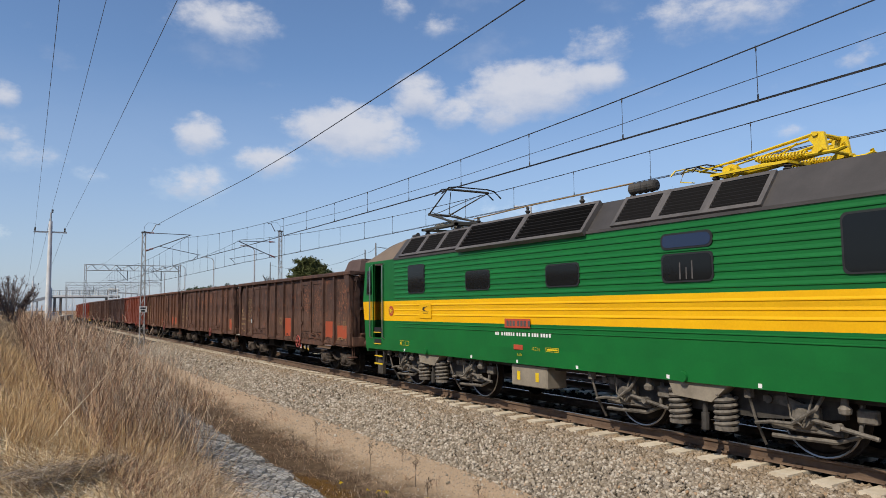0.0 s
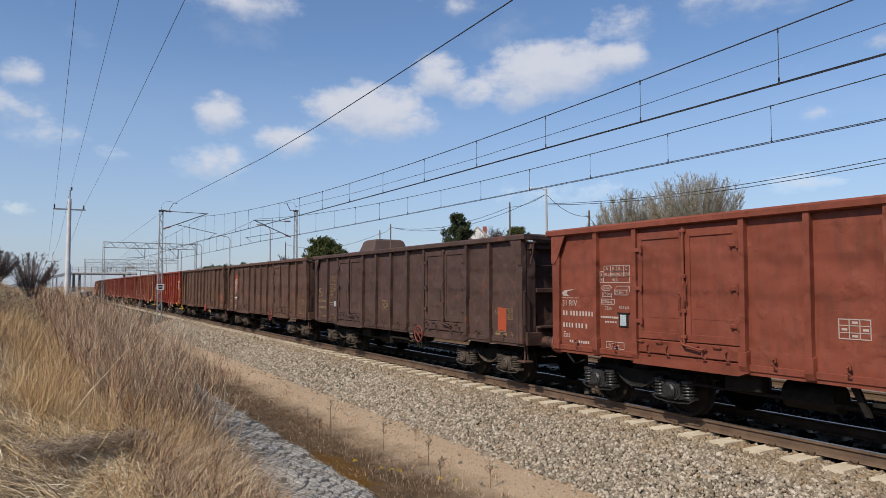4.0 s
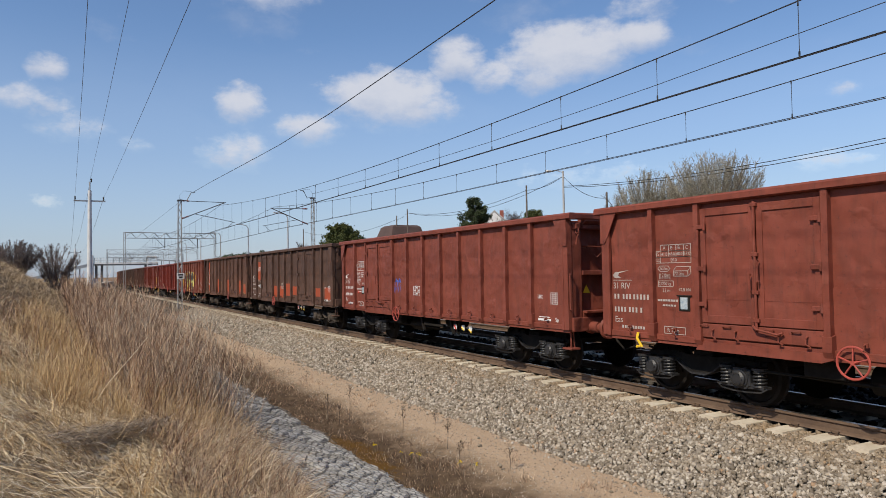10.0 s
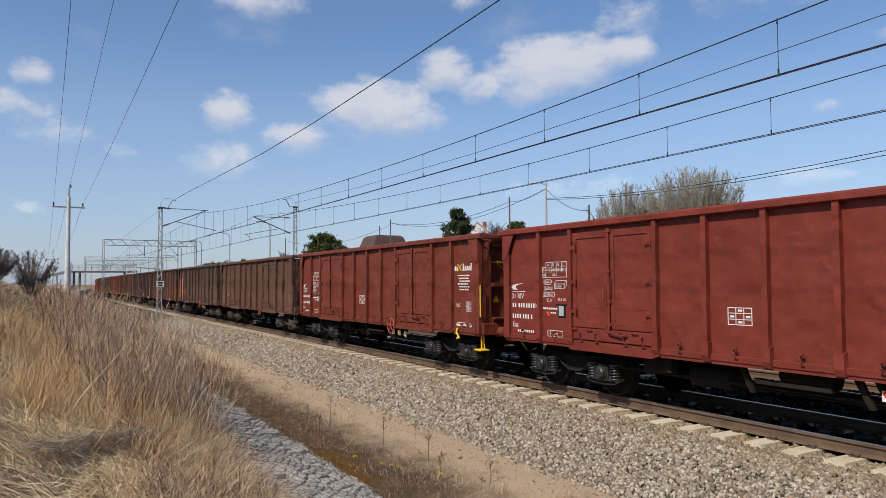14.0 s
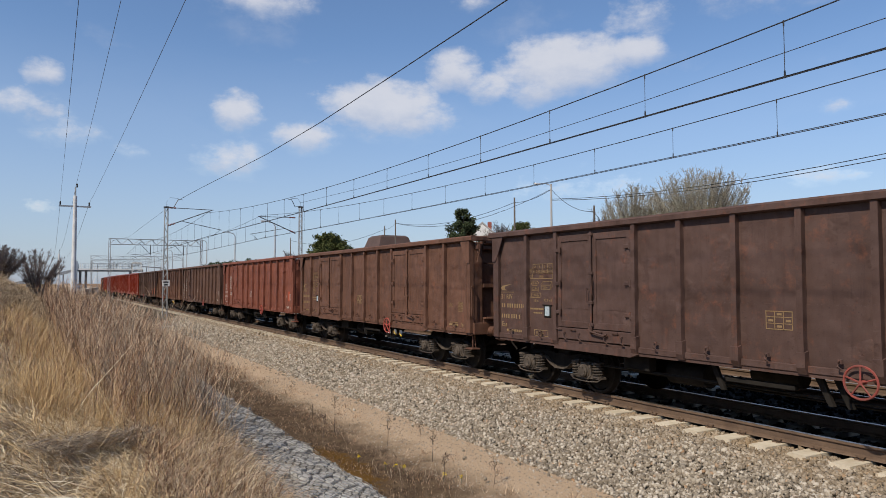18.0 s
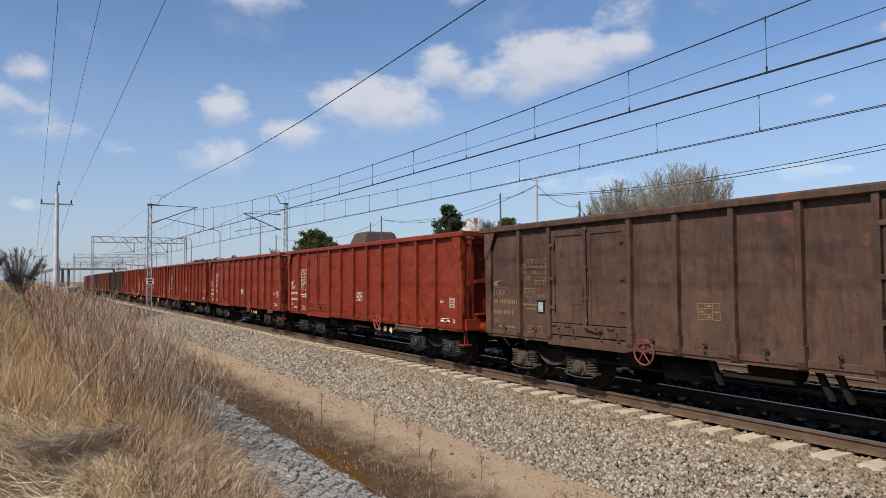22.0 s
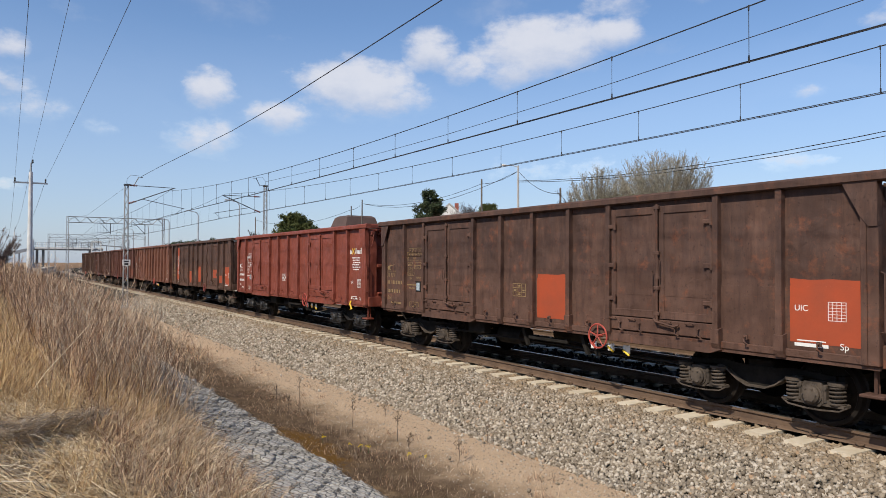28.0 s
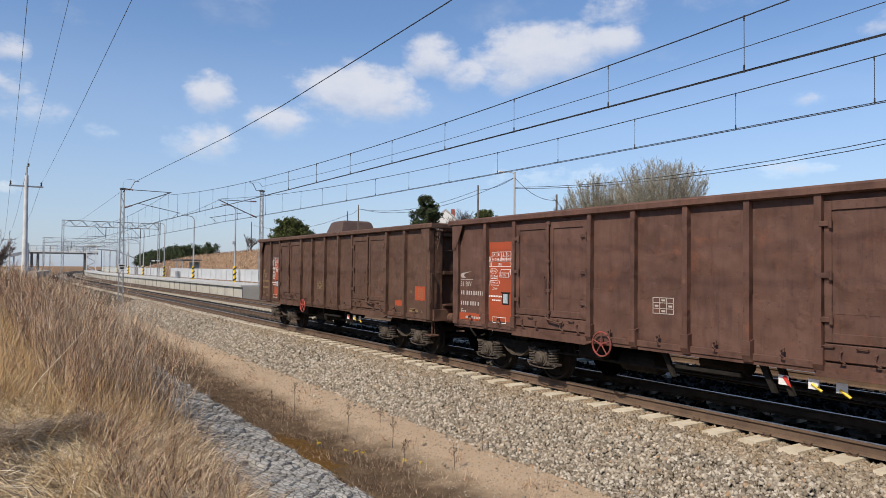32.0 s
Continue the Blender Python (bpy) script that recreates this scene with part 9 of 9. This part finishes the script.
def gabion():
    rng = np.random.default_rng(8)
    g = thing("gabion_mattress", "grey broken stones packed under hexagonal wire mesh", "gabion", "", "structure")
    stone = island_material("gabion_stone", [(0.0, (0.27, 0.255, 0.23)), (0.5, (0.40, 0.385, 0.355)), (1.0, (0.52, 0.50, 0.465))])
    tone = surface("gabion_stone_near", (0.47, 0.455, 0.425), (0.31, 0.295, 0.27), 0.9, 0, 4, 34, 0.8, 40, 0.25, 0.012)
    cells = slab_cells(rng, -8.45, -6.42, 0.5, 17.0, 0.20, 0.155)
    cells.sort(key=lambda c: abs(c[0][1] - 4.2))
    heap, count = Build(), 0
    for s, poly in cells:
        if rng.random() < 0.05:
            continue
        (cx, cy), v, f = slab(rng, s, poly)
        z = float(gabion_top(cx) + gabion_hump(cx, cy)) - 0.035
        if count < 290:
            o = part("stone", Build().add(v, f).mesh("stone", tone), None, g)
            o.matrix_basis = pose(cx, cy, z)
            count += 1
        else:
            heap.add([(p[0] + cx, p[1] + cy, p[2] + z) for p in v], f)
    tagged(part("stone_heap", heap, stone, g), kind="stuff")
    # face towards the ditch
    n = 260
    q = np.column_stack([np.full(n, -6.39) + rng.normal(0, 0.02, n), rng.uniform(0.6, 16, n), rng.uniform(-1.05, -0.66, n)])
    tagged(part("stone_face", stones("stone_face", q, rng.uniform(0.07, 0.12, n), 0.6, stone, rng, 0.22), None, g), kind="stuff")
    # solid near-black filler that stands for shade deep between the stones
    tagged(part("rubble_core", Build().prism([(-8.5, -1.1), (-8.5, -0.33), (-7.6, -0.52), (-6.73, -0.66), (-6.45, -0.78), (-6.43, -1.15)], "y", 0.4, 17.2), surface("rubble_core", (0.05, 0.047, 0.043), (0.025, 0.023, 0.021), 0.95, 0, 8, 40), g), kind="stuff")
    # hexagonal wire
    v, f = [], []
    dy, dx = 0.125, 0.105
    rows = int(14.0 / dy)
    cols = int(2.1 / dx)

    def seg(a, b):
        pts = []
        for x, y in (a, b):
            z = float(gabion_top(x) + gabion_hump(x, y)) + 0.030 + 0.010 * math.sin(9 * x + 5 * y) * math.sin(7 * y)
            pts.append((x, y, z))
        i = len(v)
        r = 0.0036
        for x, y, z in pts:
            v.extend([(x - r, y - r, z), (x + r, y + r, z), (x, y, z + 2 * r)])
        f.extend([(i, i + 1, i + 4, i + 3), (i + 1, i + 2, i + 5, i + 4), (i + 2, i, i + 3, i + 5)])

    for j in range(rows):
        for i in range(cols):
            o = dx / 2 if j % 2 else 0
            x, y = -8.35 + i * dx + o, 0.8 + j * dy
            if x > -6.35:
                continue
            w = 0.035 * math.sin(3 * x + 2.3 * y) + 0.02 * math.sin(11 * x + 7 * y)
            a, c = (x + w, y), (x + w, y + dy * 0.45)
            seg(a, c)
            seg(c, (x + dx / 2 + w, y + dy))
            seg(c, (x - dx / 2 + w, y + dy))
    part("wire_mesh", Build().add(v, f), MESHWIRE, g, "dark hexagonal wire mesh")


MESHWIRE = plain("mesh_wire", (0.07, 0.066, 0.062), 0.55, 0.4)


def spread(rng, n, x0, x1, y0, y1, grain=0.55, seed=0.0):
    """Places on the slope, thicker in some patches than in others."""
    x, y = rng.uniform(x0, x1, n * 2), rng.uniform(y0, y1, n * 2)
    d = np.sin(x * 2.1 + seed) * np.sin(y * 1.3 + 1.7 * seed) + np.sin(x * 5.3 + y * 3.1 + seed)
    keep = (d + rng.normal(0, 1.2, n * 2)) > -grain
    return x[keep][:n], y[keep][:n]


def plants():
    rng = np.random.default_rng(4)
    straw = island_material("straw_blades", [(0.0, (0.15, 0.092, 0.05)), (0.25, (0.46, 0.325, 0.175)), (0.7, (0.74, 0.575, 0.35)), (1.0, (0.92, 0.82, 0.62))], 0.6, 0.10, 0.12)
    gold = island_material("golden_blades", [(0.0, (0.17, 0.095, 0.045)), (0.4, (0.50, 0.325, 0.155)), (1.0, (0.80, 0.60, 0.34))], 0.6, 0.10, 0.12)
    brown = island_material("brown_stems", [(0.0, (0.05, 0.028, 0.022)), (0.35, (0.20, 0.112, 0.072)), (0.6, (0.44, 0.272, 0.165)), (1.0, (0.80, 0.62, 0.43))], 0.8, 0.12, 0.08)
    bank = island_material("bank_blades", [(0.0, (0.10, 0.066, 0.042)), (0.5, (0.34, 0.245, 0.150)), (1.0, (0.66, 0.52, 0.34))], 0.7, 0.12, 0.08)
    grey = island_material("grey_stems", [(0.0, (0.11, 0.082, 0.062)), (0.6, (0.41, 0.325, 0.235)), (1.0, (0.72, 0.60, 0.45))], 0.8, 0.12, 0.08)
    dark = island_material("ditch_litter", [(0.0, (0.05, 0.032, 0.022)), (0.6, (0.13, 0.087, 0.06)), (1.0, (0.30, 0.22, 0.15))], 0.9, 0.2)

    def put(name, base, off, arch, width, material, label, category="grass", segs=4):
        return tagged(new(name, strands(name, base, off, arch, width, material, rng, segs)), label, category, "", "stuff")

    def ground_at(x, y, dz=0.0):
        return np.column_stack([x, y, slope(x, y) + dz])

    def bunch(n_clumps, per, x0, x1, y0, y1, radius, grain=0.4, seed=0.0):
        cx, cy = spread(rng, n_clumps, x0, x1, y0, y1, grain, seed)
        r, a = np.abs(rng.normal(0, radius, len(cx) * per)), rng.uniform(0, 2 * math.pi, len(cx) * per)
        who = np.repeat(np.arange(len(cx)), per)
        return who, np.cos(a) * r, np.sin(a) * r, cx[who] + np.cos(a) * r, cy[who] + np.sin(a) * r

    # flattened straw that lies in swathes, each with its own lie
    for n_clumps, per, x0, x1, y0, y1, long, wide, mat_, label, seed in (
            (520, 34, -11.3, -8.2, -1.0, 5.6, (0.30, 0.85), (0.005, 0.010), straw, "matted straw-coloured dead grass on the bank", 1.0),
            (170, 30, -11.3, -8.2, -1.0, 5.6, (0.25, 0.70), (0.004, 0.007), grey, "matted grey dead grass on the bank", 1.5),
            (330, 30, -11.8, -8.1, 5.0, 12.0, (0.30, 0.80), (0.006, 0.011), straw, "matted straw-coloured dead grass among the weeds", 1.7),
            (200, 22, -13.5, -11.0, -3.0, 8.0, (0.3, 0.8), (0.007, 0.012), straw, "matted dead grass higher on the bank", 1.8),
            (240, 20, -14.0, -8.2, -14.0, -1.0, (0.3, 0.8), (0.009, 0.016), straw, "dead grass behind the viewpoint", 7.0)):
        who, dx, dy, x, y = bunch(n_clumps, per, x0, x1, y0, y1, 0.17, 0.9, seed)
        lie = rng.uniform(0, 2 * math.pi, n_clumps)[who] + rng.normal(0, 0.40, len(who))
        l = rng.uniform(*long, len(who))
        off = np.column_stack([np.cos(lie) * l, np.sin(lie) * l, np.zeros(len(who))])
        base = ground_at(x, y, 0)
        base[:, 2] += rng.uniform(0.0, 0.13, len(who))
        off[:, 2] = slope(x + off[:, 0], y + off[:, 1]) - slope(x, y) + rng.uniform(-0.05, 0.10, len(who))
        put("dry_grass", base, off, rng.uniform(0.0, 0.13, len(who)), rng.uniform(*wide, len(who)), mat_, label)
    # tussocks: blades that fan out of one root
    for n_clumps, per, x0, x1, y0, y1, h, wide, mat_, label, seed in (
            (190, 56, -10.6, -7.9, 4.2, 11.0, (0.20, 0.62), (0.004, 0.008), gold, "golden grass tussocks under the tall weeds", 2.0),
            (190, 40, -11.2, -8.0, 10.0, 20.0, (0.22, 0.65), (0.006, 0.011), gold, "golden grass tussocks farther along the bank", 2.4),
            (60, 46, -11.2, -8.6, 0.8, 5.5, (0.18, 0.50), (0.004, 0.008), gold, "low golden tussocks on the matted grass", 2.8),
            (420, 26, -15.0, -9.2, 12.0, 34.0, (0.08, 0.26), (0.008, 0.015), bank, "short pale tussocks on the far bank", 3.0),
            (480, 22, -18.0, -8.0, 32.0, 66.0, (0.10, 0.32), (0.014, 0.024), bank, "short pale tussocks at the end of the bank", 4.0)):
        who, dx, dy, x, y = bunch(n_clumps, per, x0, x1, y0, y1, 0.09 if y1 < 25 else 0.22, 0.5, seed)
        hh = rng.uniform(*h, len(who)) * rng.uniform(0.7, 1.15, n_clumps)[who]
        off = np.column_stack([dx * 2.2 + rng.normal(0, 0.16, len(who)) * hh + 0.05 * hh, dy * 2.2 + rng.normal(0, 0.16, len(who)) * hh - 0.03 * hh, hh])
        put("dry_grass", ground_at(x, y, -0.02), off, rng.uniform(-0.02, 0.10, len(who)), rng.uniform(*wide, len(who)), mat_, label)
    # tall weeds: a thin stem with ever finer side twigs
    for k, (n, x0, x1, y0, y1, h, mat_, label) in enumerate((
            (800, -9.7, -7.85, 5.0, 12.0, (0.75, 1.65), brown, "tall red-brown dead weeds on the bank"),
            (480, -9.5, -7.75, 5.4, 15.0, (0.8, 1.80), grey, "tall grey dead weeds on the bank"),
            (330, -11.6, -9.6, 5.0, 16.0, (0.30, 0.75), brown, "red-brown dead weeds on the slope"),
            (420, -9.5, -8.1, 0.8, 5.2, (0.25, 0.65), brown, "low brown dead weeds beside the stones"),
            (1500, -9.9, -7.5, 11.0, 27.0, (0.9, 1.95), brown, "tall brown dead weeds farther along"),
            (1100, -10.2, -7.3, 25.0, 48.0, (0.9, 1.8), brown, "brown dead weeds at the far end of the bank"))):
        x, y = spread(rng, n, x0, x1, y0, y1, 0.2, 6.0 + k)
        m = len(x)
        hh = rng.uniform(*h, m) * np.interp(y, [4.5, 8], [0.80, 1.0])
        base = ground_at(x, y, -0.02)
        lean = rng.normal(0, 0.25, (m, 2)) + np.array([0.09, -0.03])
        off = np.column_stack([lean * hh[:, None], hh])
        far = np.interp(y, [6, 14, 40], [1.0, 1.5, 3.2])
        bs, os_, ws = [base], [off], [rng.uniform(0.0065, 0.0110, m) * far]
        twigs = 9 if y1 < 20 else 7
        for j in range(twigs):
            u = rng.uniform(0.30, 0.97, m)
            a = rng.uniform(0, 2 * math.pi, m)
            l = hh * rng.uniform(0.08, 0.24, m) * (1.15 - 0.6 * u)
            b2 = base + off * u[:, None]
            o2 = np.column_stack([np.cos(a) * l * 0.55, np.sin(a) * l * 0.55, l])
            bs.append(b2)
            os_.append(o2)
            ws.append(rng.uniform(0.0042, 0.0068, m) * far)
            if j % 3 == 0 and y1 < 20:
                a2 = a + rng.normal(0, 0.9, m)
                bs.append(b2 + o2 * 0.55)
                os_.append(np.column_stack([np.cos(a2) * l * 0.45, np.sin(a2) * l * 0.45, l * 0.45]))
                ws.append(rng.uniform(0.0038, 0.0055, m) * far)
        base, off, w = np.concatenate(bs), np.concatenate(os_), np.concatenate(ws)
        put("dry_weeds", base, off, rng.normal(0, 0.012, len(base)), w, mat_, label, "weeds", 2)
    # arching twigs that hang over the stones
    for n, x0, x1, y0, y1, mat_, label, seed in (
            (5200, -9.4, -8.05, 0.7, 6.0, brown, "tangled arching brown twigs beside the stones", 21.0),
            (3800, -9.2, -7.95, 0.7, 6.0, grey, "pale arching stalks beside the stones", 22.0),
            (2200, -9.2, -8.1, 0.7, 5.0, straw, "loose straw among the arching twigs", 23.0)):
        x, y = spread(rng, n, x0, x1, y0, y1, 0.3, seed)
        m = len(x)
        a, l = rng.uniform(0, 2 * math.pi, m), rng.uniform(0.12, 0.50, m)
        off = np.column_stack([np.cos(a) * l + 0.05, np.sin(a) * l - 0.05, rng.uniform(-0.02, 0.34, m)])
        base = ground_at(x, y, 0)
        base[:, 2] += rng.uniform(0, 0.12, m)
        put("dry_weeds", base, off, rng.uniform(0.0, 0.16, m), rng.uniform(0.0032, 0.0062, m), mat_, label, "weeds")
    # single long stalks that lean across the others
    m = 60
    x, y = rng.uniform(-10.6, -8.4, m), rng.uniform(3.6, 9.0, m)
    a, l = rng.uniform(0, 2 * math.pi, m), rng.uniform(0.3, 0.9, m)
    put("dry_weeds", ground_at(x, y), np.column_stack([np.cos(a) * l, np.sin(a) * l, rng.uniform(0.5, 1.2, m)]), rng.normal(0, 0.03, m), rng.uniform(0.007, 0.011, m), straw, "long pale stalks leaning through the weeds", "weeds")
    # flattened reeds
    n = 800
    u, v = rng.uniform(0, 1, n), rng.normal(0, 0.075, n)
    c = np.column_stack([-10.35 + 1.15 * u + 0.9 * v, 1.75 + 2.2 * u - 0.4 * v, np.zeros(n)])
    c[:, 2] = slope(c[:, 0], c[:, 1]) + rng.uniform(0.20, 0.32, n)
    l = rng.uniform(0.4, 0.9, n)
    put("flattened_reeds", c, np.column_stack([0.42 * l + rng.normal(0, 0.04, n), 0.88 * l + rng.normal(0, 0.04, n), -0.16 * l]), rng.uniform(0.0, 0.04, n), rng.uniform(0.004, 0.008, n), grey, "flattened bundle of grey dead reeds", "reeds")
    # the hillside behind the platform
    m = 16000
    x, y = rng.uniform(11.5, 30.0, m), rng.uniform(44, 190, m)
    z = np.array([ground_height(p, q) for p, q in zip(x, y)])
    put("hill_grass", np.column_stack([x, y, z - 0.03]), np.column_stack([rng.normal(0, 0.15, (m, 2)), rng.uniform(0.12, 0.45, m)]), np.zeros(m), rng.uniform(0.03, 0.08, m), brown, "dry brown grass on the hillside behind the platform", "grass", 2)
    # ditch
    def herbs(name, n, x0, x1, y0, y1, h, lean, wide, material, label, seed, grain):
        x, y = spread(rng, n, x0, x1, y0, y1, grain, seed)
        m = len(x)
        hh = rng.uniform(*h, m)
        a, l = rng.uniform(0, 2 * math.pi, m), rng.uniform(0.2, 1.0, m) * lean
        put(name, ground_at(x, y, -0.01), np.column_stack([np.cos(a) * l, np.sin(a) * l, hh]), rng.uniform(0, 0.04, m), rng.uniform(*wide, m), material, label, "herbs", 2)

    herbs("ditch_litter", 17000, -6.25, -4.6, 0.0, 18.0, (0.005, 0.06), 0.13, (0.004, 0.008), dark, "dark brown dead litter in the ditch", 11.0, 0.0)
    herbs("ditch_litter", 6000, -6.2, -4.4, 0.5, 16.0, (0.01, 0.09), 0.10, (0.003, 0.006), brown, "brown dead sprigs in the ditch", 11.7, -0.5)
    herbs("ditch_litter", 1500, -5.5, -4.4, 2.5, 30.0, (0.05, 0.22), 0.10, (0.003, 0.006), grey, "low grey dead herbs in the ditch", 12.0, -0.7)
    herbs("ditch_litter", 6000, -7.4, -4.4, 18.0, 60.0, (0.1, 0.45), 0.2, (0.010, 0.02), brown, "brown herbs along the ditch", 13.0, 0.0)
    herbs("sand_herbs", 500, -4.5, -3.2, 0.0, 30.0, (0.03, 0.12), 0.10, (0.004, 0.008), dark, "sparse dead herbs on the sand", 14.0, -0.9)
    # grit and little tufts on the sand
    n = 9000
    gx, gy = rng.uniform(-4.7, -3.0, n), rng.uniform(-1, 18, n)
    tagged(new("sand_grit", stones("sand_grit", np.column_stack([gx, gy, slope(gx, gy)]), rng.uniform(0.004, 0.012, n), 0.8, stone_material(), rng)), "small grit scattered over the sand", "grit", "", "stuff")
    tx, ty = rng.uniform(-4.9, -3.6, 46), rng.uniform(1.5, 22, 46)
    cx, cy = np.repeat(tx, 34) + rng.normal(0, 0.07, 46 * 34), np.repeat(ty, 34) + rng.normal(0, 0.07, 46 * 34)
    m = len(cx)
    put("herb_tufts", ground_at(cx, cy, -0.01), np.column_stack([rng.normal(0, 0.06, (m, 2)), rng.uniform(0.03, 0.16, m)]), rng.uniform(0, 0.02, m), rng.uniform(0.004, 0.009, m), brown, "small dead tufts on the sand", "herbs", 2)
    # single dry weeds that stand out
    for i, (x, y, h) in enumerate(((-4.85, 9.3, 0.75), (-4.5, 7.4, 0.50), (-3.75, 7.5, 0.22), (-4.35, 5.9, 0.55), (-4.75, 4.8, 0.40), (-3.3, 4.7, 0.3), (-5.2, 9.0, 0.45), (-5.0, 10.3, 0.5), (-4.2, 4.2, 0.35))):
        z = float(slope(np.array([x]), np.array([y]))[0])
        w = thing("dry_weed", "single dark dead weed with a seed head", "weed", "single weeds", at=pose(x, y, z))
        part("stalk", Build().tube([(0, 0, -0.03), (0.02, 0.01, h * 0.5), (0.01, 0.03, h)], [0.007, 0.005, 0.003], 4), TWIGDARK, w)
        r2 = random.Random(i)
        tw, tips = Build(), []
        for k in range(9):
            u = r2.uniform(0.55, 0.98)
            q = Vector((r2.gauss(0, 0.045), r2.gauss(0, 0.045), h * u + 0.07))
            tw.tube([(0.01, 0.015, h * u), q], 0.003, 3)
            tips.append(tuple(q))
        part("twigs", tw, TWIGDARK, w)
        part("seed_head", clumps(tips, 0.035, np.random.default_rng(i), dark, "seed_head", 6), None, w)
    petal = leaf_material("yellow_petals", (0.75, 0.52, 0.01), (0.85, 0.65, 0.02))
    for i, (x, y) in enumerate(((-5.05, 5.9), (-5.15, 6.1), (-5.0, 5.7), (-5.35, 6.8), (-4.7, 4.9), (-4.55, 4.6))):
        z = float(slope(np.array([x]), np.array([y]))[0])
        fl = thing("yellow_flower", "small yellow spring flower in the ditch", "flower", "ditch flowers", at=pose(x, y, z))
        part("stem", Build().tube([(0, 0, 0), (0, 0, 0.10)], 0.004, 4), NEEDLE, fl)
        part("petals", clumps([(0, 0, 0.11), (0.03, 0.02, 0.10)], 0.028, np.random.default_rng(i), petal, "petals", 10), None, fl)


gabion()
plants()


# ---- what moves ----
def share_turn(wheels, radius):
    """All wheels of one size roll alike: the first is keyed, the others follow the same turn."""
    steps = int(32 * FPS)
    first = wheels[0]
    walk(first, [(i / FPS, pose(0, 0, 0, math.degrees(train_way(i / FPS) / radius) % 360)) for i in range(steps + 1)])
    keys = first.animation_data
    for w in wheels[1:]:
        w.rotation_mode = "QUATERNION"
        other = w.animation_data_create()
        other.action = keys.action
        other.action_slot = keys.action_slot


def motions():
    times = [1.0 * i for i in range(33)]
    for n, w in enumerate(wagons):
        walk(w, [(t, line_pose(wagon_at(n, t))) for t in times])
    if loco:
        walk(loco, [(t, line_pose(LOCO_AT - train_way(t))) for t in times])
        share_turn([o for o in loco.children_recursive if o.name.split(".")[0] == "wheelset"], 0.6)
    share_turn([o for w in wagons for o in w.children_recursive if o.name.split(".")[0] == "wheelset"], 0.46)
    walk(clouds, [(0.0, pose(-10.2, -4.8, 0, 0, 0, 1.1)), (32.0, pose(-10.2, -4.8, 0, 0, 0, -1.1))])


motions()
